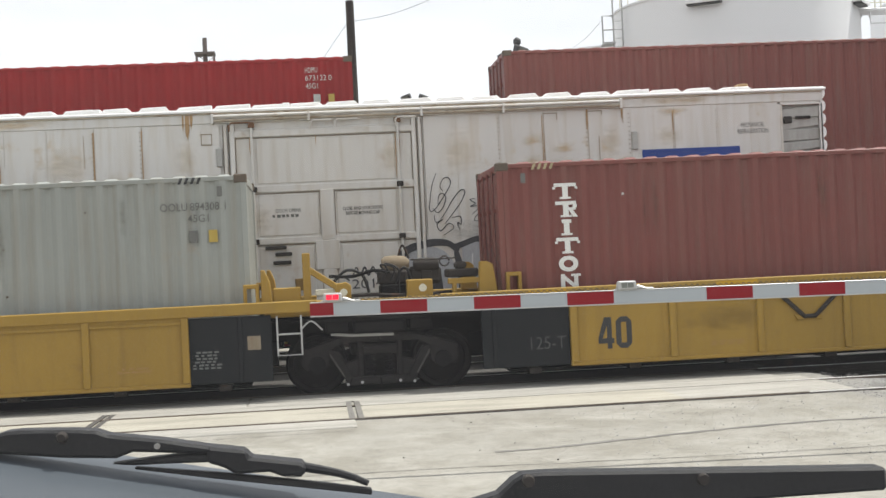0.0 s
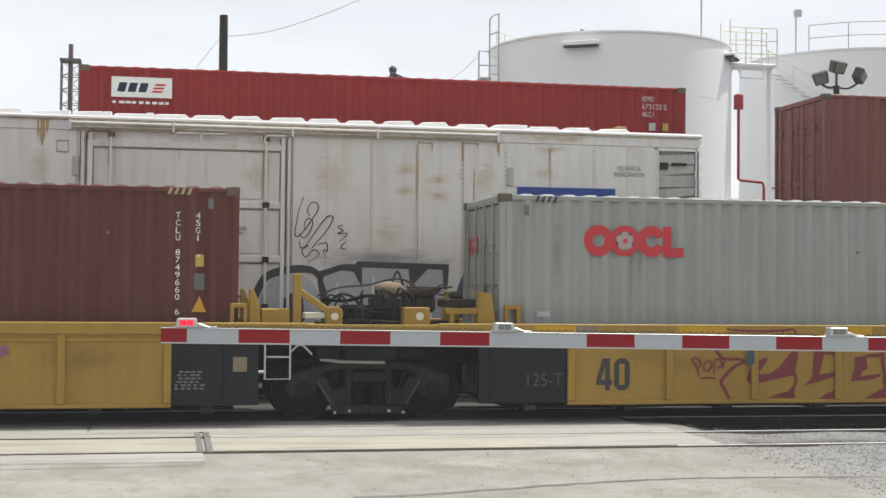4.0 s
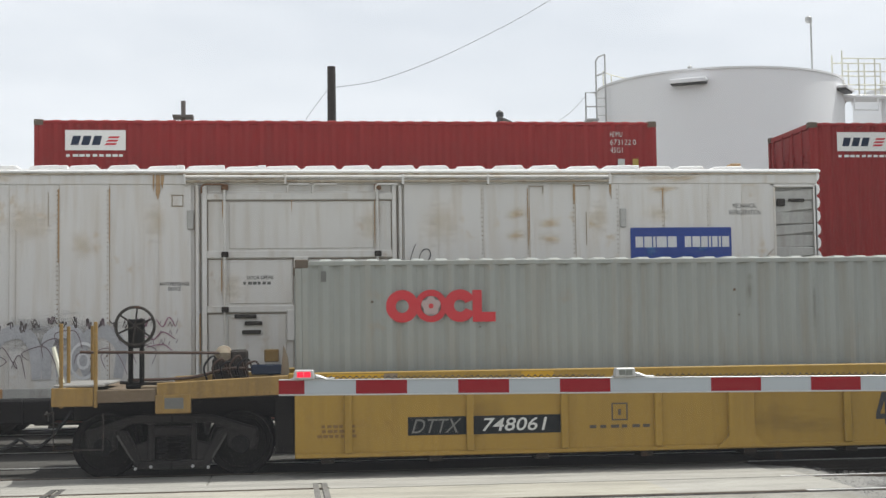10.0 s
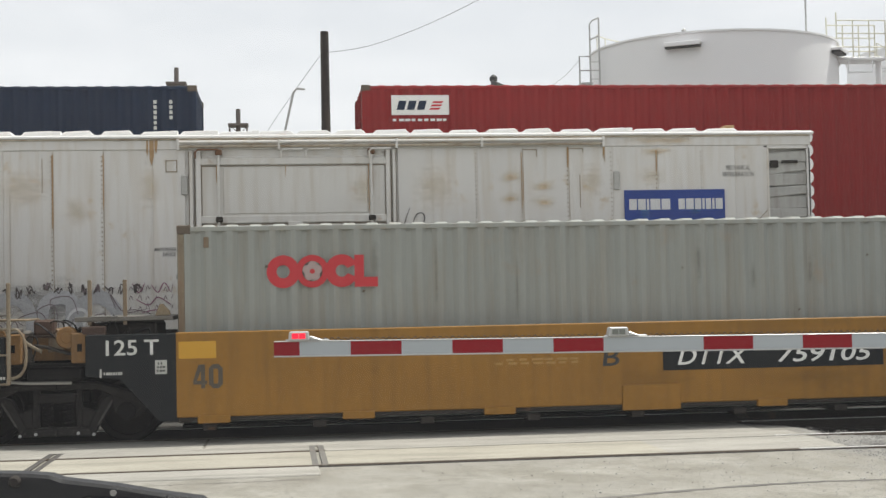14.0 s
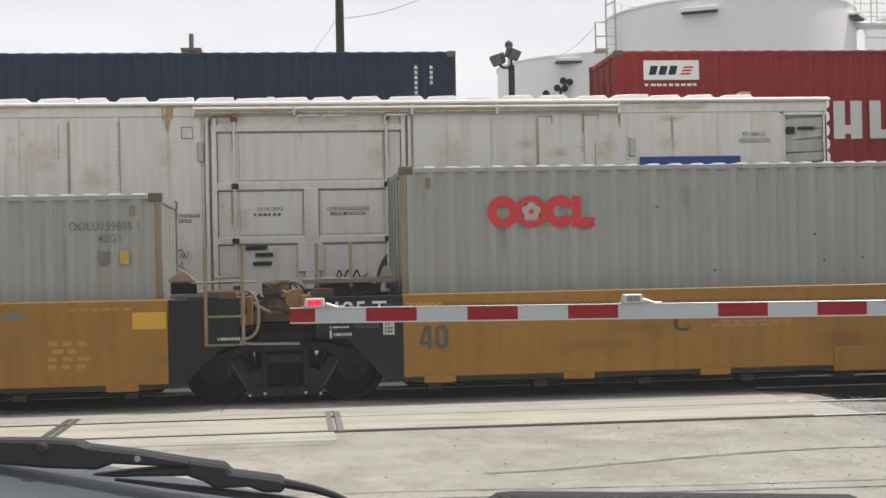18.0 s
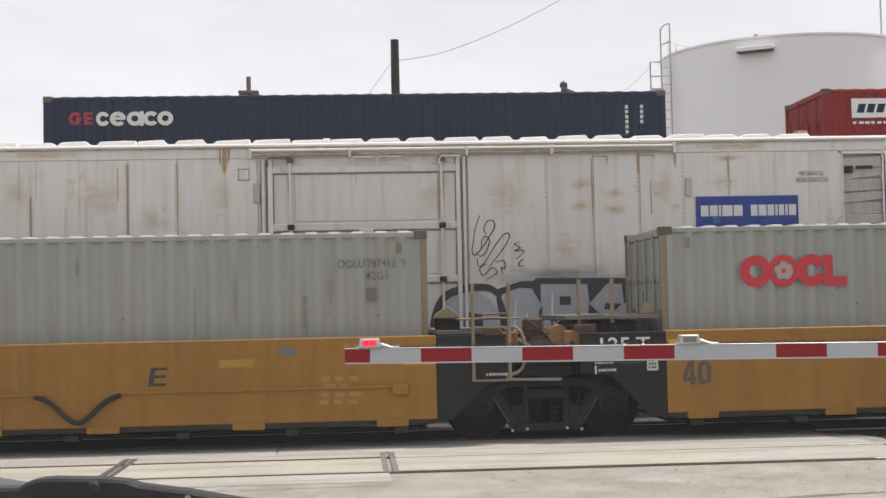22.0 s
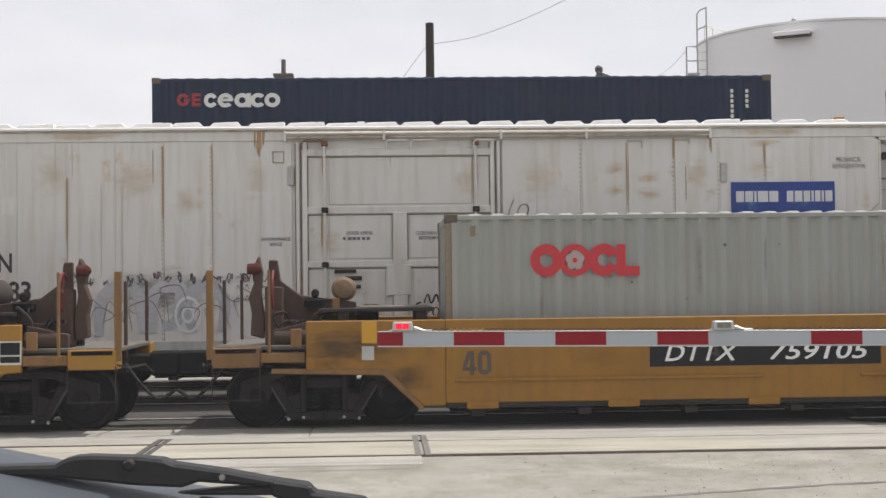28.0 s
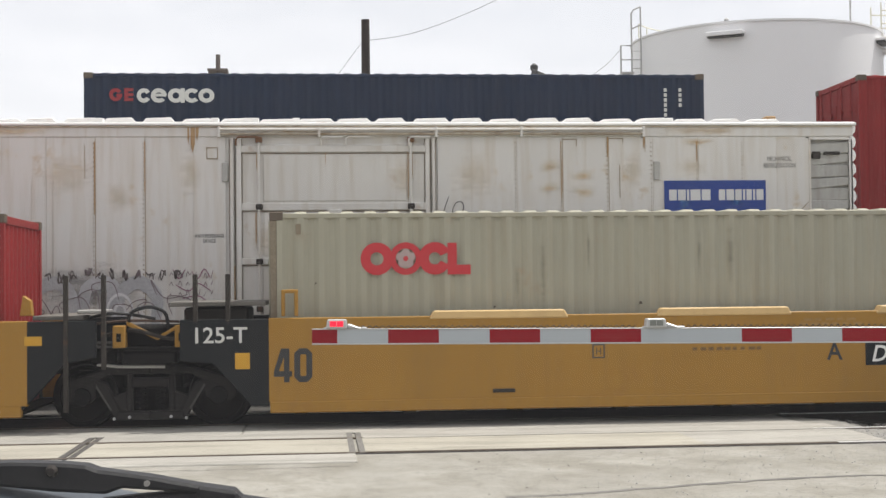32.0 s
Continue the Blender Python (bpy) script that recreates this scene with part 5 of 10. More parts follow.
        for k in range(7 if busy else 3):
            hx, hz = -1.72 + 0.075 * k, 1.66 + hr.uniform(-0.08, 0.08)
            pipe("hose", [(hx, -0.98, hz), (hx + hr.uniform(-0.08, 0.08), -1.04, hz + hr.uniform(0.05, 0.16)), (hx + hr.uniform(0.05, 0.15), -1.05, hz + hr.uniform(-0.05, 0.1)), (hx + hr.uniform(-0.05, 0.12), -1.02, hz - hr.uniform(0.1, 0.22))], 0.014, M_RUBBER, "black rubber brake hose")
        for k in range(6 if busy else 0):
            hx, hz = -2.36 + 0.09 * k, 1.36 + hr.uniform(0.0, 0.16)
            pipe("hose", [(hx, -0.9, hz), (hx + hr.uniform(-0.1, 0.1), -1.0, hz + hr.uniform(0.08, 0.22)), (hx + hr.uniform(0.1, 0.25), -1.05, hz + hr.uniform(0.0, 0.12)), (hx + hr.uniform(0.05, 0.25), -1.0, hz - hr.uniform(0.02, 0.12))], 0.013, M_DARK if k % 2 else M_RUBBER, "black rubber brake hose")
        if busy:
            block("pipe_cluster", -2.15, -1.70, -0.8, -0.4, 1.28, 1.58, M_UNDER, "dark pipe manifold", 0.05)
        block("pipe_cluster", -1.28, -0.80, -0.75, -0.3, 1.48, 1.74, M_DARK, "dark pipe manifold", 0.05)
        if busy:
            pipe("brake_pipe", [(-2.5, -1.0, 1.70), (-2.2, -1.02, 1.82), (-1.8, -0.95, 1.86), (-1.35, -0.9, 1.95), (-1.0, -0.85, 1.80), (-0.7, -0.9, 1.84)], 0.014, M_DARK, "thin dark pipe")
        part("valve_wheel", Geo().tube([(A - 0.78 + 0.07 * math.cos(q), -1.06, 1.80 + 0.07 * math.sin(q)) for q in [0.6 * j for j in range(11)]], 0.012, 5), M_DARK, root, "small dark valve wheel")
        block("control_box", -0.74, -0.30, -1.05, -0.5, 1.56, 1.68, M_DARK, "dark control box", 0.02)
        block("control_box", -0.62, -0.46, -1.0, -0.7, 1.68, 1.78, M_DARK, "dark control box", 0.03)
        # second painted disc for a sunlit hole, on the stop foot
        part("round_cap", Geo().lathe([(0.052, -0.012), (0.052, 0.0)], 14, "y", (A - 2.28 + d, -1.262, 1.43)), M_RAILY, root, "pale disc painted as a sunlit hole")
        part("reservoir", Geo().lathe([(0.02, -0.19), (0.08, -0.18), (0.10, -0.1), (0.10, 0.1), (0.08, 0.18), (0.02, 0.19)], 14, "x", (A - 1.02, -0.72, 1.76)), M_DARK, root, "black air reservoir", smooth=True)
        block("reservoir_stand", -1.1, -0.94, -0.8, -0.6, 1.28, 1.68, M_DARK)
        pipe("hose", [(-2.38, -0.9, 1.55), (-2.17, -0.92, 1.73), (-1.95, -0.9, 1.66), (-1.86, -0.9, 1.40)], 0.022, M_RUBBER, "black rubber brake hose")
        pipe("hose", [(-1.44, -0.95, 1.35), (-1.42, -0.98, 1.66), (-1.32, -0.98, 1.72), (-1.22, -0.95, 1.47), (-1.1, -0.95, 1.30)], 0.018, M_RUBBER, "black rubber brake hose")
        pipe("hand_lever", [(-1.46, -0.7, 1.72), (-1.38, -0.7, 2.0), (-1.33, -0.7, 2.04), (-1.26, -0.7, 1.86)], 0.016, M_DARK)
        pipe("brake_pipe", [(-2.5, -0.8, 1.34), (-1.9, -0.95, 1.37), (-1.2, -0.95, 1.34), (-0.6, -0.8, 1.36)], 0.024, M_DARK)
        st = -3.22 + d
        part("step", Geo().tube([(A + st, SIDE + 0.02, 1.15), (A + st, SIDE + 0.02, 0.61), (A + st + 0.33, SIDE + 0.02, 0.61), (A + st + 0.33, SIDE + 0.02, 1.15)], 0.014, 6).tube([(A + st, SIDE + 0.02, 0.9), (A + st + 0.33, SIDE + 0.02, 0.9)], 0.013, 6), M_GALV, root, "grey steel step stirrup")
        pipe("step_brace", [(st + 0.33, SIDE + 0.02, 0.96), (st + 0.47, SIDE + 0.02, 1.06), (st + 0.62, SIDE + 0.02, 0.93)], 0.012, M_GALV)
        part("edge_rail", Geo().box(C + 0.2, A - 0.02, SIDE + 0.0, SIDE + 0.09, 1.22, 1.33), mat, root, bevel=0.008)
        return
    # smooth-sided cars: low grating decks over dark machinery
    block("end_deck", -1.32, -0.06, -1.28, 1.2, 1.60, 1.66, M_GRATE, "dark grating walkway", 0.008)
    block("end_deck", -gap + 0.10, -gap + 0.75, -1.28, 1.2, 1.44, 1.50, M_GRATE, "dark grating walkway", 0.008)
    block("machinery_case", -2.0, -1.2, -0.95, 0.3, 1.07, 1.34, M_UNDER, "", 0.03)
    block("machinery_case", -1.15, -0.3, -1.0, 0.5, 1.07, 1.58, M_DARK, "", 0.03)
    pipe("brake_pipe", [(-2.2, -1.1, 1.22), (-1.8, -1.2, 1.3), (-1.3, -1.2, 1.18), (-0.9, -1.1, 1.26)], 0.026, M_DARK)
    pipe("brake_pipe", [(-2.5, -1.15, 1.36), (-1.9, -1.1, 1.42), (-1.2, -1.12, 1.40)], 0.018, M_RUSTY)
    if style != "O":
        pipe("hose", [(-1.86, -1.15, 1.32), (-1.82, -1.2, 1.52), (-1.58, -1.22, 1.60), (-1.38, -1.2, 1.52), (-1.34, -1.15, 1.30)], 0.024, M_RUBBER, "black rubber brake hose")
    if style == "O":
        lx, rx = -2.59 + 3.16 - gap, -2.11 + 3.16 - gap
        lad = part("ladder", Geo().box(A + lx - 0.022, A + lx + 0.022, SIDE - 0.03, SIDE + 0.03, 0.82, 2.10), M_RUSTPOST, root, "rusty tan side ladder", 0.008)
        part("stile", Geo().box(A + rx - 0.022, A + rx + 0.022, SIDE - 0.03, SIDE + 0.03, 0.82, 2.12), M_RUSTPOST, lad, "", 0.008)
        for z in (1.53, 1.20, 0.83):
            part("rung", Geo().tube([(A + lx, SIDE - 0.01, z), (A + rx, SIDE - 0.01, z)], 0.015, 6), M_RUSTPOST, lad)
        block("top_step", lx + 0.12, rx - 0.02, SIDE - 0.02, SIDE + 0.4, 1.69, 1.72, M_GRATE, "worn steel top step")
        block("deck_plate", lx - 0.2, rx + 0.17, -1.26, -0.2, 1.625, 1.65, M_TANDUST, "dusty tan deck plate", 0.006)
        for x in (-2.20, -1.36):
            block("stop_block", x, x + 0.22, -1.34, -1.05, 1.07, 1.46, M_DIRTAMB, "grimy amber stop block", 0.015)
            block("stop_hole", x + 0.08, x + 0.14, -1.345, -1.33, 1.22, 1.32, M_UNDER, "", 0.0)
        plate("draft_casting", [(-1.93, 1.10), (-1.37, 1.10), (-1.37, 1.30), (-1.45, 1.46), (-1.60, 1.52), (-1.75, 1.50), (-1.88, 1.40), (-1.93, 1.25)], -1.02, -0.5, M_DIRTAMB, "grimy amber casting over the joint")
        plate("casting_patch", [(-1.70, 1.20), (-1.50, 1.24), (-1.46, 1.40), (-1.58, 1.47), (-1.69, 1.42)], -1.045, -1.015, M_RUSTPOST, "pale dusty patch plate")
        plate("slant_brace", [(-2.02, 1.36), (-1.75, 1.20), (-1.75, 1.25), (-2.02, 1.41)], -1.24, -1.15, M_RUSTPOST)
        block("pipe_bracket", -1.22, -0.92, -1.34, -1.2, 1.42, 1.54, M_RUSTY, "", 0.01)
        for x in (-1.13, -0.68):
            block("handrail_post", x - 0.025, x + 0.025, -1.25, -1.2, 1.55, 2.14, M_RUSTPOST, "rusty tan handrail post", 0.006)
        plate("corner_guide", [(-0.30, 1.66), (-0.10, 1.66), (-0.11, 1.72), (-0.20, 1.82), (-0.24, 1.81)], -1.22, -1.1, M_TANDUST, "dusty tan corner guide")
        plate("corner_guide", [(-gap + 0.06, 1.66), (-gap + 0.44, 1.66), (-gap + 0.36, 1.74), (-gap + 0.26, 1.82), (-gap + 0.10, 1.72)], -1.24, -1.1, M_TANDUST, "dusty tan corner guide")
        part("joint_post", Geo().lathe([(0.10, 1.08), (0.115, 1.12), (0.09, 1.2), (0.085, 1.44), (0.10, 1.46), (0.06, 1.50)], 14, "z", (A - 1.98, -0.98, 0)), M_GRATE, root, "grey dusty steel post", smooth=True)
        for x in (-2.30, -1.42):
            part("amber_casting", Geo().lathe([(0.07, -0.10), (0.075, -0.09), (0.13, -0.09), (0.145, -0.06), (0.145, 0.10)], 16, "y", (A + x, -1.20, 1.40)), M_DIRTAMB, root, "grimy amber pipe casting", smooth=True)
        block("worn_plate", -1.12, -0.78, -1.29, -1.0, 1.662, 1.672, M_STEEL, "worn bright plate", 0.0)
        jr = random.Random(8)
        for k in range(9):
            hx, hz = -2.0 + 0.18 * k, 1.30 + jr.uniform(0, 0.25)
            pipe("hose", [(hx, -1.05, hz), (hx + jr.uniform(-0.1, 0.12), -1.16, hz + jr.uniform(0.06, 0.22)), (hx + jr.uniform(0.08, 0.25), -1.18, hz + jr.uniform(-0.02, 0.14)), (hx + jr.uniform(0.05, 0.3), -1.12, hz - jr.uniform(0.08, 0.25))], jr.choice((0.012, 0.016, 0.022)), jr.choice((M_RUBBER, M_RUBBER, M_RUSTY, M_DARK)), "grimy brake hose")
        block("valve_body", -1.86, -1.60, -1.15, -0.85, 1.44, 1.64, M_RUSTY, "rusty valve body", 0.03)
        block("guide_box", -gap + 0.10, -gap + 0.42, -1.24, -0.9, 1.50, 1.655, M_UNDER, "", 0.01)
        pipe("hose", [(-2.16, -1.40, 1.49), (-2.02, -1.44, 1.52), (-1.92, -1.45, 1.38), (-1.905, -1.45, 1.10), (-1.98, -1.44, 0.94), (-2.15, -1.42, 0.88)], 0.021, M_RUSTPOST, "looped tan brake hose")
    else:
        for x, z0 in ((-2.61, 0.26), (-2.13, 0.80), (-0.96, 1.40), (-0.54, 1.40)):
            block("handrail_post", x - 0.03, x + 0.03, SIDE - 0.02, SIDE + 0.05, z0, 2.02, M_DARK, "dark steel handrail post", 0.008)
        block("step_plate", -2.50, -2.12, -1.3, -0.7, 1.52, 1.57, M_STEEL, "worn bright step plate")
        for x in (-2.04, -1.24):
            block("stop_block", x, x + 0.16, -1.34, -1.1, 1.07, 1.36, mat, "amber stop block", 0.012)
            block("stop_hole", x + 0.05, x + 0.11, -1.345, -1.33, 1.15, 1.26, M_UNDER, "", 0.0)
        plate("slant_brace", [(-1.88, 1.36), (-1.48, 1.16), (-1.48, 1.21), (-1.88, 1.42)], -1.2, -1.1, mat)
        plate("slant_brace", [(-1.48, 1.16), (-1.24, 1.30), (-1.24, 1.35), (-1.48, 1.21)], -1.2, -1.1, mat)
        plate("guide_frame", [(0.15, 1.46), (0.20, 1.46), (0.20, 1.76), (0.32, 1.76), (0.32, 1.46), (0.37, 1.46), (0.37, 1.81), (0.15, 1.81)], -1.46, -1.40, mat, "amber guide frame")
        plate("corner_guide", [(-gap - 0.06, 1.50), (-gap + 0.10, 1.50), (-gap + 0.08, 1.70), (-gap - 0.02, 1.77)], -1.3, -1.15, mat, "amber corner guide")
        part("painted_patch", Geo().poly([(A - 3.13, 1.12), (A - 2.91, 1.12), (A - 2.91, 1.24), (A - 3.13, 1.24)], SIDE - 0.002), M_BRTYEL, root, "small yellow patch")
        pipe("hose", [(-2.35, -1.2, 1.46), (-2.1, -1.25, 1.52), (-1.8, -1.2, 1.50), (-1.5, -1.2, 1.44)], 0.022, M_RUBBER, "black rubber brake hose")


def end_gear(root, e, mat, style):
    """The free end of a car with its truck, platform, posts, brake stand and coupler; e is -1 (left) or 1 (right)."""
    x0 = A if e < 0 else B
    clean, mat = mat, M_DIRTYEL if style == "Y" else M_DIRTAMB

    def X(d):
        return x0 + e * d

    def poly(pts):
        q = [(X(d), z) for d, z in pts]
        return q if e > 0 else q[::-1]
    if style == "Y":
        for s in (-1, 1):
            y0, y1 = (SIDE, SIDE + 0.1) if s < 0 else (-SIDE - 0.1, -SIDE)
            part("end_sill", Geo().prism(poly([(-0.02, 1.08), (1.78, 1.03), (1.78, 1.25), (-0.02, 1.33)]), y0, y1), mat, root, bevel=0.01)
            part("deck_edge", Geo().prism(poly([(1.79, 1.02), (3.08, 1.0), (3.08, 1.17), (1.79, 1.18)]), y0 + 0.01, y1 - 0.01), M_DIRTDECK, root, "dirty brown deck edge", bevel=0.01)
            part("step_platform", Geo().prism(poly([(2.58, 0.97), (3.1, 0.97), (3.1, 1.21), (2.58, 1.21)]), y0 - 0.012 if s < 0 else y1 - 0.04, y0 + 0.04 if s < 0 else y1 + 0.012), mat, root, bevel=0.01)
            if s < 0:
                part("bracket_plate", Geo().prism(poly([(1.44, 0.92), (1.68, 0.92), (1.68, 1.06), (1.44, 1.06)]), y0 - 0.014, y0 - 0.011), M_GREYTXT, root, "dark grey square plate")
            part("sill_bracket", Geo().prism(poly([(1.35, 0.86), (1.8, 0.86), (1.8, 1.1), (1.35, 1.1)]), y0 - 0.01 if s < 0 else y0, y1 + (0 if s < 0 else 0.01)), mat, root, bevel=0.01)
        part("end_platform", Geo().box(min(X(1.5), X(3.1)), max(X(1.5), X(3.1)), -1.36, 1.36, 1.10, 1.165), M_DIRTDECK, root, bevel=0.012)
        part("deck_plate", Geo().box(min(X(2.45), X(3.08)), max(X(2.45), X(3.08)), -1.42, 0.4, 1.215, 1.245), M_STEEL, root, "worn pale deck plate", bevel=0.006)
        part("machinery_case", Geo().box(min(X(0.80), X(1.10)), max(X(0.80), X(1.10)), -1.0, -0.5, 1.20, 1.56), M_DARK, root, bevel=0.03)
        tc = 1.62
        # added plate below the end deck, there only to shade the truck
        part("shear_plate", Geo().box(min(X(0.0), X(3.0)), max(X(0.0), X(3.0)), -1.38, 1.38, 1.0, 1.05), M_UNDER, root)
        part("centre_sill", Geo().box(min(X(-0.1), X(3.0)), max(X(-0.1), X(3.0)), -0.4, 0.4, 0.72, 1.1), M_TRUCK, root, bevel=0.02)
    else:
        d0 = 0.082 if e > 0 else 0.022
        for s in (-1, 1):
            y0, y1 = (SIDE, SIDE + 0.1) if s < 0 else (-SIDE - 0.1, -SIDE)
            if style == "M":
                part("end_sill", Geo().prism(poly([(d0, 0.20), (0.12, 0.20), (0.50, 0.54), (1.33, 0.57), (1.62, 0.80), (1.85, 0.82), (1.85, 1.44), (d0, 1.44)]), y0, y1), clean, root, bevel=0.012)
                part("step_platform", Geo().prism(poly([(2.45, 0.84), (3.08, 0.84), (3.08, 1.10), (2.45, 1.10)]), y0 - 0.01 if s < 0 else y0 - 0.3, y1 + 0.3 if s < 0 else y1 + 0.01), clean, root, bevel=0.012)
                continue
            part("end_sill", Geo().prism(poly([(d0, 0.31), (0.32, 0.31), (0.78, 0.76), (1.85, 0.80), (1.85, 1.44), (d0, 1.44)]), y0, y1), clean, root, bevel=0.012)
            part("sill_edge", Geo().prism(poly([(0.3, 0.29), (0.36, 0.26), (0.84, 0.72), (2.3, 0.76), (2.3, 0.82), (0.80, 0.80)]), y0 - 0.03 if s < 0 else y0, y1 if s < 0 else y1 + 0.03), mat, root, bevel=0.01)
            part("step_platform", Geo().prism(poly([(2.45, 0.84), (3.08, 0.84), (3.08, 1.10), (2.45, 1.10)]), y0 - 0.01 if s < 0 else y0 - 0.3, y1 + 0.3 if s < 0 else y1 + 0.01), mat, root, bevel=0.012)
        part("end_platform", Geo().box(min(X(1.8), X(3.06)), max(X(1.8), X(3.06)), -1.3, 1.3, 1.06, 1.12), M_GRATE, root, "grey grating end platform", bevel=0.01)
        part("end_walkway", Geo().box(min(X(0.15), X(1.7)), max(X(0.15), X(1.7)), -1.25, 1.1, 1.55, 1.60).box(min(X(0.25), X(0.4)), max(X(0.25), X(0.4)), -1.2, 1, 1.4, 1.55).box(min(X(1.3), X(1.45)), max(X(1.3), X(1.45)), -1.2, 1, 1.4, 1.55), M_DARK, root, bevel=0.008)
        rb = [(1.2, 1.42), (2.3, 1.42), (2.38, 1.5), (2.38, 2.26), (2.26, 2.26), (2.22, 1.98), (1.95, 1.78), (1.2, 1.68)]
        part("brake_bracket", Geo().prism(poly(rb), -0.86, -0.78).prism(poly([(1.9, 1.1), (2.35, 1.1), (2.35, 1.45), (1.9, 1.45)]), -1.0, -0.4), M_RUSTY, root, "rusty brown brake stand", bevel=0.012)
        part("end_recess", Geo().box(min(X(0.9), X(2.42)), max(X(0.9), X(2.42)), -0.5, -0.3, 1.12, 1.56), M_UNDER, root, bevel=0.01)
        part("walkway_plate", Geo().box(min(X(0.2), X(1.15)), max(X(0.2), X(1.15)), -1.24, 0.9, 1.602, 1.615), M_STEEL if e > 0 else M_GRATE, root, "worn walkway plate")
        rd, rz, rr = (1.25, 1.84, 0.205) if style == "M" else (1.40, 1.97, 0.215) if e > 0 else (1.37, 1.86, 0.165)
        part("air_reservoir", Geo().lathe([(0.02, -0.42), (0.75 * rr, -0.38), (rr, -0.26), (rr, 0.26), (0.75 * rr, 0.38), (0.02, 0.42)], 20, "y", (X(rd), -0.6, rz)), M_TANKBR if style == "O" else M_TANKDK, root, "round dusty brown air tank", smooth=True)
        part("reservoir_strap", Geo().box(X(rd + 0.1) - 0.05, X(rd + 0.1) + 0.05, -1.03, -0.98, 1.5, rz - 0.12), mat, root, bevel=0.01)
        er = random.Random(21 if e > 0 else 22)
        for k in range(8):
            d_, z_ = 1.5 + 0.10 * k, 1.25 + er.uniform(0.0, 0.3)
            part("hose", hose([(X(d_), -1.0, z_), (X(d_ + er.uniform(-0.1, 0.15)), -1.12, z_ + er.uniform(0.05, 0.2)), (X(d_ + er.uniform(0.05, 0.25)), -1.15, z_ + er.uniform(-0.05, 0.1)), (X(d_ + er.uniform(0.0, 0.3)), -1.1, z_ - er.uniform(0.05, 0.2))], er.choice((0.012, 0.018, 0.024))), er.choice((M_RUSTY, M_DARK, M_RUBBER)), root, "grimy brake hose", smooth=True)
        part("valve_body", Geo().box(min(X(1.62), X(1.90)), max(X(1.62), X(1.90)), -1.05, -0.8, 1.60, 1.74).box(min(X(1.70), X(1.80)), max(X(1.70), X(1.80)), -1.02, -0.86, 1.74, 1.86), M_UNDER, root, "dark valve body", bevel=0.03)
        part("brake_cylinder", Geo().lathe([(0.02, -0.24), (0.12, -0.23), (0.13, 0.20), (0.05, 0.26)], 14, "x", (X(2.05), -1.12, 1.22)), M_RUSTY, root, "rusty brake cylinder", smooth=True)
        tc = 1.64
        for k, (d1, d2, z1, z2) in enumerate(((0.3, 1.9, 0.82, 1.40), (1.0, 2.0, 0.70, 1.45), (0.2, 0.9, 1.05, 1.45), (0.05, 1.0, 0.4, 0.95))):
            if style == "M":
                break
            part("grime_stain", Geo().poly([(min(X(d1), X(d2)), z1), (max(X(d1), X(d2)), z1), (max(X(d1), X(d2)), z2), (min(X(d1), X(d2)), z2)], SIDE - 0.0012 - 0.0004 * k), M_SOOT, root, "dark grime stain")
        # added full-width plate that darkens the space round the end truck
        part("shear_plate", Geo().box(min(X(0.3), X(2.4)), max(X(0.3), X(2.4)), -1.36, 1.36, 0.98, 1.03), M_UNDER, root)
        part("centre_sill", Geo().box(min(X(-0.1), X(3.0)), max(X(-0.1), X(3.0)), -0.4, 0.4, 0.72, 1.06), M_TRUCK, root, bevel=0.02)
        part("side_beam", Geo().prism(poly([(1.87, 0.90), (2.44, 0.90), (2.44, 1.03), (1.87, 1.03)]), SIDE + 0.005, SIDE + 0.07), mat, root, "grimy amber side beam", bevel=0.008)
        part("side_bracket", Geo().prism(poly([(1.91, 1.10), (2.05, 1.10), (2.05, 1.34), (1.91, 1.34)]), SIDE + 0.02, SIDE + 0.08), mat, root, bevel=0.008)
        part("platform_slot", Geo().prism(poly([(2.50, 1.03), (3.03, 1.03), (3.03, 1.085), (2.50, 1.085)]), SIDE - 0.013, SIDE - 0.009), M_UNDER, root, "dark slot in the platform front")
        part("valve_column", Geo().prism(poly([(2.44, 1.2), (2.62, 1.25), (2.60, 1.55), (2.64, 1.75), (2.57, 1.95), (2.60, 2.12), (2.50, 2.32), (2.45, 2.1), (2.48, 1.8), (2.43, 1.5)]), -1.0, -0.8), M_RUSTY, root, "dark rusty brake column", bevel=0.015)
        part("valve_cap", Geo().lathe([(0.02, -0.1), (0.07, -0.09), (0.08, 0.05), (0.03, 0.1)], 12, "x", (X(2.56), -1.02, 2.14)), M_RUSTRED, root, "rusty red valve cap", smooth=True)
        part("side_pocket", Geo().prism(poly([(1.86, 0.84), (2.4, 0.9), (2.4, 1.3), (1.86, 1.42)]), -1.2, -1.1), M_RUSTY, root, bevel=0.01)
    part("end_bulkhead", Geo().box(min(X(-0.06), X(0.28)), max(X(-0.06), X(0.28)), -1.34, 1.34, 0.30, 1.02), M_UNDER, root, bevel=0.01)
    truck(root, X(tc))
    for d, y, zb, zt, half in (((2.55, SIDE + 0.03, 0.95, 2.05, 0.022), (2.98, SIDE + 0.03, 0.95, 2.03, 0.022), (3.02, -0.6, 0.95, 2.0, 0.022), (2.98, 1.4, 0.95, 2.02, 0.022)) if style == "Y" else
                               ((2.33, SIDE + 0.03, 1.02, 2.12, 0.016), (3.10, SIDE + 0.03, 0.95, 2.12, 0.045), (3.02, -0.5, 0.95, 2.0, 0.022), (2.98, 1.4, 0.95, 2.02, 0.022))):
        part("handrail_post", Geo().box(X(d) - half, X(d) + half, y - 0.03, y + 0.03, zb, zt), mat if y < -1.3 or style == "Y" else M_RUSTY, root, bevel=0.008)
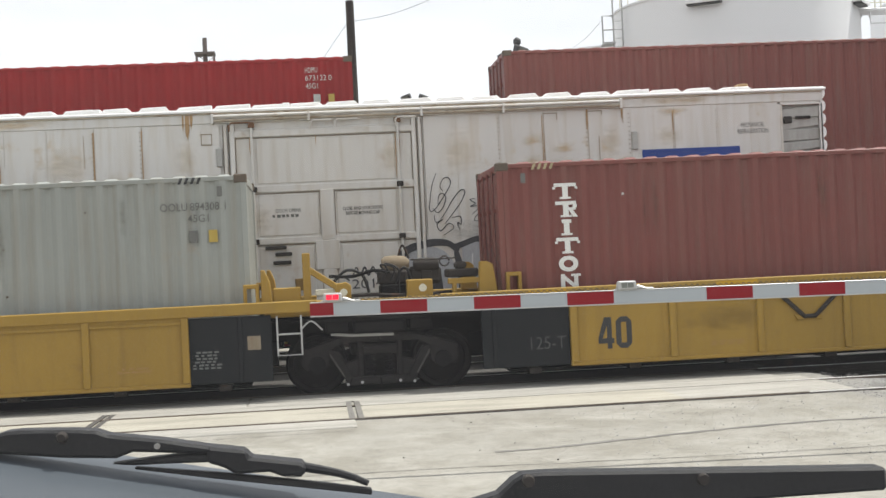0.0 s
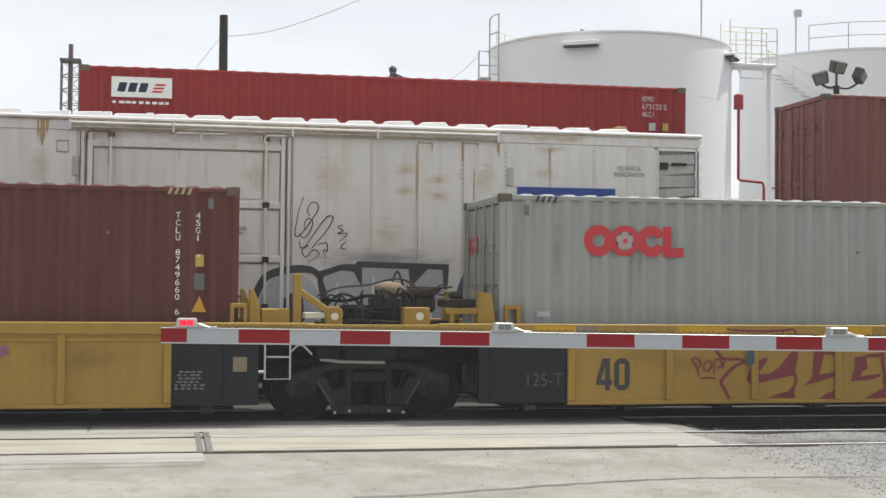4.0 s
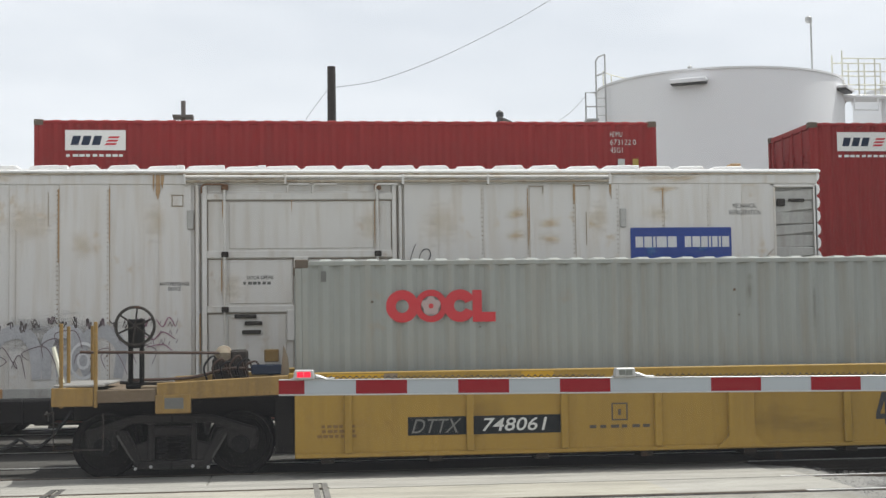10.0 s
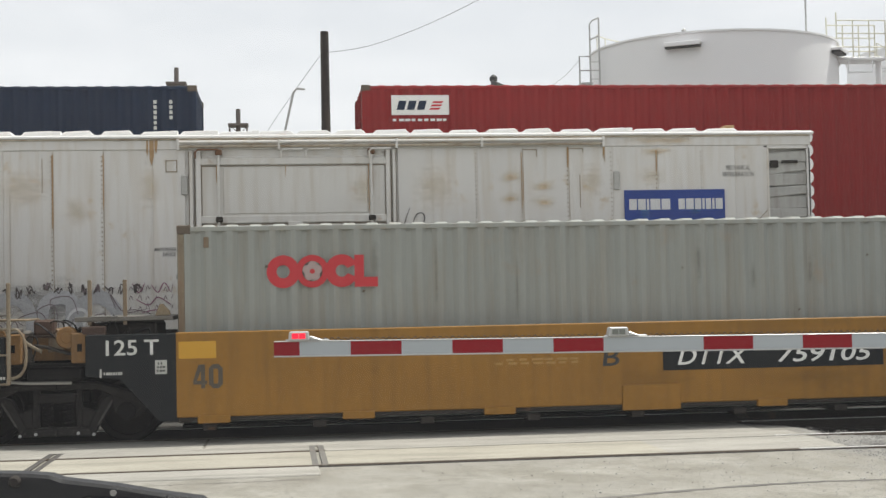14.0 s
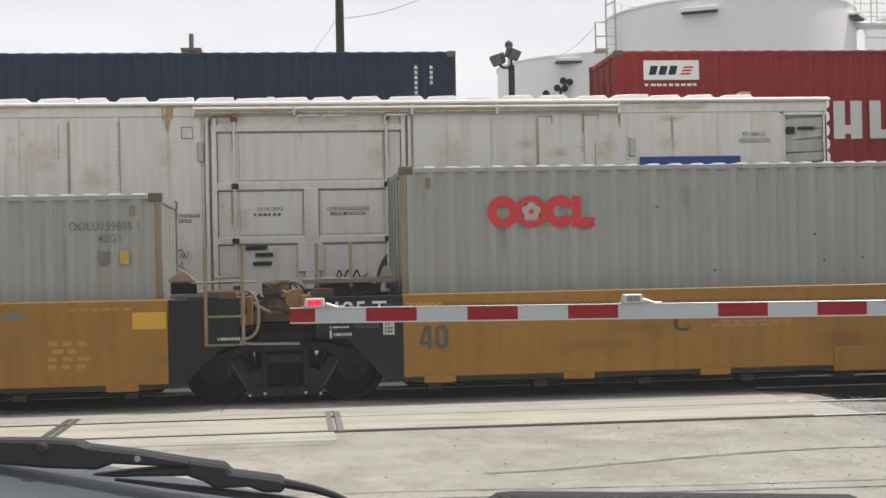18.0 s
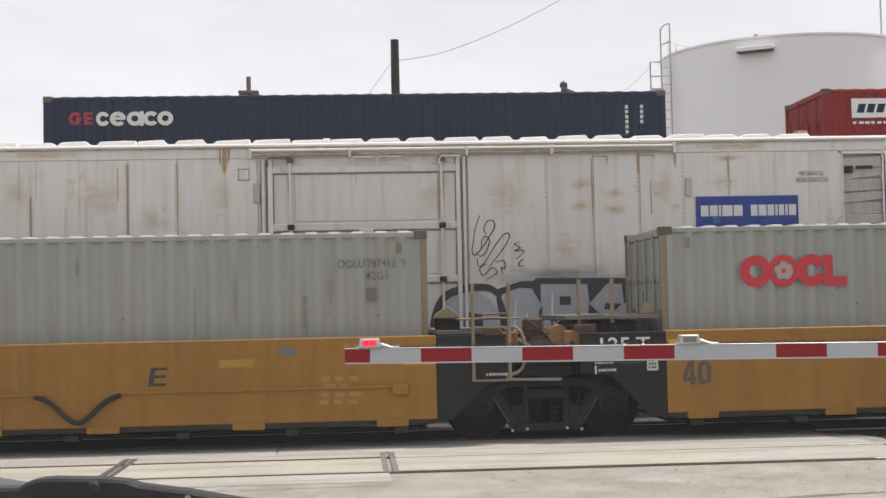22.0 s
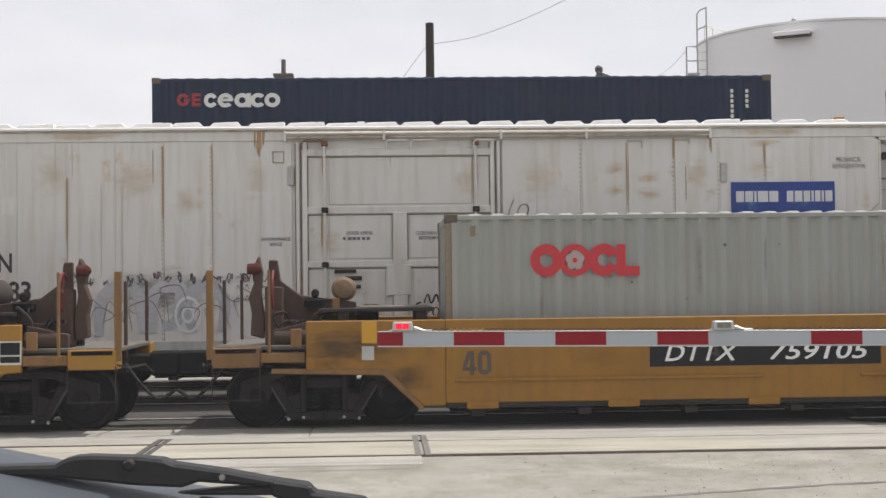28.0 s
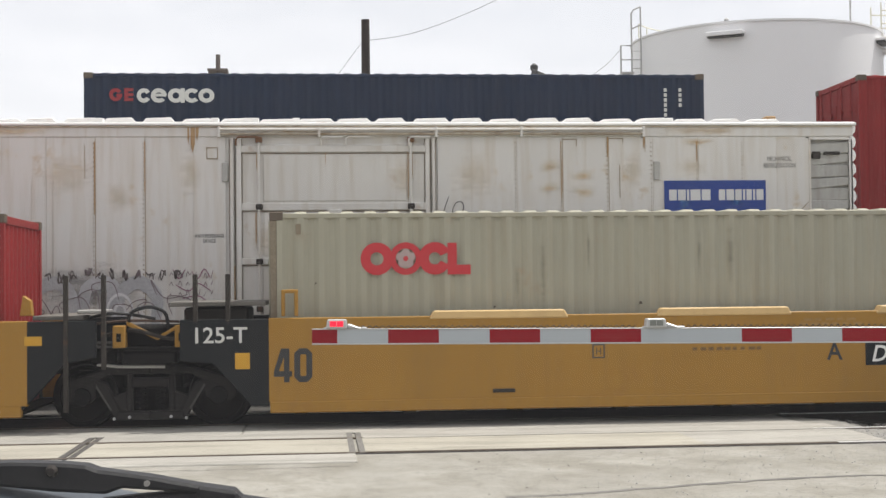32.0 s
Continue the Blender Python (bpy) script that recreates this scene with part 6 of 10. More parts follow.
    if style == "Y":
        hub = (X(2.09), -1.12, 1.99)
        wheel = part("brake_wheel", Geo().tube([(hub[0] + 0.25 * math.cos(a), hub[1], hub[2] + 0.25 * math.sin(a)) for a in [k * math.pi / 12 for k in range(25)]], 0.02, 6), M_DARK, root, "round black hand brake wheel")
        for a in (0.4, 1.45, 2.5):
            part("spoke", Geo().tube([(hub[0] - 0.25 * math.cos(a), hub[1], hub[2] - 0.25 * math.sin(a)), (hub[0] + 0.25 * math.cos(a), hub[1], hub[2] + 0.25 * math.sin(a))], 0.013, 5), M_DARK, wheel)
        part("brake_stand", Geo().box(X(2.09) - 0.10, X(2.09) + 0.10, -1.06, -0.86, 1.70, 2.08).box(X(2.09) - 0.10, X(2.09) - 0.045, -1.04, -0.9, 1.165, 1.71).box(X(2.09) + 0.045, X(2.09) + 0.10, -1.04, -0.9, 1.165, 1.71).box(X(2.09) - 0.13, X(2.09) + 0.13, -1.05, -0.88, 1.165, 1.24), M_UNDER, root, "black hand brake stand", bevel=0.015)
        part("brake_rod", Geo().tube([(X(2.8), -1.1, 1.66), (X(1.9), -1.1, 1.64), (X(1.0), -1.05, 1.62)], 0.02, 6), M_RUSTY, root)
        part("cylinder_cap", Geo().lathe([(0.03, 0.0), (0.12, 0.02), (0.13, 0.12), (0.07, 0.2), (0.01, 0.22)], 14, "z", (X(0.95), -0.9, 1.50)), M_RUSTPOST, root, smooth=True)
        part("brake_chain", Geo().tube([(X(2.3), -1.0, 1.25), (X(1.9), -1.0, 1.23), (X(0.9), -0.9, 1.22)], 0.022, 6), M_DARK, root)
        part("valve", Geo().box(X(0.75) - 0.12, X(0.75) + 0.12, -1.0, -0.7, 1.28, 1.66), M_DARK, root, "black brake valve", bevel=0.03)
        part("tool_box", Geo().box(X(0.38) - 0.2, X(0.38) + 0.2, -1.3, -1.0, 1.33, 1.46), M_NAVY, root, "dark blue tool box", bevel=0.015)
        part("guide_blade", Geo().prism([(X(0.20), 1.30), (X(0.08), 1.30), (X(0.10), 1.55), (X(0.16), 1.72)][::-1], -1.30, -1.22), M_RUSTPOST, root, "rusty corner guide", bevel=0.008)
        part("leaning_bar", Geo().tube([(X(3.05), -0.9, 1.25), (X(3.2), -0.7, 1.72)], 0.03, 6), M_RAILY, root, "pale leaning bar")
        part("deck_board", Geo().box(min(X(1.2), X(2.0)), max(X(1.2), X(2.0)), -1.3, -1.05, 1.17, 1.21), M_TANDUST, root, "dusty deck board", bevel=0.008)
        for k in range(6):
            d_ = 0.45 + 0.11 * k
            part("hose", hose([(X(d_), -1.0, 1.34), (X(d_ + 0.07), -1.1, 1.50 + 0.04 * (k % 3)), (X(d_ + 0.2), -1.12, 1.44), (X(d_ + 0.16), -1.05, 1.25)], 0.014), M_RUBBER if k % 2 else M_RUSTY, root, "black rubber brake hose", smooth=True)
        part("brake_pipe", hose([(X(0.3), -1.0, 1.32), (X(0.8), -1.08, 1.42), (X(1.4), -1.0, 1.30), (X(2.2), -1.0, 1.28)], 0.022), M_RUSTY, root)
    else:
        part("brake_wheel", Geo().tube([(X(2.3) + 0.0, -1.05 + 0.25 * math.cos(a), 1.86 + 0.25 * math.sin(a)) for a in [k * math.pi / 10 for k in range(21)]], 0.018, 6).tube([(X(2.3), -1.05 - 0.25, 1.86), (X(2.3), -0.8, 1.86)], 0.012, 5).tube([(X(2.3), -1.05, 1.6), (X(2.3), -1.05, 2.1)], 0.012, 5), M_DARKRED, root, "round hand brake wheel")
        part("brake_stand", Geo().box(X(2.3) - 0.12, X(2.3) + 0.12, -1.04, -0.8, 1.12, 1.90), M_RUSTY, root, "rusty brake stand", bevel=0.02)
    part("coupler", Geo().box(min(X(2.9), X(3.62)), max(X(2.9), X(3.62)), -0.13, 0.13, 0.72, 0.98).box(min(X(3.3), X(3.70)), max(X(3.3), X(3.70)), -0.22, 0.2, 0.68, 1.02), M_TRUCK, root, "dark cast steel coupler", bevel=0.03)
    part("uncoupling_lever", Geo().tube([(X(3.08), SIDE + 0.05, 0.9), (X(3.2), SIDE + 0.1, 0.86), (X(3.3), -0.6, 0.86), (X(3.35), -0.2, 0.72)], 0.014, 6), M_DARK, root)
    part("hose", hose([(X(3.0), -0.4, 0.86), (X(3.2), -0.45, 0.6), (X(3.45), -0.45, 0.38), (X(3.68), -0.42, 0.5)], 0.025), M_RUBBER, root, "black rubber brake hose")
    for d in (2.45,):
        part("step", Geo().tube([(X(d), SIDE - 0.01, 0.88), (X(d), SIDE - 0.01, 0.42), (X(d + 0.62), SIDE - 0.01, 0.42), (X(d + 0.62), SIDE - 0.01, 0.88)], 0.010, 6), M_DARK, root, "thin steel step stirrup")


def well_car(u_left, style, mat, label, left, right, gap=3.55, inset=0.90):
    root = thing("well_car", label, "railway wagon", "well cars of the nearer train")
    root.location = (u_left + LEN / 2, TRACK1, 0)
    TRAIN.append((root, u_left + LEN / 2, TRACK1, 0.0))
    well_floor(root)
    if style == "Y":
        xa = A + inset if left == "joint" else A - 0.02
        xb = B - 0.86 if right == "joint" else B + 0.02
        side_sheet(root, mat, [(xa, 0.28), (xb, 0.28), (xb, 1.2), (xa, 1.2)])
        for s in (-1, 1):
            y0, y1 = (SIDE - 0.035, SIDE + 0.12) if s < 0 else (-SIDE - 0.12, -SIDE + 0.035)
            part("top_chord", Geo().box(A - (0.9 if left == "joint" else 0.1), B + (0.9 if right == "joint" else 0.1), y0, y1, 1.19, 1.35), mat, root, bevel=0.012)
            part("bottom_chord", Geo().box(xa, xb, y0 + 0.005 if s < 0 else y0, y1 if s < 0 else y1 - 0.005, 0.245, 0.30), mat, root, bevel=0.01)
            for x in ([xa + 0.05, xb - 0.05] if left == "joint" else [xb - 0.05]) + ([A + 2.36 + 1.265 * k for k in range(7)] if left == "joint" else [A + d for d in (0.67, 2.27, 3.53, 4.80, 7.43, 8.69, 9.92)]):
                part("rib", Geo().box(x - 0.05, x + 0.05, SIDE - 0.05 if s < 0 else -SIDE, SIDE if s < 0 else -SIDE + 0.05, 0.3, 1.19), mat, root, bevel=0.01)
    else:
        ml = 0.02
        side_sheet(root, mat, [(A - ml, 0.34), (B + 0.08, 0.34), (B + 0.08, 1.44), (A - ml, 1.44)])
        if style == "O":
            for k in range(7):
                x = A + 0.25 + k * 1.87
                w = 0.42 if k != 3 else 0.8
                zt = 0.36 if k != 3 else 0.60
                part("side_lug", Geo().box(x, x + w, SIDE - 0.025, SIDE + 0.06, 0.26, zt), mat, root, bevel=0.01)
            part("bottom_chord", Geo().box(A, B, SIDE + 0.03, SIDE + 0.12, 0.285, 0.345), M_DARK, root, bevel=0.008)
        else:
            part("bottom_chord", Geo().box(A, B, SIDE - 0.012, SIDE + 0.12, 0.20, 0.35), mat, root, bevel=0.012)
        part("bottom_chord", Geo().box(A, B, -SIDE - 0.12, -SIDE + 0.01, 0.25, 0.35), mat, root, bevel=0.01)
    if left == "joint":
        end_black(root, -1, style)
        joint_gear(root, gap, style, mat)
    else:
        end_gear(root, -1, mat, style)
    if right == "joint":
        end_black(root, 1, style)
    else:
        end_gear(root, 1, mat, style)
    return root


YL = "yellow ribbed steel well wagon, dusty, with black end panels"
OL = "orange smooth-sided steel well wagon, grimy, with black end panels"
W0 = well_car(2.60, "Y", M_YELLOW, YL, "joint", "joint", 3.506)
truck(W0, B + 1.75)
W1 = well_car(-13.096, "Y", M_YELLOW, YL, "joint", "joint", 3.56)
W2 = well_car(-28.85, "Y", M_YELLOW, YL, "joint", "joint", 3.49, 0.95)
W3 = well_car(-44.53, "Y", M_YELLOW, "yellow ribbed end wagon of the articulated set, with number panel", "end", "joint")
W4 = well_car(-64.09, "O", M_ORANGE, "orange smooth-sided end wagon with number panel, grimy", "joint", "end", 3.16)
W5 = well_car(-79.44, "O", M_ORANGE, OL, "joint", "joint", 3.15)
W6 = well_car(-94.78, "O", M_ORANGE, OL, "joint", "joint", 3.16)
W7 = well_car(-110.13, "O", M_ORANGE, OL, "joint", "joint", 3.23)
for x in (-1.95, -1.40):
    part("hose", hose([(A + x, -1.2, 1.40), (A + x + 0.03, -1.35, 1.56), (A + x + 0.16, -1.42, 1.58), (A + x + 0.17, -1.44, 1.15), (A + x + 0.10, -1.42, 0.95), (A + x - 0.05, -1.38, 0.92)], 0.02), M_RUSTPOST, W7, "bent tan brake pipe", smooth=True)
W8 = well_car(-125.55, "O", M_ORANGE, "orange smooth-sided end wagon with rusty brake platform", "end", "joint")
W9 = well_car(-145.13, "M", M_AMBER, "amber smooth-sided steel well wagon with number panel, clean", "joint", "end", 3.17)
W10 = well_car(-160.49, "M", M_AMBER, "amber smooth-sided steel well wagon", "joint", "joint", 3.2)

for w in (W0, W1, W2):
    tall_digits(w, A + {W0: 1.29, W1: 1.31, W2: 1.34}[w], {W0: 0.46, W1: 0.44, W2: 0.41}[w])
    small_marks(w, [("bars", B - 0.82, 0.47, B - 0.42, 0.73, M_PALETXT, 6, 5), ("bars", A + 2.9, 0.42, A + 3.4, 0.5, M_FADED, 2, 4), ("bars", B - 1.84, 0.47, B - 1.36, 0.56, M_FADED, 2, 5),
                    ("patch", B - 0.07, 0.71, B + 0.11, 0.90, M_RUSTPOST, "faded square plate"), *([("word", A + 0.33, 0.50, A + 0.83, 0.68, "125-T", M_DIMTXT)] if w is not W2 else [])])
    stripe_logo(w, A + 6.35, 0.45, A + 7.28, 0.74, SIDE - 0.005, M_BLACKP, False)
    if w is W1:
        continue
    part("sag_chain", Geo().tube([(A + 3.90, SIDE - 0.02, 1.12), (A + 4.18, SIDE - 0.03, 0.85), (A + 4.26, SIDE - 0.04, 0.77), (A + 4.42, SIDE - 0.04, 0.77), (A + 4.50, SIDE - 0.03, 0.84), (A + 4.80, SIDE - 0.02, 1.12)], 0.032, 8), M_DARK, w, "dark sagging brake rod")
    part("rod_guard", Geo().prism([(A + 4.16, 0.72), (A + 4.52, 0.72), (A + 4.56, 0.80), (A + 4.12, 0.80)], SIDE - 0.03, SIDE), M_YELLOW, w, bevel=0.008)
tall_digits(W3, A + 7.84, 0.52)
small_marks(W3, [("patch", A + 1.45, 0.51, A + 3.50, 0.75, M_BLACK, "black number panel"), ("word", A + 1.50, 0.54, A + 2.16, 0.72, "DTTX", M_GREYTXT, 0.3), ("word", A + 2.42, 0.545, A + 3.30, 0.72, "748061", M_WORNW, 0.25, 0.008),
                 ("bars", A + 0.27, 0.49, A + 0.80, 0.68, M_SOFTTXT, 3, 7), ("bars", A + 3.87, 0.54, A + 4.74, 0.61, M_DKTXT, 1, 6), ("bars", A + 9.26, 0.56, A + 9.48, 0.71, M_DKTXT, 2, 2), ("patch", A + 9.22, 0.92, A + 9.44, 0.96, M_PALETXT, "small pale strip"), ("bars", A + 10.38, 0.56, A + 10.88, 0.63, M_FADED, 1, 6), ("bars", A + 11.40, 0.40, A + 11.80, 0.61, M_PALETXT, 5, 5)])
part("rib_panel", Geo().poly([(A + 2.31, 0.51), (A + 2.41, 0.51), (A + 2.41, 0.75), (A + 2.31, 0.75)], SIDE - 0.053), M_BLACK, W3, "black number panel")
g = Geo()
for x0, x1, z0, z1 in ((4.17, 4.39, 0.865, 0.885), (4.17, 4.39, 0.65, 0.67), (4.17, 4.19, 0.67, 0.865), (4.37, 4.39, 0.67, 0.865), (4.26, 4.30, 0.72, 0.80)):
    g.poly([(A + x0, z0), (A + x1, z0), (A + x1, z1), (A + x0, z1)], SIDE - 0.004)
part("painted_square", g, M_DKTXT, W3, "small outlined square")
for w, spots in ((W1, ((0.41, 1.01, True), (1.01, 1.30, False), (2.47, 3.19, True), (4.95, 5.40, True), (6.90, 7.35, True))), (W2, ((0.10, 1.17, True), (1.17, 1.53, False), (4.2, 4.65, True), (7.2, 7.65, True))), (W3, ((0.40, 1.14, True), (1.14, 1.32, False), (2.96, 3.39, True), (8.3, 8.9, True))), (W0, ((0.30, 0.90, True), (3.0, 3.6, True)))):
    for x0, x1, bright in spots:
        part("painted_patch", Geo().poly([(A + x0, 1.215), (A + x1, 1.215), (A + x1, 1.325), (A + x0, 1.325)], SIDE - 0.037), M_CHORDY if bright else M_CHORDG, w, "fresh yellow patch" if bright else "grey overpainted patch")
for w in (W0, W1, W2, W3):
    for s_ in (-1, 1):
        y0 = SIDE - 0.028 if s_ < 0 else -SIDE
        part("inner_flange", Geo().box(A + 0.95, B - 0.95, y0, y0 + 0.028, 1.10, 1.135), M_YELLOW, w, bevel=0.006)
part("side_lug", Geo().prism([(A + 5.6, 0.26), (A + 6.3, 0.26), (A + 6.12, 0.42), (A + 6.12, 1.19), (A + 5.76, 1.19), (A + 5.76, 0.42)], SIDE - 0.07, SIDE), M_YELLOW, W3, bevel=0.01)

for w, letter in ((W4, "B"), (W5, "C"), (W6, "D"), (W7, "E"), (W8, "A")):
    nx, nz = (0.44, 0.87) if letter == "E" else (0.0, 0.71)
    tall_digits(w, A + 0.20 + nx, nz, M_DKTXT, 0.31, 0.38)
    lx = {"B": 5.60, "C": 3.62, "D": 3.62, "E": 8.52, "A": 3.4}[letter]
    word(letter, A + lx, 0.86, A + lx + 0.26, 1.10, SIDE - 0.006, M_BLACKP, w, slant=0.15, bold=0.01)
    small_marks(w, [("bars", A + 4.15, 0.90, A + 5.35, 1.0, M_FADED if letter != "E" else M_GREYTXT, 2, 7), ("bars", B - 1.45, 0.55, B - 0.9, 0.95, M_FADED, 4, 3), ("patch", B - 0.37, 1.06, B + 0.06, 1.28, M_BRTYEL, "bright yellow patch"),
                    ("patch", A + 0.02, 1.1, A + 0.5, 1.32, M_BRTYEL, "bright yellow patch"), ("patch", B - 2.75, 1.08, B - 2.3, 1.18, M_DULLYEL, "dull yellow stripe"), ("patch", B - 2.0, 1.22, B - 1.75, 1.32, M_GREYTXT, "small grey plate"), ("bars", B - 1.15, 1.3, B - 0.35, 1.36, M_FADED, 1, 6)])
    if letter != "A":
        word("125 T", A - 0.90, 1.16, A - 0.23, 1.36, SIDE - 0.002, M_WORNW, w, bold=0.012)
        bars(A - 0.93, 0.90, A - 0.69, 0.96, SIDE - 0.002, M_GREYW, w, 1, 8)
        part("pointer_mark", Geo().poly([(A - 0.98, 0.88), (A - 0.955, 0.88), (A - 0.955, 0.99), (A - 0.98, 0.99)], SIDE - 0.002), M_GREYW, w, "small white pointer")
        if letter != "B":
            bars(A - 0.66, 1.0, A - 0.32, 1.08, SIDE - 0.002, M_DIMTXT, w, 2, 9)
            bars(A - 0.98, 1.005, A - 0.72, 1.045, SIDE - 0.002, M_GREYW, w, 1, 7)
        bars(A - 2.43, 0.88, A - 2.14, 0.94, SIDE - 0.034, M_GREYW, w, 1, 8)
        part("placard", Geo().poly([(A - 0.28, 0.91), (A - 0.13, 0.91), (A - 0.13, 1.09), (A - 0.28, 1.09)], SIDE - 0.002), M_GREYW, w, "small off-white placard")
        bars(A - 0.26, 0.93, A - 0.15, 1.07, SIDE - 0.004, M_DIMTXT, w, 3, 3)
for w, x0 in ((W5, A + 6.80), (W6, A + 6.74), (W7, A + 3.05)):
    part("logo_panel", Geo().poly([(x0, 0.83), (x0 + 2.6, 0.83), (x0 + 2.6, 1.43), (x0, 1.43)], SIDE - 0.005), M_BLACK, w, "dark rectangular logo panel")
    stripe_logo(w, x0 + 0.16, 0.92, x0 + 2.4, 1.35, SIDE - 0.009, M_WHITEP)
for w, x0 in ((W4, A + 6.43), (W8, A + 2.68)):
    part("number_panel", Geo().poly([(x0, 0.78), (x0 + 3.1, 0.78), (x0 + 3.1, 1.14), (x0, 1.14)], SIDE - 0.005), M_BLACK, w, "dark number panel")
    word("DTTX", x0 + 0.2, 0.85, x0 + 1.2, 1.07, SIDE - 0.009, M_WHITEP, w, slant=0.3, bold=0.012)
    word("759105", x0 + 1.58, 0.85, x0 + 2.95, 1.07, SIDE - 0.009, M_WHITEP, w, slant=0.3, bold=0.012)
for w in (W7, W8):
    # folded side stiffener and V-shaped rod
    sz = 0.76 if w is W7 else 0.62
    part("side_stiffener", Geo().box(A + (2.5 if w is W7 else 0.1), A + (5.3 if w is W7 else 4.2), SIDE - 0.03, SIDE, sz, sz + 0.04), M_ORANGE, w, bevel=0.008)
    part("side_stiffener", Geo().box(A + 5.5, A + 7.2, SIDE - 0.03, SIDE, sz, sz + 0.04), M_ORANGE, w, bevel=0.008)
part("side_stiffener", Geo().box(A + 8.1, A + 11.85, SIDE - 0.03, SIDE, 0.76, 0.80), M_ORANGE, W7, bevel=0.008)
part("side_lug", Geo().box(A + 0.47, A + 0.68, SIDE - 0.05, SIDE, 0.70, 0.86), M_ORANGE, W7, bevel=0.012)
part("side_lug", Geo().box(A + 11.68, A + 11.89, SIDE - 0.06, SIDE, 0.67, 0.81), M_ORANGE, W7, bevel=0.012)
part("sag_chain", hose([(A + 7.08, SIDE - 0.03, 0.76), (A + 7.28, SIDE - 0.04, 0.67), (A + 7.62, SIDE - 0.04, 0.41), (A + 7.97, SIDE - 0.04, 0.67), (A + 8.17, SIDE - 0.03, 0.76)], 0.035), M_DARK, W7, "dark V-shaped brake rod")
for w, bx, bz in ((W4, 0.0, 0.0), (W9, 0.69, -0.17)):
    part("placard", Geo().poly([(B + bx + 0.68, bz + 1.09), (B + bx + 1.17, bz + 1.09), (B + bx + 1.17, bz + 1.40), (B + bx + 0.68, bz + 1.40)], SIDE - 0.003), M_WORNW, w, "white-framed dark tag board")
    for x0, x1, z0, z1 in ((0.70, 0.88, 1.12, 1.38), (0.90, 1.15, 1.22, 1.38), (0.90, 1.15, 1.12, 1.20)):
        part("tag_field", Geo().poly([(B + bx + x0, bz + z0), (B + bx + x1, bz + z0), (B + bx + x1, bz + z1), (B + bx + x0, bz + z1)], SIDE - 0.006), M_BLACK, w)
part("placard", Geo().poly([(B - 0.03, 0.54), (B + 0.12, 0.54), (B + 0.12, 0.73), (B - 0.03, 0.73)], SIDE - 0.003), M_GREYW, W4, "small off-white placard")
bars(B - 0.01, 0.57, B + 0.10, 0.70, SIDE - 0.005, M_DIMTXT, W4, 3, 3)
for w in (W9, W10):
    tall_digits(w, A + 0.05, 0.60, M_BLACKP, 0.44, 0.50)
    word("125-T", A - 0.96, 1.12, A - 0.29, 1.33, SIDE - 0.002, M_WORNW, w, bold=0.012)
    part("painted_patch", Geo().poly([(A - 0.45, 0.78), (A - 0.26, 0.78), (A - 0.26, 0.99), (A - 0.45, 0.99)], SIDE - 0.002), M_BRTYEL, w, "small yellow patch")
    for x in (2.09, 5.14, 8.17):
        part("top_lip", Geo().prism([(A + x, 1.40), (A + x + 1.86, 1.40), (A + x + 1.80, 1.51), (A + x + 0.06, 1.51)], SIDE - 0.02, SIDE + 0.14), M_LIP, w, "raised pale amber side lip", bevel=0.015)
    part("drain_handle", Geo().box(A + 2.92, A + 3.22, SIDE - 0.02, SIDE, 0.42, 0.47), M_DARK, w, bevel=0.006)
part("number_panel", Geo().poly([(A + 8.01, 0.70), (A + 10.25, 0.70), (A + 10.25, 1.02), (A + 8.01, 1.02)], SIDE - 0.005), M_BLACK, W9, "black number panel")
word("DTTX", A + 8.10, 0.75, A + 8.93, 0.97, SIDE - 0.009, M_WHITEP, W9, slant=0.25, bold=0.015)
word("742758", A + 9.09, 0.75, A + 10.18, 0.97, SIDE - 0.009, M_WHITEP, W9, slant=0.25, bold=0.015)
part("painted_patch", Geo().poly([(A - 1.12, 1.14), (A - 0.92, 1.14), (A - 0.92, 1.43), (A - 1.12, 1.43)], SIDE - 0.0035), M_BRTYEL, W8, "bright yellow patch")
part("placard", Geo().poly([(A - 1.12, 0.92), (A - 0.96, 0.92), (A - 0.96, 1.10), (A - 1.12, 1.10)], SIDE - 0.0035), M_GREYW, W8, "small off-white placard")
g = Geo()
for x0, x1, z0, z1 in ((4.26, 4.43, 1.02, 1.04), (4.26, 4.43, 0.85, 0.87), (4.26, 4.28, 0.87, 1.02), (4.41, 4.43, 0.87, 1.02)):
    g.poly([(A + x0, z0), (A + x1, z0), (A + x1, z1), (A + x0, z1)], SIDE - 0.004)
part("painted_square", g, M_DKTXT, W9, "small outlined square")
word("H", A + 4.31, 0.90, A + 4.38, 0.99, SIDE - 0.005, M_DKTXT, W9)
for x0, x1, z0, z1 in ((11.66, 11.69, 0.47, 0.90), (12.33, 12.37, 0.38, 0.96), (11.69, 12.33, 0.475, 0.49)):
    part("weld_stain", Geo().poly([(A + x0, z0), (A + x1, z0), (A + x1, z1), (A + x0, z1)], SIDE - 0.0032), M_RUSTED, W9, "rusty weld line")
word("A", A + 7.47, 0.78, A + 7.69, 1.02, SIDE - 0.006, M_BLACKP, W9, bold=0.015)
small_marks(W9, [("bars", A + 5.62, 0.92, A + 6.61, 0.99, M_SOFTTXT, 1, 9), ("bars", A + 11.0, 0.76, A + 11.42, 1.0, M_SOFTTXT, 4, 6), ("bars", A + 4.05, 1.12, A + 4.6, 1.22, M_FADED, 2, 4), ("bars", A + 7.1, 1.24, A + 8.0, 1.36, M_FADED, 2, 6)])

rnd = random.Random(77)
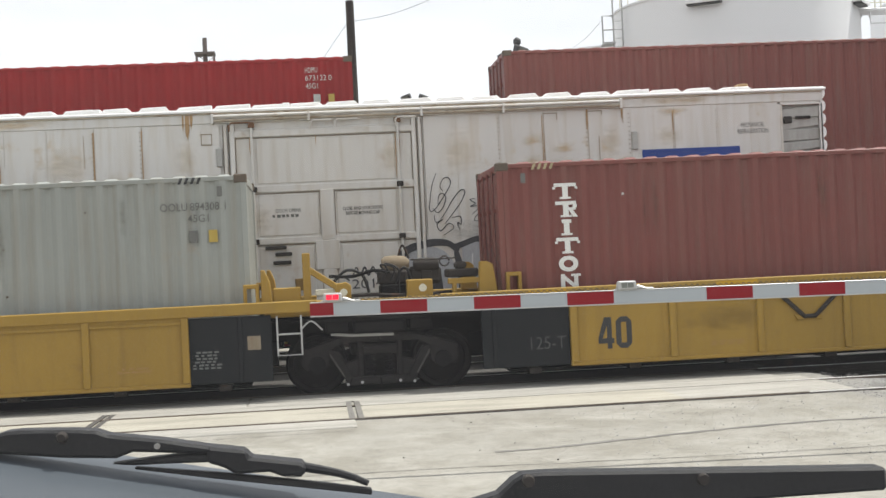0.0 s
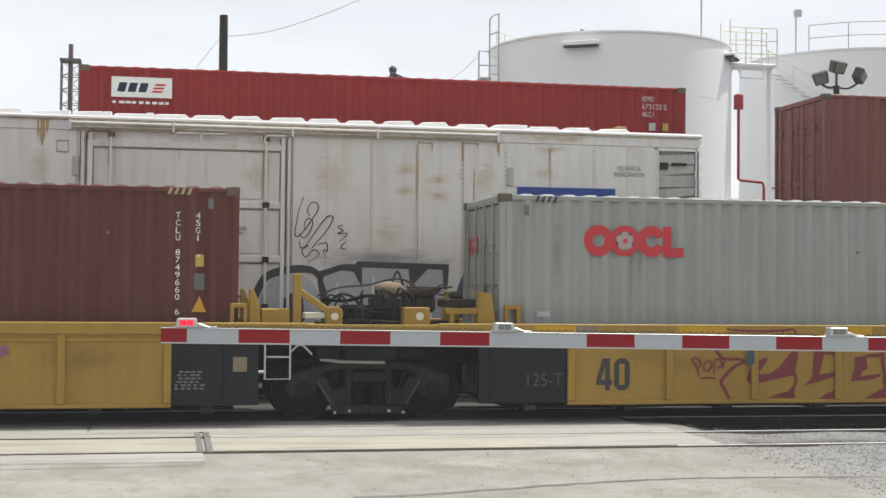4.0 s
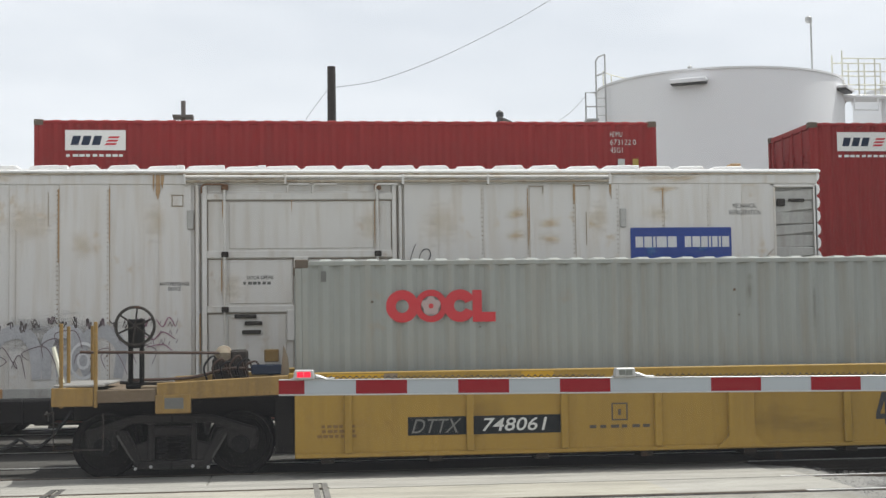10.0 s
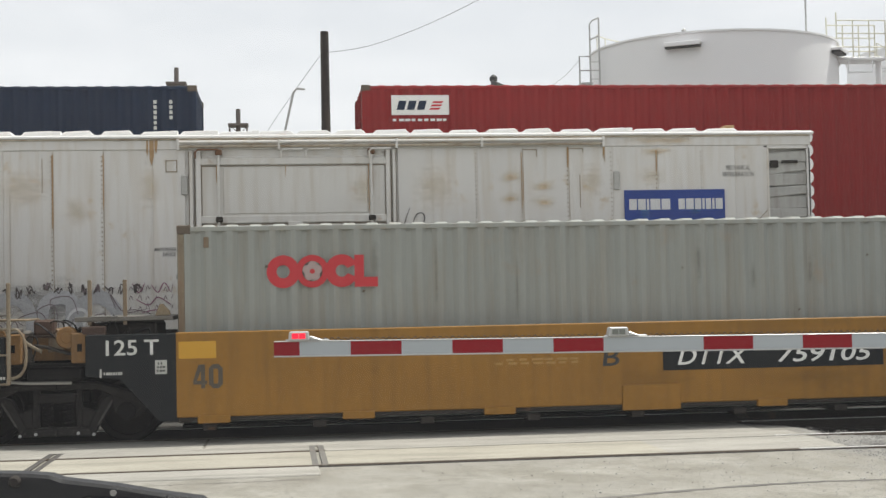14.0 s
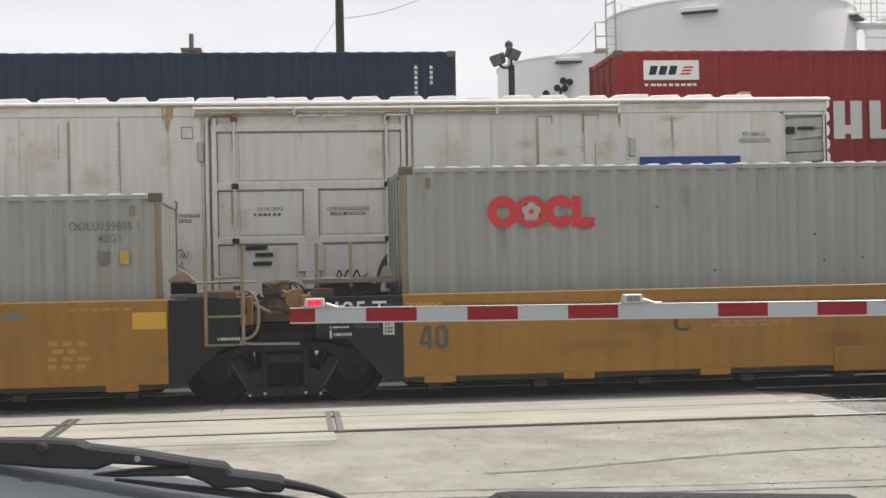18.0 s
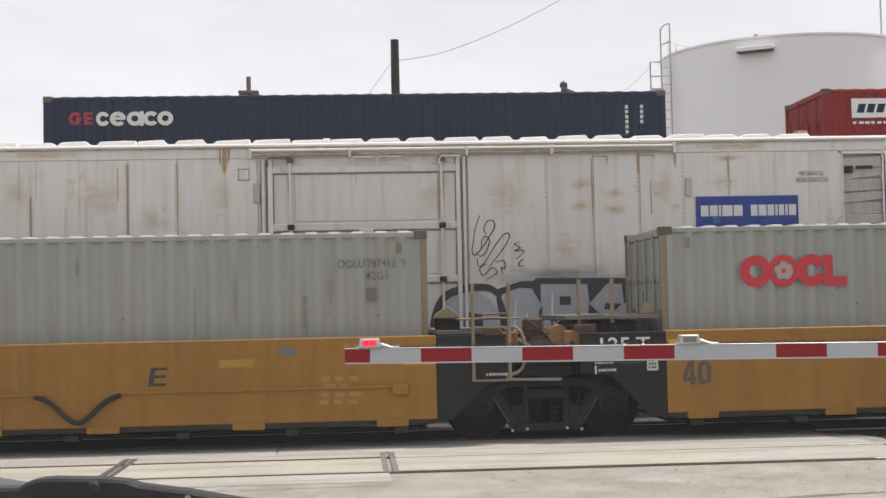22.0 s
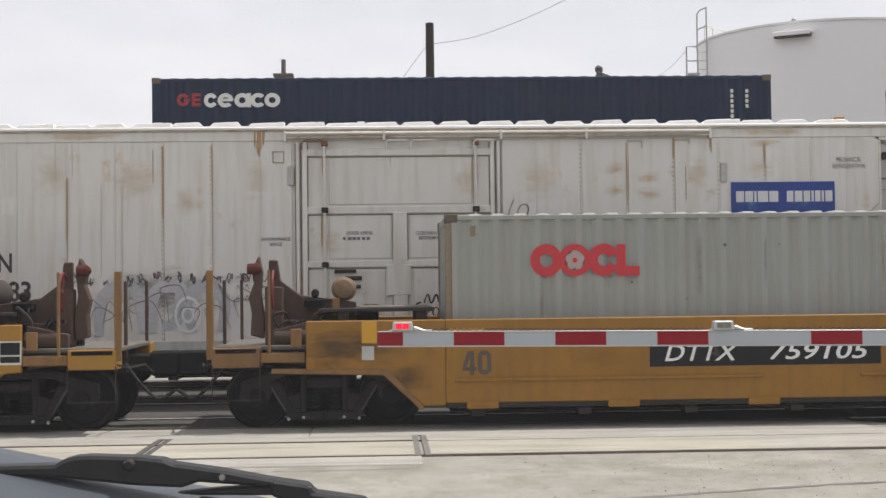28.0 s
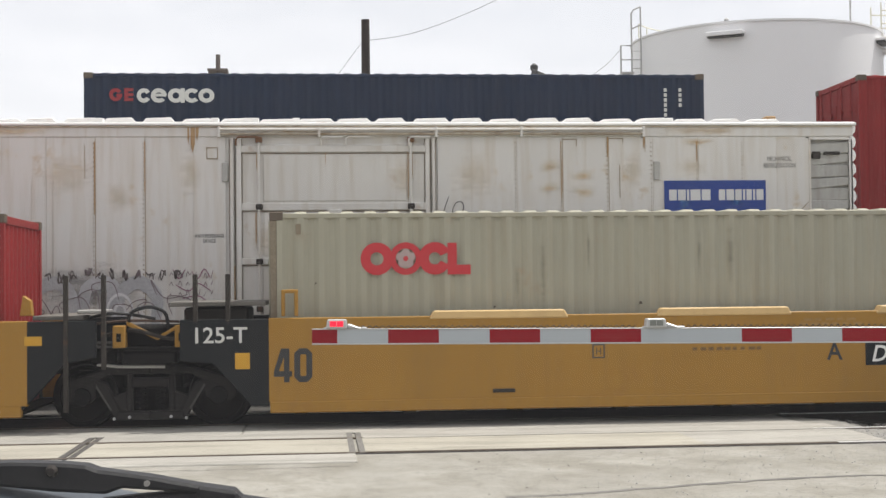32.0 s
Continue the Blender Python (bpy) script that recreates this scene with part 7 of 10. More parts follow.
for w in (W0, W1, W2, W3, W4, W5, W6, W7, W8):
    for k in range(3):
        x, z = A + 1.2 + rnd.random() * 8.2, 0.30 + rnd.random() * 0.4
        ww, hh = rnd.uniform(0.9, 2.4), rnd.uniform(0.35, 0.7)
        part("grime_stain", Geo().poly([(x, z), (x + ww, z), (x + ww, min(z + hh, 1.17)), (x, min(z + hh, 1.17))], SIDE - 0.0028 - 0.0004 * k), M_OILSTAIN, w, "brown grime stain")


# ---- the standing refrigerator car on the second track ----
RX0, RX1, RY, RZ0, RZ1 = -8.50, 8.97, TRACK2 - 1.525, 1.02, 4.50
reefer = thing("refrigerator_car", "white riveted steel refrigerator car, rust-streaked, with graffiti along the bottom", "railway wagon")
RF = RY - 0.004
core = Geo().prism([(RX0, RZ0), (7.62, RZ0), (7.62, 2.50), (8.17, 2.50), (8.17, 4.22), (8.87, 4.22), (8.87, 2.50), (8.90, 2.50), (8.90, RZ1), (RX0, RZ1)], RY + 0.03, TRACK2 + 1.525)
part("body", core, M_REEFER, reefer)
SEAMS = [RX0, -7.45, -6.68, -5.90, -5.10, -4.33, -3.56, -2.78, -2.01, -1.50]
SEAMS2 = [1.92, 2.48, 3.23, 3.99, 4.76, 5.50, 6.27, 7.04, 7.60]
STRONG = (-3.56, -2.78, 3.99, 4.76)          # seams with heavy rust
for row in (SEAMS, SEAMS2):
    for k, (x0, x1) in enumerate(zip(row, row[1:])):
        d = 0.004 if k % 2 else 0.0
        part("side_panel", Geo().box(x0 + 0.0015, x1 - 0.0015, RY + d, RY + 0.035, RZ0, 4.27), M_REEFER, reefer, bevel=0.003)
part("side_panel", Geo().prism([(7.5985, 2.52), (8.16, 2.52), (8.16, 4.27), (7.5985, 4.27)], RY, RY + 0.035), M_REEFER, reefer)
part("side_panel", Geo().prism([(8.10, 4.235), (8.88, 4.235), (8.88, 4.27), (8.10, 4.27)], RY, RY + 0.035).box(8.87, 8.91, RY, RY + 0.03, 2.5, 4.23).box(8.165, 8.87, RY, RY + 0.03, 2.52, 2.79), M_REEFER, reefer, bevel=0.004)


def rivet_row(x, z0, z1, step=0.085, r=0.013, material=M_SEAM):
    g = Geo()
    z = z0
    while z < z1:
        g.lathe([(r, 0.0), (r * 0.8, -0.006), (r * 0.25, -0.009)], 5, "y", (x, RY + 0.001, z))
        z += step
    tagged(part("rivet_row", g, material, reefer), kind="stuff")


for x in SEAMS[1:-1] + SEAMS2[1:-1]:
    heavy = x in STRONG
    riveted = heavy or x in (3.23, 5.50, 6.27, 7.04)
    rivet_row(x - 0.03, 1.1, 4.22, 0.075, 0.014 if riveted else 0.010, M_SEAM if riveted else M_FAINT)
    part("seam_strip", Geo().box(x - (0.007 if heavy else 0.005), x + (0.007 if heavy else 0.005), RY - 0.003, RY + 0.02, RZ0, 4.26), M_SEAMLINE if heavy else M_FAINT, reefer, bevel=0.002)
for x in (-7.06, -5.5, -3.95, -2.96, -2.15, 2.82, 4.18, 5.86):
    rivet_row(x, 1.1, 4.2, 0.15, 0.008, M_FAINT)
# later repairs: welded patch edges
for x, z0, z1, m in ((-5.10, 1.6, 3.68, M_SEAM), (-4.56, 2.1, 3.56, M_FAINT), (-4.23, 1.7, 3.58, M_FAINT), (-3.73, 3.61, 4.15, M_SEAMLINE), (4.94, 3.26, 3.81, M_SEAM), (5.37, 4.02, 4.27, M_SEAMLINE), (-5.29, 3.68, 4.25, M_FAINT), (-5.02, 3.68, 4.25, M_FAINT)):
    part("patch_edge", Geo().box(x - 0.007, x + 0.007, RY - 0.006, RY + 0.01, z0, z1), m, reefer, "rusty weld line")
part("patch_plate", Geo().box(-6.22, -5.90, RY - 0.004, RY + 0.01, 3.12, 3.41), M_REEFER, reefer, bevel=0.003)
# roof: fascia, gutters, ribbed panels
part("roof_fascia", Geo().box(RX0, 8.92, RY - 0.012, RY + 0.05, 4.27, 4.50), M_REEFER, reefer, bevel=0.012)
part("roof_edge", Geo().box(RX0 - 0.02, 8.97, RY - 0.05, RY + 0.12, 4.455, 4.50), M_ROOF, reefer, "white painted roof edge", bevel=0.01)
part("roof_deck", Geo().prism([(RX0, 4.5), (8.95, 4.5), (8.95, 4.52), (RX0, 4.52)], RY, TRACK2 + 1.52).box(RX0, 7.75, RY + 0.3, TRACK2 + 1.2, 4.52, 4.55), M_ROOF, reefer)
part("eave_gutter", Geo().box(RX0, 8.9, RY - 0.035, RY + 0.0, 4.425, 4.452), M_SEAMLINE, reefer, "rust-stained eave gutter", bevel=0.006)
for x in (-4.9, -0.4, 2.7, 6.3):
    part("rust_bloom", Geo().poly([(x - 0.9, 4.27), (x + 0.9, 4.27), (x + 0.9, 4.47), (x - 0.9, 4.47)], RY - 0.0135), M_RUSTSTAIN, reefer, "brown rust bloom")
rnd = random.Random(12)
x = RX0 + 0.1
while x < 7.4:
    w = 0.56 + rnd.uniform(-0.05, 0.05)
    hh = 0.06 + rnd.uniform(-0.012, 0.015)
    part("roof_panel", Geo().prism([(x, 4.52), (x + w, 4.52), (x + w - 0.07, 4.52 + hh), (x + 0.06, 4.52 + hh * 0.8)], RY + 0.02, TRACK2 + 1.5), M_ROOF, reefer, bevel=0.008)
    if rnd.random() < 0.3:
        part("roof_cleat", Geo().box(x + w - 0.05, x + w + 0.07, RY + 0.02, RY + 0.2, 4.52, 4.585), M_ROOF, reefer, bevel=0.006)
    x += 0.62
part("roof_hatch", Geo().box(7.45, 7.62, RY + 0.05, RY + 0.3, 4.52, 4.62), M_REEFRUST, reefer, bevel=0.01)
# sliding plug door with its frame, tracks and lock bars
DX0, DX1 = -1.43, 1.88
for x0, x1 in ((DX0, DX0 + 0.055), (DX0 + 0.10, DX0 + 0.18), (DX1 - 0.16, DX1 - 0.09), (DX1 - 0.05, DX1)):
    part("door_frame", Geo().box(x0, x1, RY - 0.05, RY + 0.03, 1.12, 4.25), M_REEFER, reefer, bevel=0.01)
door = part("door", Geo().box(DX0 + 0.19, DX1 - 0.17, RY + 0.005, RY + 0.05, 1.2, 4.16), M_REEFDOOR, reefer, "white plug door with rust runs", bevel=0.01)
for z0, z1 in ((4.02, 4.13), (3.08, 3.20), (2.21, 2.32), (1.20, 1.28)):
    part("door_rail", Geo().box(DX0 + 0.1, DX1 - 0.1, RY - 0.035, RY + 0.01, z0, z1), M_REEFDOOR, door, bevel=0.01)
part("door_post", Geo().box(0.13, 0.36, RY - 0.045, RY + 0.01, 2.25, 3.1).box(0.02, 0.42, RY - 0.05, RY + 0.01, 1.75, 2.25).box(0.13, 0.36, RY - 0.045, RY + 0.01, 1.2, 1.76), M_REEFDOOR, door, bevel=0.01)
for x0, x1, z0, z1 in ((-0.90, 0.10, 2.35, 3.04), (0.40, 1.42, 2.35, 3.04), (-0.92, 0.0, 1.32, 2.16), (0.46, 1.42, 1.32, 2.16), (-0.90, 1.42, 3.23, 3.98)):
    part("door_panel", Geo().box(x0, x1, RY - 0.012, RY + 0.01, z0, z1), M_REEFDOOR, door, bevel=0.012)
for x in (-0.97, 1.48):
    bar = part("lock_bar", Geo().tube([(x, RY - 0.07, 1.2), (x, RY - 0.07, 4.24)], 0.022, 8), M_REEFDOOR, door, "vertical door lock bar", smooth=True)
    for z in (4.22, 3.14, 2.26, 1.5):
        part("lock_clamp", Geo().box(x - 0.05, x + 0.06, RY - 0.10, RY + 0.0, z - 0.045, z + 0.045), M_RUSTED if z > 4 else M_DARK, bar, bevel=0.012)
# thin dark strips painted as shadow along the door frames and rails
for x in (DX0 - 0.012, DX0 + 0.078, DX0 + 0.186, DX1 - 0.168, DX1 - 0.07, DX1 + 0.010):
    part("door_gap", Geo().box(x - 0.005, x + 0.005, RY - 0.006, RY + 0.02, 1.15, 4.24), M_GAP, door)
for z in (4.005, 3.065, 2.195, 1.19):
    part("door_gap", Geo().box(DX0 + 0.19, DX1 - 0.17, RY - 0.004, RY + 0.02, z - 0.007, z + 0.007), M_GAP, door)
for x in (0.118, 0.374):
    part("door_gap", Geo().box(x - 0.005, x + 0.005, RY - 0.004, RY + 0.02, 1.25, 3.05), M_GAP, door)
for x0, x1, z in ((-0.82, -0.47, 2.15), (-0.66, -0.38, 2.04), (-0.70, -0.40, 1.90)):
    part("lock_handle", Geo().box(x0, x1, RY - 0.06, RY - 0.01, z - 0.03, z + 0.03), M_DARK, door, bevel=0.008)
part("lock_case", Geo().box(-0.35, -0.12, RY - 0.05, RY, 1.42, 1.62), M_DIRTYEL, door, bevel=0.01)
part("door_track", Geo().tube([(-1.62, RY - 0.085, 4.385), (5.35, RY - 0.085, 4.385)], 0.026, 8), M_REEFER, reefer, "white roller track above the door", smooth=True)
part("door_track", Geo().tube([(-1.62, RY - 0.07, 4.315), (5.35, RY - 0.07, 4.315)], 0.022, 8), M_SEAMLINE, reefer, "rust-stained lower roller track", smooth=True)
for x in (-1.6, 0.0, 1.9, 3.3, 5.33):
    part("track_bracket", Geo().box(x - 0.02, x + 0.02, RY - 0.11, RY + 0.01, 4.26, 4.43), M_REEFER, reefer, bevel=0.005)
for x0, x1 in ((-1.33, -0.97), (0.03, 0.38), (0.43, 0.82), (1.45, 1.80)):
    part("roller_hanger", Geo().tube([(x0, RY - 0.11, 4.12), (x0, RY - 0.11, 4.22), (x0 + 0.04, RY - 0.11, 4.26), (x1, RY - 0.11, 4.26)], 0.016, 6), M_RUSTED if x0 < -1 else M_REEFER, reefer)
# brackets, hand holds, hatch box, placards
part("hatch_plate", Geo().box(-1.79, -1.63, RY - 0.008, RY, 3.93, 4.08), M_REEFER, reefer, bevel=0.004)
for x in (-1.51, 5.56):
    part("hand_hold", Geo().box(x - 0.05, x + 0.05, RY - 0.035, RY, 3.55, 3.86), M_LOUVRE, reefer, bevel=0.01)
for x, z0, z1, w in ((-2.02, 4.02, 4.45, 0.07), (-1.95, 4.2, 4.45, 0.05), (-2.09, 4.15, 4.45, 0.03), (4.74, 3.9, 4.27, 0.03), (3.96, 3.2, 4.2, 0.012), (3.985, 3.3, 3.9, 0.012), (1.5, 3.5, 4.0, 0.03), (1.44, 3.2, 4.06, 0.015), (-1.0, 3.7, 4.06, 0.02), (0.1, 3.8, 4.05, 0.012),
                     (-5.1, 2.6, 3.7, 0.025), (6.24, 3.8, 4.2, 0.02), (-3.57, 3.0, 4.2, 0.024), (5.35, 4.05, 4.30, 0.03), (-2.78, 3.3, 4.2, 0.018), (-1.37, 1.3, 2.2, 0.03), (-1.02, 2.5, 3.05, 0.02), (1.49, 2.5, 3.05, 0.02)):
    part("rust_run", Geo().prism([(x - w / 2, z0 + 0.1), (x, z0), (x + w / 2, z0 + 0.15), (x + w / 2, z1), (x - w / 2, z1)], RY - 0.016, RY - 0.0135), M_REEFRUST, reefer, "brown rust run")
for x0, x1, z0, z1 in ((3.52, 4.02, 3.64, 3.92), (4.02, 4.62, 3.50, 3.76), (3.50, 4.02, 3.28, 3.56), (4.02, 4.62, 3.22, 3.50), (5.85, 6.60, 4.08, 4.28), (4.9, 5.4, 3.3, 4.1), (-4.6, -3.5, 3.2, 4.1), (-3.5, -2.9, 3.0, 3.6), (-7.3, -6.0, 3.2, 4.0), (-5.7, -5.0, 3.3, 4.2), (2.05, 2.95, 3.1, 4.2), (-2.3, -1.8, 3.2, 4.2), (-1.2, -0.6, 2.2, 3.0), (1.1, 1.6, 3.2, 4.0), (3.0, 3.9, 2.3, 3.1), (5.8, 6.5, 3.55, 4.0)):
    part("rust_bloom", Geo().poly([(x0, z0), (x1, z0), (x1, z1), (x0, z1)], RY - 0.0135), M_RUSTSTAIN if x0 in (3.52, 4.02, 3.50, 5.85) else M_RUSTFAINT, reefer, "ochre rust bloom")
for pts in ([(-1.80, 4.10), (-1.63, 4.10), (-1.63, 3.92), (-1.80, 3.92), (-1.80, 4.10)], [(3.99, 4.23), (4.22, 4.23), (4.22, 4.12)], [(4.76, 4.24), (5.0, 4.24), (5.0, 4.18)]):
    for (x0, z0), (x1, z1) in zip(pts, pts[1:]):
        part("patch_line", Geo().box(min(x0, x1) - 0.007, max(x0, x1) + 0.007, RY - 0.009, RY, min(z0, z1) - 0.007, max(z0, z1) + 0.007), M_SEAM, reefer)
word("MECHANICAL\nREFRIGERATION", 7.38, 3.75, 7.92, 3.94, RY - 0.005, M_GREYTXT, reefer)
word("CLOSE AND LOCK DOORS\nBEFORE MOVING CAR", 0.50, 2.65, 1.18, 2.79, RY - 0.017, M_BLACKP, door, bold=0.012)
word("DOOR OPENS", -0.62, 2.74, -0.20, 2.80, RY - 0.017, M_GREYTXT, door, bold=0.012)
bars(-0.68, 2.64, -0.22, 2.72, RY - 0.017, M_GREYTXT, door, 1, 6)
word("ANTI PILFERAGE\n        DEVICE", -2.0, 2.57, -1.53, 2.71, RY - 0.005, M_BLACKP, reefer, bold=0.012)
word("N", -6.20, 2.19, -5.98, 2.50, RY - 0.005, M_BLACKP, reefer, bold=0.02)
word("83", -6.05, 1.72, -5.68, 2.05, RY - 0.005, M_BLACKP, reefer, bold=0.02)
# blue sign
sign = part("sign_board", Geo().box(5.68, 7.40, RY - 0.018, RY - 0.006, 1.72, 3.54), M_BLUE, reefer, "blue painted sign with white words")
for k, (x0, x1) in enumerate(((5.76, 5.89), (5.91, 6.04), (6.06, 6.10), (6.12, 6.29), (6.31, 6.46), (6.60, 6.71), (6.73, 6.86), (6.88, 6.99), (7.01, 7.05), (7.07, 7.16), (7.18, 7.22), (7.24, 7.36))):
    part("white_mark", Geo().poly([(x0, 3.21), (x1, 3.21), (x1, 3.39), (x0, 3.39)], RY - 0.0195), M_SIGNW, sign)
word("CHILLED", 5.75, 2.71, 7.36, 3.03, RY - 0.0195, M_SIGNW, sign, bold=0.030)
word("EXPRESS", 5.75, 2.35, 7.36, 2.66, RY - 0.0195, M_SIGNW, sign, bold=0.030)
rnd = random.Random(19)
for k in range(9):
    x, z, w = 5.72 + 1.5 * rnd.random(), 2.2 + 1.1 * rnd.random(), rnd.uniform(0.12, 0.35)
    part("sign_wear", Geo().poly([(x, z), (x + w, z), (x + w, z + w * 1.3), (x, z + w * 1.3)], RY - 0.0186 - 0.00005 * k), M_SIGNWEAR, sign, "paler worn blue")
# recessed machinery end: louvres, lower box, ladder, scalloped end
part("louvre_back", Geo().box(8.17, 8.87, RY + 0.10, RY + 0.14, 2.78, 4.23), M_LOUVRE, reefer)
part("machinery_back", Geo().box(7.63, 8.9, RY + 0.16, RY + 0.2, 1.05, 2.50), M_LOUVRE, reefer)
for k in range(7):
    z = 2.82 + k * 0.196
    part("louvre_slat", Geo().prism([(8.19, z - 0.02), (8.86, z + 0.05 * (k % 2)), (8.86, z + 0.19), (8.18, z + 0.15 + 0.04 * (k % 3))], RY + 0.03 + 0.012 * (k % 3), RY + 0.09), M_LOUVRE, reefer, bevel=0.012)
part("machinery_beam", Geo().box(8.22, 8.36, RY + 0.005, RY + 0.06, 3.90, 4.02).box(8.42, 8.70, RY + 0.01, RY + 0.06, 3.97, 4.02), M_DARK, reefer, bevel=0.008)
part("opening_trim", Geo().box(8.15, 8.185, RY - 0.012, RY + 0.3, 2.79, 4.235).box(8.865, 8.88, RY - 0.012, RY + 0.3, 2.79, 4.235).box(8.15, 8.88, RY - 0.012, RY + 0.3, 2.77, 2.80).box(8.15, 8.88, RY - 0.012, RY + 0.3, 4.215, 4.24), M_REEFER, reefer, bevel=0.004)
for k in range(5):
    z = 1.34 + k * 0.24
    part("louvre_slat", Geo().box(7.75, 8.86, RY + 0.08 + 0.02 * (k % 2), RY + 0.14, z, z + 0.228), M_LOUVRE, reefer, bevel=0.006)
part("panel_line", Geo().ribbon([(7.66, 2.50), (7.66, 2.70), (8.14, 3.18)], 0.02, RY - 0.006), M_SEAM, reefer)
lad = part("end_ladder", Geo().tube([(8.37, RY - 0.04, 1.15), (8.37, RY - 0.04, 2.53)], 0.02, 8).tube([(8.92, RY - 0.04, 1.15), (8.92, RY - 0.04, 2.53)], 0.02, 8), M_REEFER, reefer, "white steel side ladder")
for z in (1.25, 1.7, 2.12, 2.52):
    part("rung", Geo().tube([(8.37, RY - 0.04, z), (8.92, RY - 0.04, z)], 0.014, 6), M_REEFER, lad)
part("end_rail", Geo().tube([(9.02, RY + 0.1, 1.2), (9.12, RY + 0.1, 1.25), (9.12, RY + 0.1, 2.75), (9.0, RY + 0.1, 2.78)], 0.018, 6), M_REEFER, reefer)
pr = []
for k in range(15):
    z = 1.1 + k * 0.228
    pr += [(0.0, z), (0.055, z + 0.05), (0.07, z + 0.114), (0.055, z + 0.18)]
pr.append((0.0, 4.5))
g = Geo().quad_strip([(8.90 + d, RY + 0.0, z) for d, z in pr], [(8.90 + d, TRACK2 + 1.52, z) for d, z in pr])
g.quad_strip([(8.85, RY + 0.0, z) for d, z in pr], [(8.90 + d, RY + 0.0, z) for d, z in pr])
part("corrugated_end", g, M_ROOF, reefer, "scalloped white end wall", smooth=True)
# underframe, trucks
part("side_sill", Geo().box(RX0, 8.9, RY - 0.005, RY + 0.12, 0.9, 1.06), M_LOUVRE, reefer, bevel=0.01)
part("underframe", Geo().box(RX0 + 0.3, 8.6, RY + 0.6, TRACK2 + 0.9, 0.72, 1.04).box(-2.2, -0.6, RY + 0.15, RY + 0.8, 0.45, 1.0).box(1.0, 2.6, RY + 0.2, RY + 0.8, 0.5, 1.0), M_TRUCK, reefer, bevel=0.02)
for xc in (-6.4, 6.9):
    t0 = truck(reefer, xc, False)
    t0.location = (0, TRACK2, 0)

# graffiti: brush strokes
M_SPRAYK = paint("black_spray_paint", (0.045, 0.045, 0.05), 0.7, var=0.3, bump=0.0)
M_SPRAYG = paint("grey_spray_paint", (0.36, 0.37, 0.39), 0.7, var=0.25, bump=0.0)
M_SPRAYB = paint("pale_blue_spray_paint", (0.17, 0.27, 0.35), 0.7, var=0.3, bump=0.0)
M_SPRAYC = paint("pale_teal_spray_paint", (0.30, 0.40, 0.44), 0.7, var=0.3, bump=0.0)
M_SPRAYN = paint("dark_blue_black_spray_paint", (0.055, 0.07, 0.09), 0.7, var=0.4, bump=0.0)
M_SPRAYW = paint("white_spray_paint", (0.66, 0.66, 0.66), 0.7, var=0.1, bump=0.0)
M_SPRAYR = paint("dull_red_spray_paint", (0.165, 0.026, 0.030), 0.6, var=0.2, bump=0.0)
def thin_spray(name, rgb, least, most):
    """A thin, uneven coat through which the paint below shows."""
    m = paint(name, rgb, 0.7, var=0.25, bump=0.0, spec=0.1)
    n, l = m.node_tree.nodes, m.node_tree.links
    no, mr = n.new("ShaderNodeTexNoise"), n.new("ShaderNodeMapRange")
    no.inputs["Scale"].default_value, no.inputs["Detail"].default_value = 5.0, 6.0
    for key, val in (("From Min", 0.35), ("From Max", 0.65), ("To Min", least), ("To Max", most)):
        mr.inputs[key].default_value = val
    l.new(n.new("ShaderNodeTexCoord").outputs["Object"], no.inputs["Vector"])
    l.new(no.outputs["Fac"], mr.inputs["Value"])
    l.new(mr.outputs[0], n["Principled BSDF"].inputs["Alpha"])
    return m


M_SPRAYV = thin_spray("thin_white_spray_paint", (0.40, 0.41, 0.40), 0.55, 1.0)
M_SPRAYL = thin_spray("thin_lavender_spray_paint", (0.27, 0.12, 0.22), 0.25, 0.75)
M_SPRAYP = paint("mauve_spray_paint", (0.275, 0.135, 0.19), 0.7, var=0.25, bump=0.0)


def curvy(pts, n=6):
    q = [Vector((x, z, 0)) for x, z in pts]
    out = []
    for k in range(len(q) - 1):
        p0, p1, p2, p3 = q[max(k - 1, 0)], q[k], q[k + 1], q[min(k + 2, len(q) - 1)]
        for j in range(n):
            t = j / n
            v = 0.5 * (2 * p1 + (p2 - p0) * t + (2 * p0 - 5 * p1 + 4 * p2 - p3) * t * t + (3 * p1 - p0 - 3 * p2 + p3) * t ** 3)
            out.append((v.x, v.y))
    out.append(pts[-1])
    return out


def tag(parent, strokes, w, y, material, label, smooth_line=True):
    """Each stroke of spray paint is a part of its own."""
    for k, s in enumerate(strokes):
        part("graffiti", Geo().ribbon(curvy(s) if smooth_line else s, w, y - 0.0004 * k), material, parent, label)


def field(parent, polys, y, material, label):
    """Filled letter shapes."""
    for k, q in enumerate(polys):
        part("graffiti", Geo().poly(q, y - 0.0003 * k), material, parent, label)


GY = RY - 0.014
# large grey letters under a broad black band, beside the door
field(reefer, [[(1.95, 2.0), (4.85, 2.0), (4.85, 2.55), (1.95, 2.55)], [(4.7, 1.9), (7.6, 1.9), (7.6, 2.6), (4.7, 2.6)]], GY + 0.0004, M_MIST, "grey spray mist")
def disc(cx, cz, rx, rz, a0=0, a1=360, n=20):
    return [(cx + rx * math.cos(radians(a0 + (a1 - a0) * k / n)), cz + rz * math.sin(radians(a0 + (a1 - a0) * k / n))) for k in range(n)]


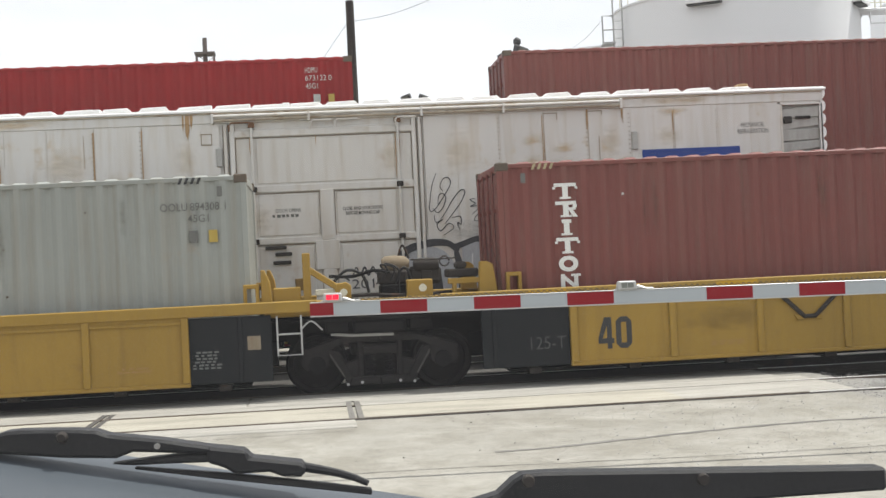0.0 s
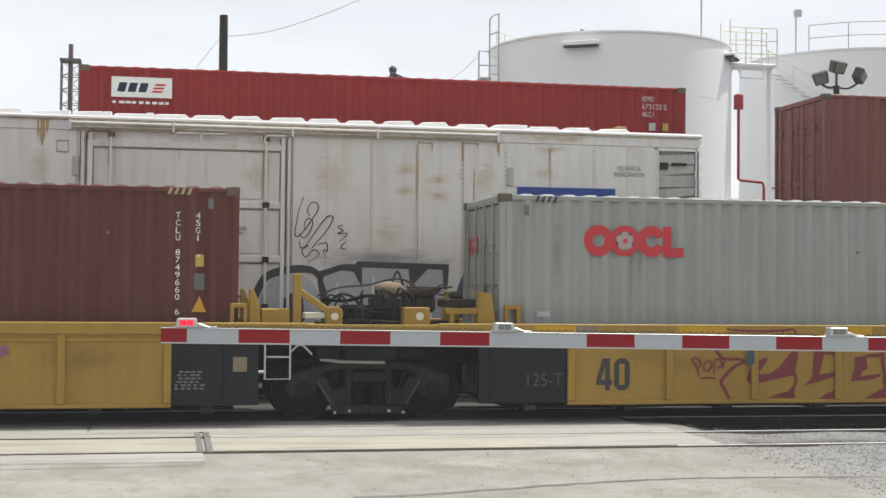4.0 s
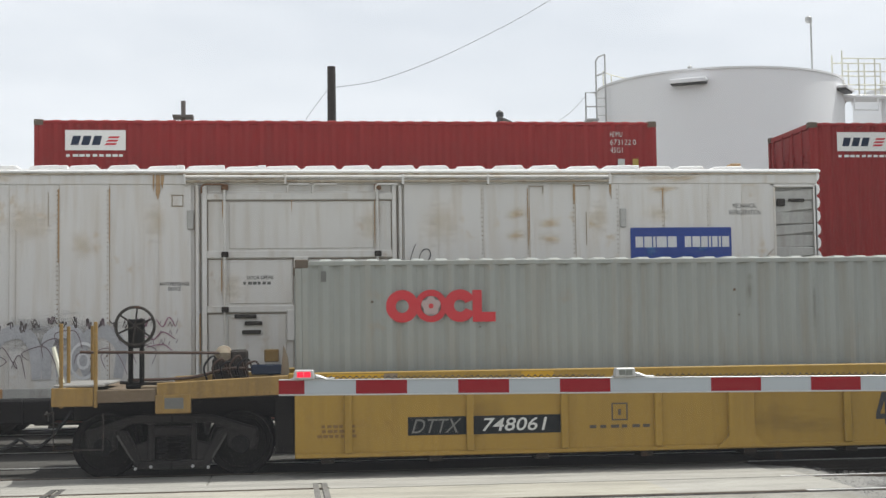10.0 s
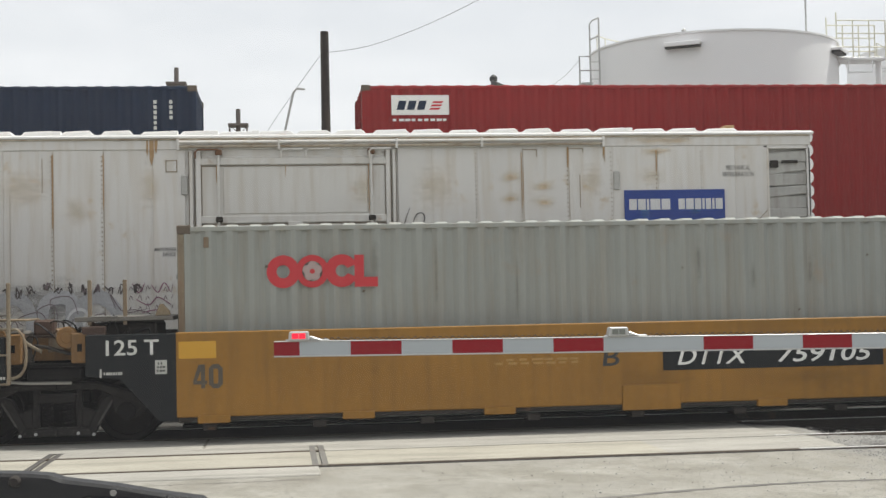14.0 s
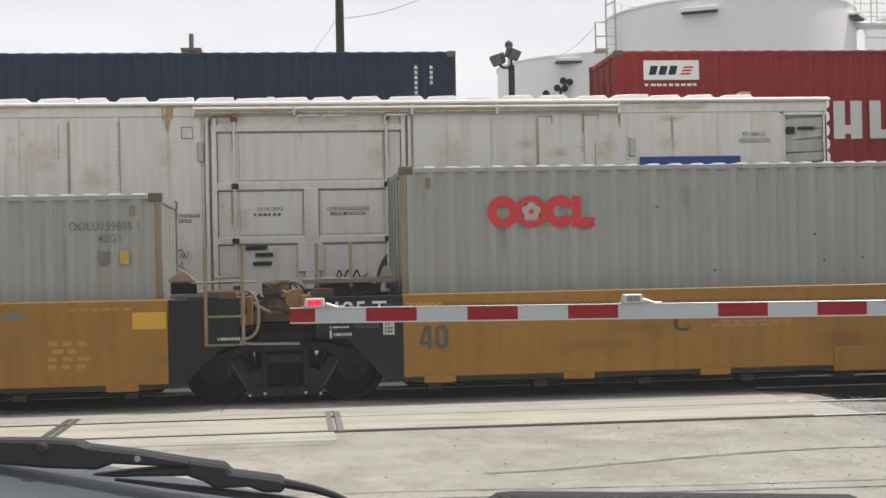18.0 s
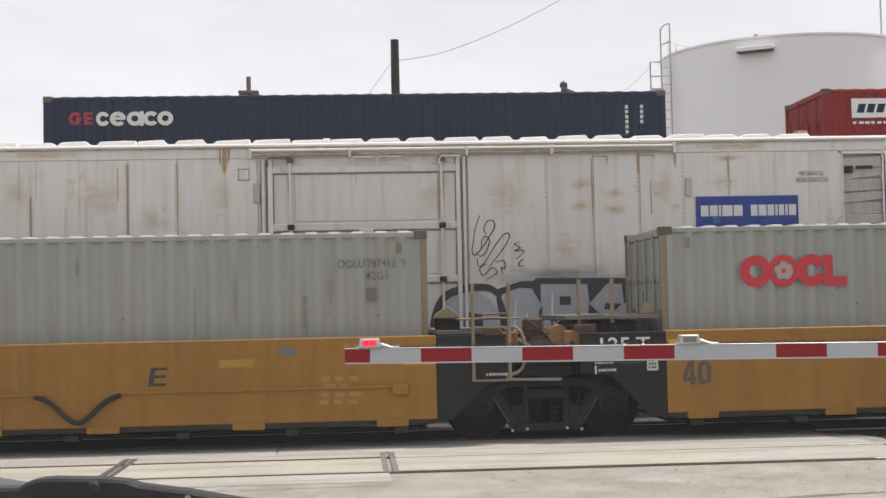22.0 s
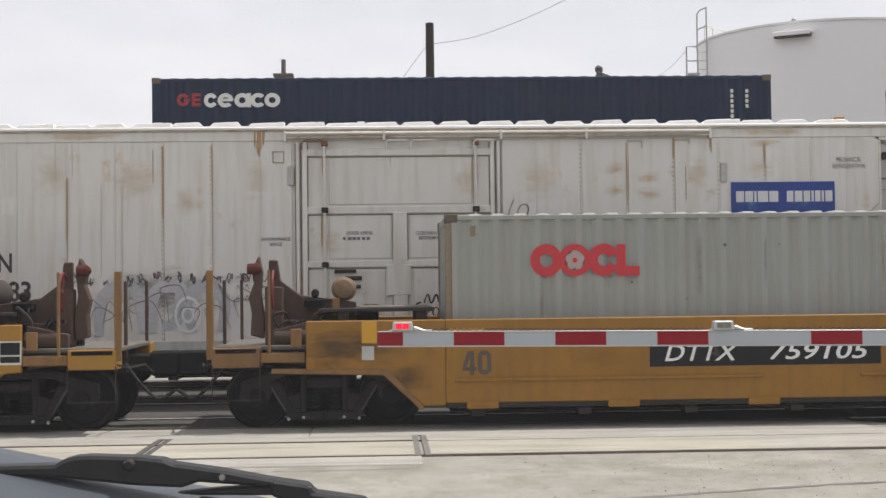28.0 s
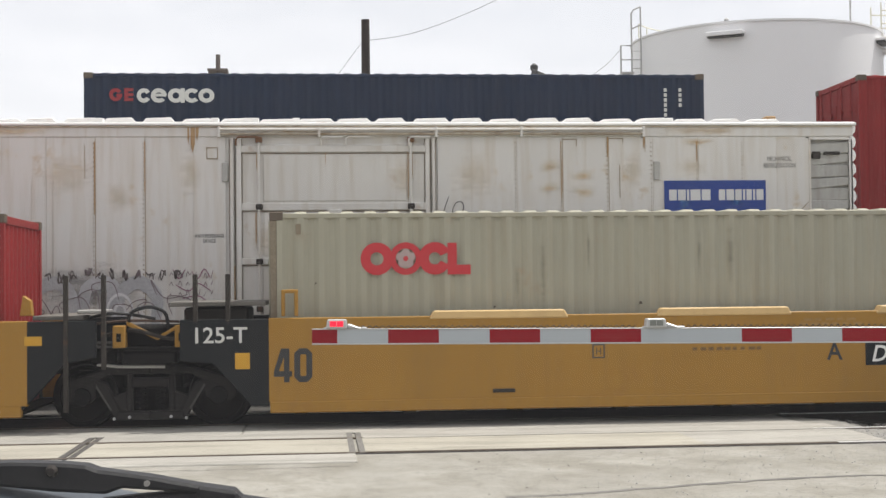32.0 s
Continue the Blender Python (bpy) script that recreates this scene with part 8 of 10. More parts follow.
field(reefer, [disc(1.90, 1.50, 0.50, 0.56), [(2.50, 1.12), (2.48, 2.08), (2.92, 2.10), (3.05, 1.82), (3.07, 2.15), (3.84, 2.15), (3.86, 1.84), (4.14, 2.13), (4.44, 2.13), (4.46, 1.80), (4.62, 1.50), (4.60, 1.12)]], GY - 0.001, M_SPRAYG, "pale grey sprayed letter field")
tag(reefer, [[(1.28, 1.15), (1.32, 1.60), (1.50, 1.97), (1.87, 2.10), (2.23, 2.10), (2.42, 1.95)], [(2.44, 1.15), (2.46, 1.55), (2.38, 1.95)]], 0.13, GY - 0.004, M_SPRAYK, "thick black sprayed arch")
field(reefer, [[(1.78, 1.18), (1.74, 1.58), (1.90, 1.72), (2.10, 1.66), (2.14, 1.30), (2.02, 1.12)],
               [(2.30, 2.06), (2.74, 2.20), (2.95, 2.20), (3.0, 2.25), (4.52, 2.22), (4.52, 2.13), (4.16, 2.13), (3.87, 1.82), (3.84, 2.13), (3.07, 2.15), (3.07, 1.82), (2.93, 2.08), (2.72, 2.10), (2.34, 1.96)],
               [(4.41, 2.13), (4.52, 2.13), (4.50, 1.84), (4.44, 1.80)], [(3.38, 1.80), (3.56, 1.80), (3.56, 1.94), (3.38, 1.94)], [(4.10, 1.72), (4.30, 1.70), (4.40, 1.80), (4.14, 1.82)],
               [(3.03, 1.12), (3.09, 1.12), (3.09, 1.80), (3.03, 1.70)], [(3.80, 1.12), (3.90, 1.12), (4.02, 1.66), (3.86, 1.82)], [(4.55, 1.12), (4.66, 1.12), (4.70, 1.55), (4.62, 1.72)]], GY - 0.006, M_SPRAYK, "black sprayed outline")
tag(reefer, [[(2.62, 1.2), (2.66, 1.9)], [(2.80, 1.15), (2.84, 1.7)], [(3.24, 1.2), (3.26, 2.0)], [(3.68, 1.2), (3.70, 1.7)], [(4.2, 1.2), (4.25, 1.6)]], 0.03, GY - 0.010, M_SPRAYW, "white sprayed highlight")
# blue and black wild letters below the sign: wavy bands with sooty tips
field(reefer, [[(4.72, 1.12), (7.42, 1.12), (7.44, 2.0), (7.2, 2.12), (6.7, 2.0), (6.3, 2.15), (5.5, 2.15), (5.1, 2.0), (4.80, 2.16), (4.66, 1.8)]], GY - 0.005, M_SPRAYN, "dark sprayed ground")
rnd = random.Random(31)
for k in range(13):
    x, lean, zt = 4.80 + 0.205 * k, 0.10 * math.sin(1.9 * k), 2.02 + 0.10 * math.sin(2.3 * k + 0.5)
    band = [(x + 0.02, 1.13), (x + 0.13 + lean, 1.40), (x - 0.02 + lean, 1.66), (x + 0.10, 1.88), (x + 0.16 + lean, zt)]
    tag(reefer, [band], rnd.uniform(0.11, 0.17), GY - 0.0062 - 0.0005 * k, (M_SPRAYB, M_SPRAYC, M_SPRAYG, M_SPRAYB)[k % 4], "pale blue wavy sprayed band")
    tag(reefer, [[(a - 0.03, b) for a, b in band[1:4]]], 0.022, GY - 0.0130 - 0.0005 * k, M_SPRAYW if k % 3 else M_SPRAYK, "thin sprayed inner line")
for k in range(11):
    x, zt = 4.95 + 0.235 * k, 2.26 + 0.07 * math.sin(2.1 * k)
    field(reefer, [[(x - 0.13, 1.98), (x - 0.02, 2.05), (x + 0.12, 1.94), (x + 0.06, zt - 0.08), (x + 0.02, zt), (x - 0.05, zt - 0.06)]], GY - 0.020 - 0.0004 * k, M_SPRAYK, "black sprayed tip")
# loose hand scribble and small tags
tag(reefer, [[(2.1, 3.29), (2.02, 3.07), (1.98, 2.83), (1.96, 2.71), (2, 2.64), (2.11, 2.74), (2.26, 2.96), (2.34, 3.1), (2.31, 3.2), (2.22, 3.19), (2.16, 3.07), (2.2, 2.98)], [(2.11, 2.76), (2.13, 2.9), (2.2, 2.94), (2.25, 2.86), (2.19, 2.7), (2.1, 2.62), (2.02, 2.7)], [(2.14, 2.5), (2.23, 2.62), (2.36, 2.82), (2.5, 2.98), (2.58, 2.96), (2.52, 2.81), (2.37, 2.61), (2.22, 2.43)], [(2.04, 2.58), (2.06, 2.46), (2.18, 2.5), (2.08, 2.42), (2.14, 2.31), (2.28, 2.43), (2.36, 2.35), (2.18, 2.23)], [(2.34, 2.52), (2.48, 2.54), (2.49, 2.41), (2.43, 2.43), (2.46, 2.32)], [(2.75, 2.84), (2.66, 2.81), (2.75, 2.75), (2.66, 2.7), (2.82, 2.7), (2.68, 2.56)], [(2.8, 2.57), (2.75, 2.53), (2.72, 2.46), (2.81, 2.45)]], 0.017, GY - 0.003, M_SPRAYK, "black loose hand scribble")
tag(reefer, [[(0.62, 1.62), (0.68, 1.76), (0.74, 1.62), (0.82, 1.76), (0.88, 1.62), (0.96, 1.76), (1.02, 1.64), (1.14, 1.70)], [(0.58, 1.64), (0.50, 1.60), (0.56, 1.54)]], 0.032, RY - 0.02, M_SPRAYK, "black zigzag tag")
word("2011", 0.60, 1.40, 1.12, 1.56, RY - 0.02, M_SPRAYK, door)
rnd = random.Random(5)
M_SCRAWL = paint("faded_dark_scrawl", (0.20, 0.155, 0.165), 0.7, var=0.3, bump=0.0)
M_SCRAWL2 = paint("dark_brown_scrawl", (0.10, 0.085, 0.08), 0.7, var=0.4, bump=0.0)
M_FADEG = paint("faded_grey_letters", (0.43, 0.43, 0.44), 0.7, var=0.3, bump=0.0)
for k in range(15):
    x, z = -5.15 + 0.20 * k + rnd.uniform(-0.03, 0.03), 2.03 + rnd.uniform(-0.06, 0.06)
    for q in range(2):
        tag(reefer, [[(x + 0.035 * j + rnd.uniform(-0.03, 0.03), z + (0.09 if (j + q) % 2 else 0.0) + rnd.uniform(-0.05, 0.05)) for j in range(rnd.choice((3, 4)))]], rnd.choice((0.016, 0.024, 0.036)), GY - 0.0006 * k - 0.0003 * q, M_SCRAWL2 if rnd.random() < 0.7 else M_SCRAWL, "small dark scrawled tag")
for k in range(12):
    x, z = -5.0 + 0.24 * k, 1.3 + rnd.uniform(0, 0.55)
    tag(reefer, [[(x, z), (x + rnd.uniform(-0.1, 0.2), z + rnd.uniform(0.1, 0.3)), (x + rnd.uniform(0.1, 0.4), z + rnd.uniform(-0.1, 0.3)), (x + rnd.uniform(0.2, 0.5), z + rnd.uniform(-0.2, 0.1))]], 0.016, GY - 0.008 - 0.0004 * k, M_SCRAWL, "faint scrawled outline")
tag(reefer, [[(-4.6, 1.15), (-4.55, 1.75), (-4.2, 1.95), (-3.95, 1.75), (-3.9, 1.2)], [(-3.75, 1.2), (-3.7, 1.85), (-3.3, 1.9), (-3.35, 1.4), (-3.6, 1.3)], [(-3.1, 1.2), (-3.2, 1.7), (-2.9, 1.95), (-2.6, 1.7), (-2.65, 1.2)]], 0.22, GY + 0.0005, M_FADEG, "faded grey sprayed letters")
field(reefer, [[(-4.9, 1.3), (-2.4, 1.3), (-2.4, 2.35), (-4.9, 2.35)]], GY + 0.0009, M_MIST, "grey spray mist")
for z in (2.03, 1.88, 1.73):
    for dx in (-0.5, -0.36, -0.24, -0.1, 0.04, 0.16):
        tag(reefer, [[(-1.9 + dx + 0.028 * j, z + (0.075 if j % 2 else 0.0) + rnd.uniform(-0.03, 0.03)) for j in range(rnd.choice((2, 3, 4)))]], 0.012, GY, M_SCRAWL, "small faded scrawl")
g = Geo().ring(-3.18, 1.48, 0.30, 0.25, GY - 0.010, sq=0.72).ring(-3.18, 1.48, 0.14, 0.09, GY - 0.010, sq=0.72)
part("graffiti", g, M_SPRAYW, reefer, "white sprayed double ring")
tag(reefer, [[(-2.35, 2.15), (-2.25, 2.0), (-2.15, 2.15)], [(-2.05, 2.12), (-1.95, 2.0), (-1.85, 2.15), (-1.75, 2.0)], [(-2.3, 1.9), (-2.1, 1.8), (-1.95, 1.92), (-1.75, 1.8)], [(-2.2, 1.68), (-1.95, 1.72), (-1.8, 1.62)]], 0.02, GY, M_SPRAYP, "small faded mauve scrawl")
# on the yellow wagons
def wagon_tag(w, strokes, width, y, material, label):
    tag(w, [[(A + x, z) for x, z in q] for q in strokes], width, y, material, label)


# letters of the first wagon, each fill and line a layer of its own
for k, q in enumerate(([(3.83, 0.91), (3.64, 0.82), (3.54, 0.69), (3.51, 0.58), (3.57, 0.51), (3.69, 0.53), (3.88, 0.57), (4.07, 0.61), (4.22, 0.64), (4.26, 1.01), (4.15, 0.94), (3.99, 0.74), (3.86, 0.67), (3.75, 0.65), (3.69, 0.67), (3.74, 0.74), (3.81, 0.82)],
    [(3.83, 0.32), (3.99, 0.38), (4.16, 0.42), (4.23, 0.5), (4.24, 0.32)],
    [(4.54, 1.07), (4.66, 1.1), (4.68, 0.93), (4.64, 0.76), (4.61, 0.65), (4.91, 0.69), (4.93, 0.65), (4.74, 0.59), (4.57, 0.54), (4.38, 0.49), (4.5, 0.61), (4.52, 0.86)],
    [(4.6, 0.3), (4.72, 0.38), (4.89, 0.44), (4.94, 0.29)],
    [(5.15, 0.89), (5.34, 0.92), (5.34, 0.8), (5.36, 0.73), (5.27, 0.69), (5.24, 0.62), (5.55, 0.66), (5.56, 0.62), (5.39, 0.57), (5.09, 0.55), (5.15, 0.75)],
    [(5.3, 0.3), (5.43, 0.37), (5.61, 0.46), (5.58, 0.61), (5.64, 0.57), (5.77, 0.32)],
    [(5.85, 1.03), (6.02, 1.05), (6.04, 0.94), (5.94, 0.83), (5.84, 0.63)],
    [(6.25, 0.96), (6.42, 0.92), (6.39, 0.83), (6.29, 0.7), (6.21, 0.62), (6.14, 0.5), (6.08, 0.33), (5.98, 0.32), (6.01, 0.51), (6.14, 0.66), (6.2, 0.78)])):
    part("graffiti", Geo().poly([(A + x, z) for x, z in q], SIDE - 0.0052 - 0.0006 * k), M_SPRAYR, W1, "dark red sprayed letter")
for k, q in enumerate(([(3.2, 1.29), (3.07, 1.16), (3.02, 1.06), (3.09, 0.94), (3.18, 0.87), (3.38, 0.87), (3.48, 0.83)],
    [(3.48, 0.83), (3.35, 0.78), (3.23, 0.68), (3.13, 0.55), (3.19, 0.43), (3.26, 0.3)],
    [(4.19, 1.11), (4.25, 1.03), (4.26, 0.91), (4.22, 0.72), (4.25, 0.56), (4.19, 0.44), (4.06, 0.34)],
    [(4.64, 0.98), (4.76, 0.95), (4.94, 0.94), (4.91, 0.76), (4.91, 0.61), (4.94, 0.3)],
    [(4.58, 0.58), (4.81, 0.65), (4.92, 0.67), (4.94, 0.57)],
    [(5.32, 0.92), (5.46, 0.92), (5.56, 0.94), (5.61, 1.06)],
    [(5.65, 1.07), (5.59, 0.93), (5.6, 0.73), (5.66, 0.53), (5.76, 0.36)])):
    wagon_tag(W1, [q], 0.05, SIDE - 0.0112 - 0.0006 * k, M_SPRAYR, "dark red sprayed outline")
wagon_tag(W1, [[(6.36, 0.88), (6.52, 0.95), (6.62, 1.06), (6.7, 1.11)]], 0.12, SIDE - 0.0105, M_SPRAYR, "dark red sprayed tail")
part("dark_smear", Geo().poly([(A + 3.48, 0.85), (A + 3.53, 0.77), (A + 3.61, 0.82), (A + 3.60, 0.99), (A + 3.49, 0.99)], SIDE - 0.0545), M_SPRAYN, W1, "dark smear on the rib")
wagon_tag(W1, [[(3.2, 1.29), (3.41, 1.27), (3.71, 1.26), (4.02, 1.27), (4.21, 1.28), (4.25, 1.15)]], 0.035, SIDE - 0.039, M_SPRAYR, "dark red sprayed line")
for k, q in enumerate(([(2.69, 0.87), (2.77, 0.75), (2.8, 0.62)], [(2.69, 0.87), (2.77, 0.88), (2.83, 0.78), (2.75, 0.73)], [(2.88, 0.81), (2.95, 0.85), (2.99, 0.78), (2.93, 0.7), (2.87, 0.74), (2.88, 0.81)], [(3.02, 0.66), (3.04, 0.85), (3.12, 0.85), (3.13, 0.77), (3.05, 0.74)], [(3.17, 0.84), (3.15, 0.73)], [(2.82, 0.6), (2.96, 0.61), (3.06, 0.59)])):
    wagon_tag(W1, [q], 0.03, SIDE - 0.006 - 0.0006 * k, M_SPRAYR, "small dark red tag")
for k, (width, q) in enumerate(((0.11, [(5.64, 1.13), (5.51, 1.09), (5.45, 1.01), (5.48, 0.92), (5.57, 0.83), (5.79, 0.81), (6.04, 0.84), (6.25, 0.82)]),
    (0.09, [(5.69, 0.76), (5.72, 0.59), (5.78, 0.37)]),
    (0.17, [(6.18, 0.83), (6.14, 0.67), (6.1, 0.46)]),
    (0.2, [(6.31, 0.74), (6.51, 0.63), (6.68, 0.74), (6.74, 1)]),
    (0.16, [(6.38, 0.38), (6.67, 0.36)]),
    (0.2, [(7.04, 1.09), (7.12, 0.87), (7.15, 0.67), (7.08, 0.45)]),
    (0.17, [(7.36, 0.92), (7.42, 0.7), (7.37, 0.42)]),
    (0.14, [(7.12, 0.38), (7.42, 0.39)]),
    (0.3, [(7.72, 0.77), (8.01, 0.77)]),
    (0.16, [(7.74, 0.62), (8.04, 0.67)]),
    (0.12, [(7.6, 0.97), (7.84, 0.9), (8.15, 0.99)]),
    (0.24, [(8.41, 1.04), (8.44, 0.78)]),
    (0.12, [(8.14, 1.03), (8.17, 0.77), (8.24, 0.55), (8.2, 0.36)]),
    (0.12, [(7.84, 0.34), (8.2, 0.39)]),
    (0.19, [(8.58, 0.39), (8.64, 0.67), (8.8, 0.85), (9.03, 0.92), (9.3, 1)]))):
    wagon_tag(W2, [q], width, SIDE - 0.0055 - 0.0006 * k, M_SPRAYL, "faded lavender sprayed letter")
part("graffiti", Geo().poly([(A + 1.62, 1.20), (A + 2.95, 1.20), (A + 2.95, 1.33), (A + 1.70, 1.33)], SIDE - 0.0385), M_SPRAYL, W2, "faded lavender spray mist")
for k, q in enumerate(([(0.13, 0.61), (0.12, 0.76), (0.12, 0.88), (0.17, 0.95), (0.26, 0.93), (0.28, 0.85), (0.24, 0.78), (0.16, 0.76)],
    [(0.18, 0.82), (0.2, 0.88), (0.24, 0.87)],
    [(0.33, 0.9), (0.39, 0.95), (0.45, 0.9), (0.46, 0.81), (0.4, 0.74), (0.33, 0.77), (0.31, 0.83), (0.33, 0.9)],
    [(0.38, 0.86), (0.4, 0.82)],
    [(0.49, 0.63), (0.48, 0.77), (0.49, 0.9), (0.55, 0.96), (0.62, 0.91), (0.62, 0.83), (0.57, 0.77), (0.5, 0.76)],
    [(0.54, 0.83), (0.57, 0.89)],
    [(0.07, 0.65), (0.11, 0.59)],
    [(0.1, 0.54), (0.26, 0.57), (0.42, 0.54)],
    [(0.55, 0.73), (0.66, 0.64)],
    [(0.65, 0.74), (0.56, 0.63)],
    [(0.08, 0.8), (0.1, 0.91)],
    [(0.33, 0.99), (0.37, 1)])):
    wagon_tag(W2, [[(x + 0.27, z) for x, z in q]], 0.036, SIDE - 0.0065 - 0.0005 * k, M_SPRAYV, "white sprayed bubble letter")

# ---- the farther double-stack train ----
def far_box(u_left, z, label, material, high=True, doors=True, logo=None):
    root, h = container(label, material, high, doors, group="containers on the farther train")
    root.location = (u_left + LEN / 2, TRACK3, z)
    FAR.append((root, u_left + LEN / 2, TRACK3, z))
    if logo == "red":
        part("logo_board", Geo().poly([(A + 0.58, h - 0.60), (A + 1.72, h - 0.60), (A + 1.72, h - 0.21), (A + 0.58, h - 0.21)], FACE), M_WHITEP, root, "white rectangular logo board")
        for k in range(3):
            a = A + 0.68 + k * 0.2
            part("logo_bar", Geo().poly([(a, h - 0.50), (a + 0.15, h - 0.50), (a + 0.2, h - 0.32), (a + 0.05, h - 0.32)], FACE - 0.003), M_NAVY, root)
        for k in range(3):
            a = A + 1.32 + k * 0.03
            part("logo_stripe", Geo().poly([(a, h - 0.50 + k * 0.065), (a + 0.2, h - 0.50 + k * 0.065), (a + 0.24, h - 0.46 + k * 0.065), (a + 0.04, h - 0.46 + k * 0.065)], FACE - 0.003), M_REDLOGO, root)
        bars(A + 0.6, h - 0.74, A + 1.72, h - 0.66, FACE, M_WHITEP, root, 1, 9)
        # big triangle emblem and seven white blocks
        part("triangle_emblem", Geo().poly([(A + 2.2, h - 1.75), (A + 3.05, h - 1.75), (A + 2.75, h - 0.95)], FACE), paint("emblem_green", (0.02, 0.16, 0.08), 0.5), root, "green painted triangle")
        part("triangle_edge", Geo().poly([(A + 2.12, h - 1.75), (A + 2.2, h - 1.75), (A + 2.75, h - 0.95), (A + 2.66, h - 0.95)], FACE), M_BRTYEL, root, "orange triangle edge")
        for k, (d, w) in enumerate(((3.54, 0.73), (4.50, 0.60), (5.26, 0.68), (6.05, 0.73), (6.97, 0.68), (7.84, 0.78), (8.79, 0.26))):
            a, z0, z1 = A + d, h - 1.82, h - 1.05
            g = Geo().poly([(a, z0), (a + 0.24, z0), (a + 0.24, z1), (a, z1)], FACE)
            if k < 6:
                g.poly([(a + w - 0.24, z0), (a + w, z0), (a + w, z1), (a + w - 0.24, z1)], FACE)
                zb = z0 + (0.29, 0.10, 0.0, 0.30, 0.0, 0.14)[k]
                g.poly([(a + 0.24, zb), (a + w - 0.24, zb), (a + w - 0.24, zb + 0.18), (a + 0.24, zb + 0.18)], FACE)
            part("white_mark", g, M_WORNW, root, "large white painted block")
        for k, s in enumerate(("HDMU", "673122 0", "45G1")):
            word(s, B - 0.95, h - 0.32 - 0.16 * k, B - (0.7 if k != 1 else 0.42), h - 0.21 - 0.16 * k, FACE, M_GREYW, root)
        part("placard", Geo().poly([(B - 0.8, h - 0.92), (B - 0.66, h - 0.92), (B - 0.66, h - 0.76), (B - 0.8, h - 0.76)], FACE), M_GREYW, root)
        part("placard", Geo().poly([(B - 0.5, h - 0.92), (B - 0.38, h - 0.92), (B - 0.38, h - 0.76), (B - 0.5, h - 0.76)], FACE), M_PLACARD, root)
        part("placard", Geo().poly([(B - 0.52, h - 1.2), (B - 0.34, h - 1.2), (B - 0.43, h - 1.02)], FACE), M_BRTYEL, root, "yellow warning triangle")
    if logo == "navy":
        zc = h - 0.435
        g = Geo().ring(A + 0.605, zc, 0.125, 0.055, FACE, 30, 345, 18).poly([(A + 0.62, zc - 0.04), (A + 0.73, zc - 0.04), (A + 0.73, zc + 0.02), (A + 0.62, zc + 0.02)], FACE - 0.001)
        g.poly([(A + 0.77, zc - 0.125), (A + 0.84, zc - 0.125), (A + 0.84, zc + 0.125), (A + 0.77, zc + 0.125)], FACE)
        for dz in (-0.125, -0.03, 0.065):
            g.poly([(A + 0.84, zc + dz), (A + 0.94, zc + dz), (A + 0.94, zc + dz + 0.06), (A + 0.84, zc + dz + 0.06)], FACE)
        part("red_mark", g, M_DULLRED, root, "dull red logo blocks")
        for cx, a0, a1, extra in ((1.14, 30, 330, 0), (1.425, 0, 320, 1), (1.75, 0, 360, 2), (2.06, 40, 320, 0), (2.335, 0, 360, 0)):
            g = Geo().ring(A + cx, zc - 0.015, 0.14, 0.06, FACE, a0, a1, 18, 0.95 if cx < 1.2 else 1.1)
            if extra == 1:
                g.poly([(A + cx - 0.07, zc - 0.035), (A + cx + 0.14, zc - 0.035), (A + cx + 0.14, zc + 0.02), (A + cx - 0.07, zc + 0.02)], FACE - 0.001)
            elif extra == 2:
                g.poly([(A + cx + 0.09, zc - 0.155), (A + cx + 0.17, zc - 0.155), (A + cx + 0.17, zc + 0.125), (A + cx + 0.09, zc + 0.125)], FACE - 0.001)
            part("white_mark", g, M_WORNW, root, "white rounded logo block")
        for a in (B - 0.82, B - 0.52):
            for k in range(6 if a < B - 0.6 else 4):
                part("white_mark", Geo().poly([(a, h - 0.36 - 0.1 * k), (a + 0.06, h - 0.36 - 0.1 * k), (a + 0.06, h - 0.29 - 0.1 * k), (a, h - 0.29 - 0.1 * k)], FACE), M_WORNW, root)
    return root


FZ0, FZ1 = 0.235, 3.135
far_box(30.67, FZ1, "brown corrugated steel shipping container on top of a double stack", M_MAROON)
far_box(30.67, FZ0, "brown corrugated steel container at the bottom of a double stack", M_MAROON)
far_box(15.39, FZ1, "red corrugated container with white logo board and painted blocks", M_RED, logo="red")
far_box(15.39, FZ0, "red corrugated steel container at the bottom of a double stack", M_RED)
far_box(0.0, FZ1, "red corrugated steel container with torn white logo board", M_RED, logo="red")
far_box(0.0, FZ0, "dark maroon corrugated steel container at the bottom of a double stack", M_MAROON, logo=None)
far_box(-15.39, FZ1, "navy blue corrugated steel shipping container with red and white logo", M_NAVY, logo="navy")
far_box(-15.39, FZ0, "maroon corrugated steel container at the bottom of a double stack", M_MAROON)
for u in (30.67, 15.39, 0.0, -15.39):
    root = thing("well_car", "yellow steel well wagon under a double stack of containers", "railway wagon", "well cars of the farther train")
    root.location = (u + LEN / 2, TRACK3, 0)
    FAR.append((root, u + LEN / 2, TRACK3, 0.0))
    well_floor(root)
    side_sheet(root, M_YELLOW, [(A, 0.3), (B, 0.3), (B, 1.3), (A, 1.3)])
    part("end_deck", Geo().box(A - 2.9, A - 0.1, -1.2, 1.2, 0.9, 1.15), M_YELLOW, root, bevel=0.02)
    part("brake_gear", Geo().box(A - 2.0, A - 1.2, -0.9, -0.2, 1.15, 1.5).tube([(A - 2.6, -1.0, 1.1), (A - 2.6, -1.0, 1.9)], 0.03, 6), M_DARK, root)
    truck(root, A - 1.6, False)


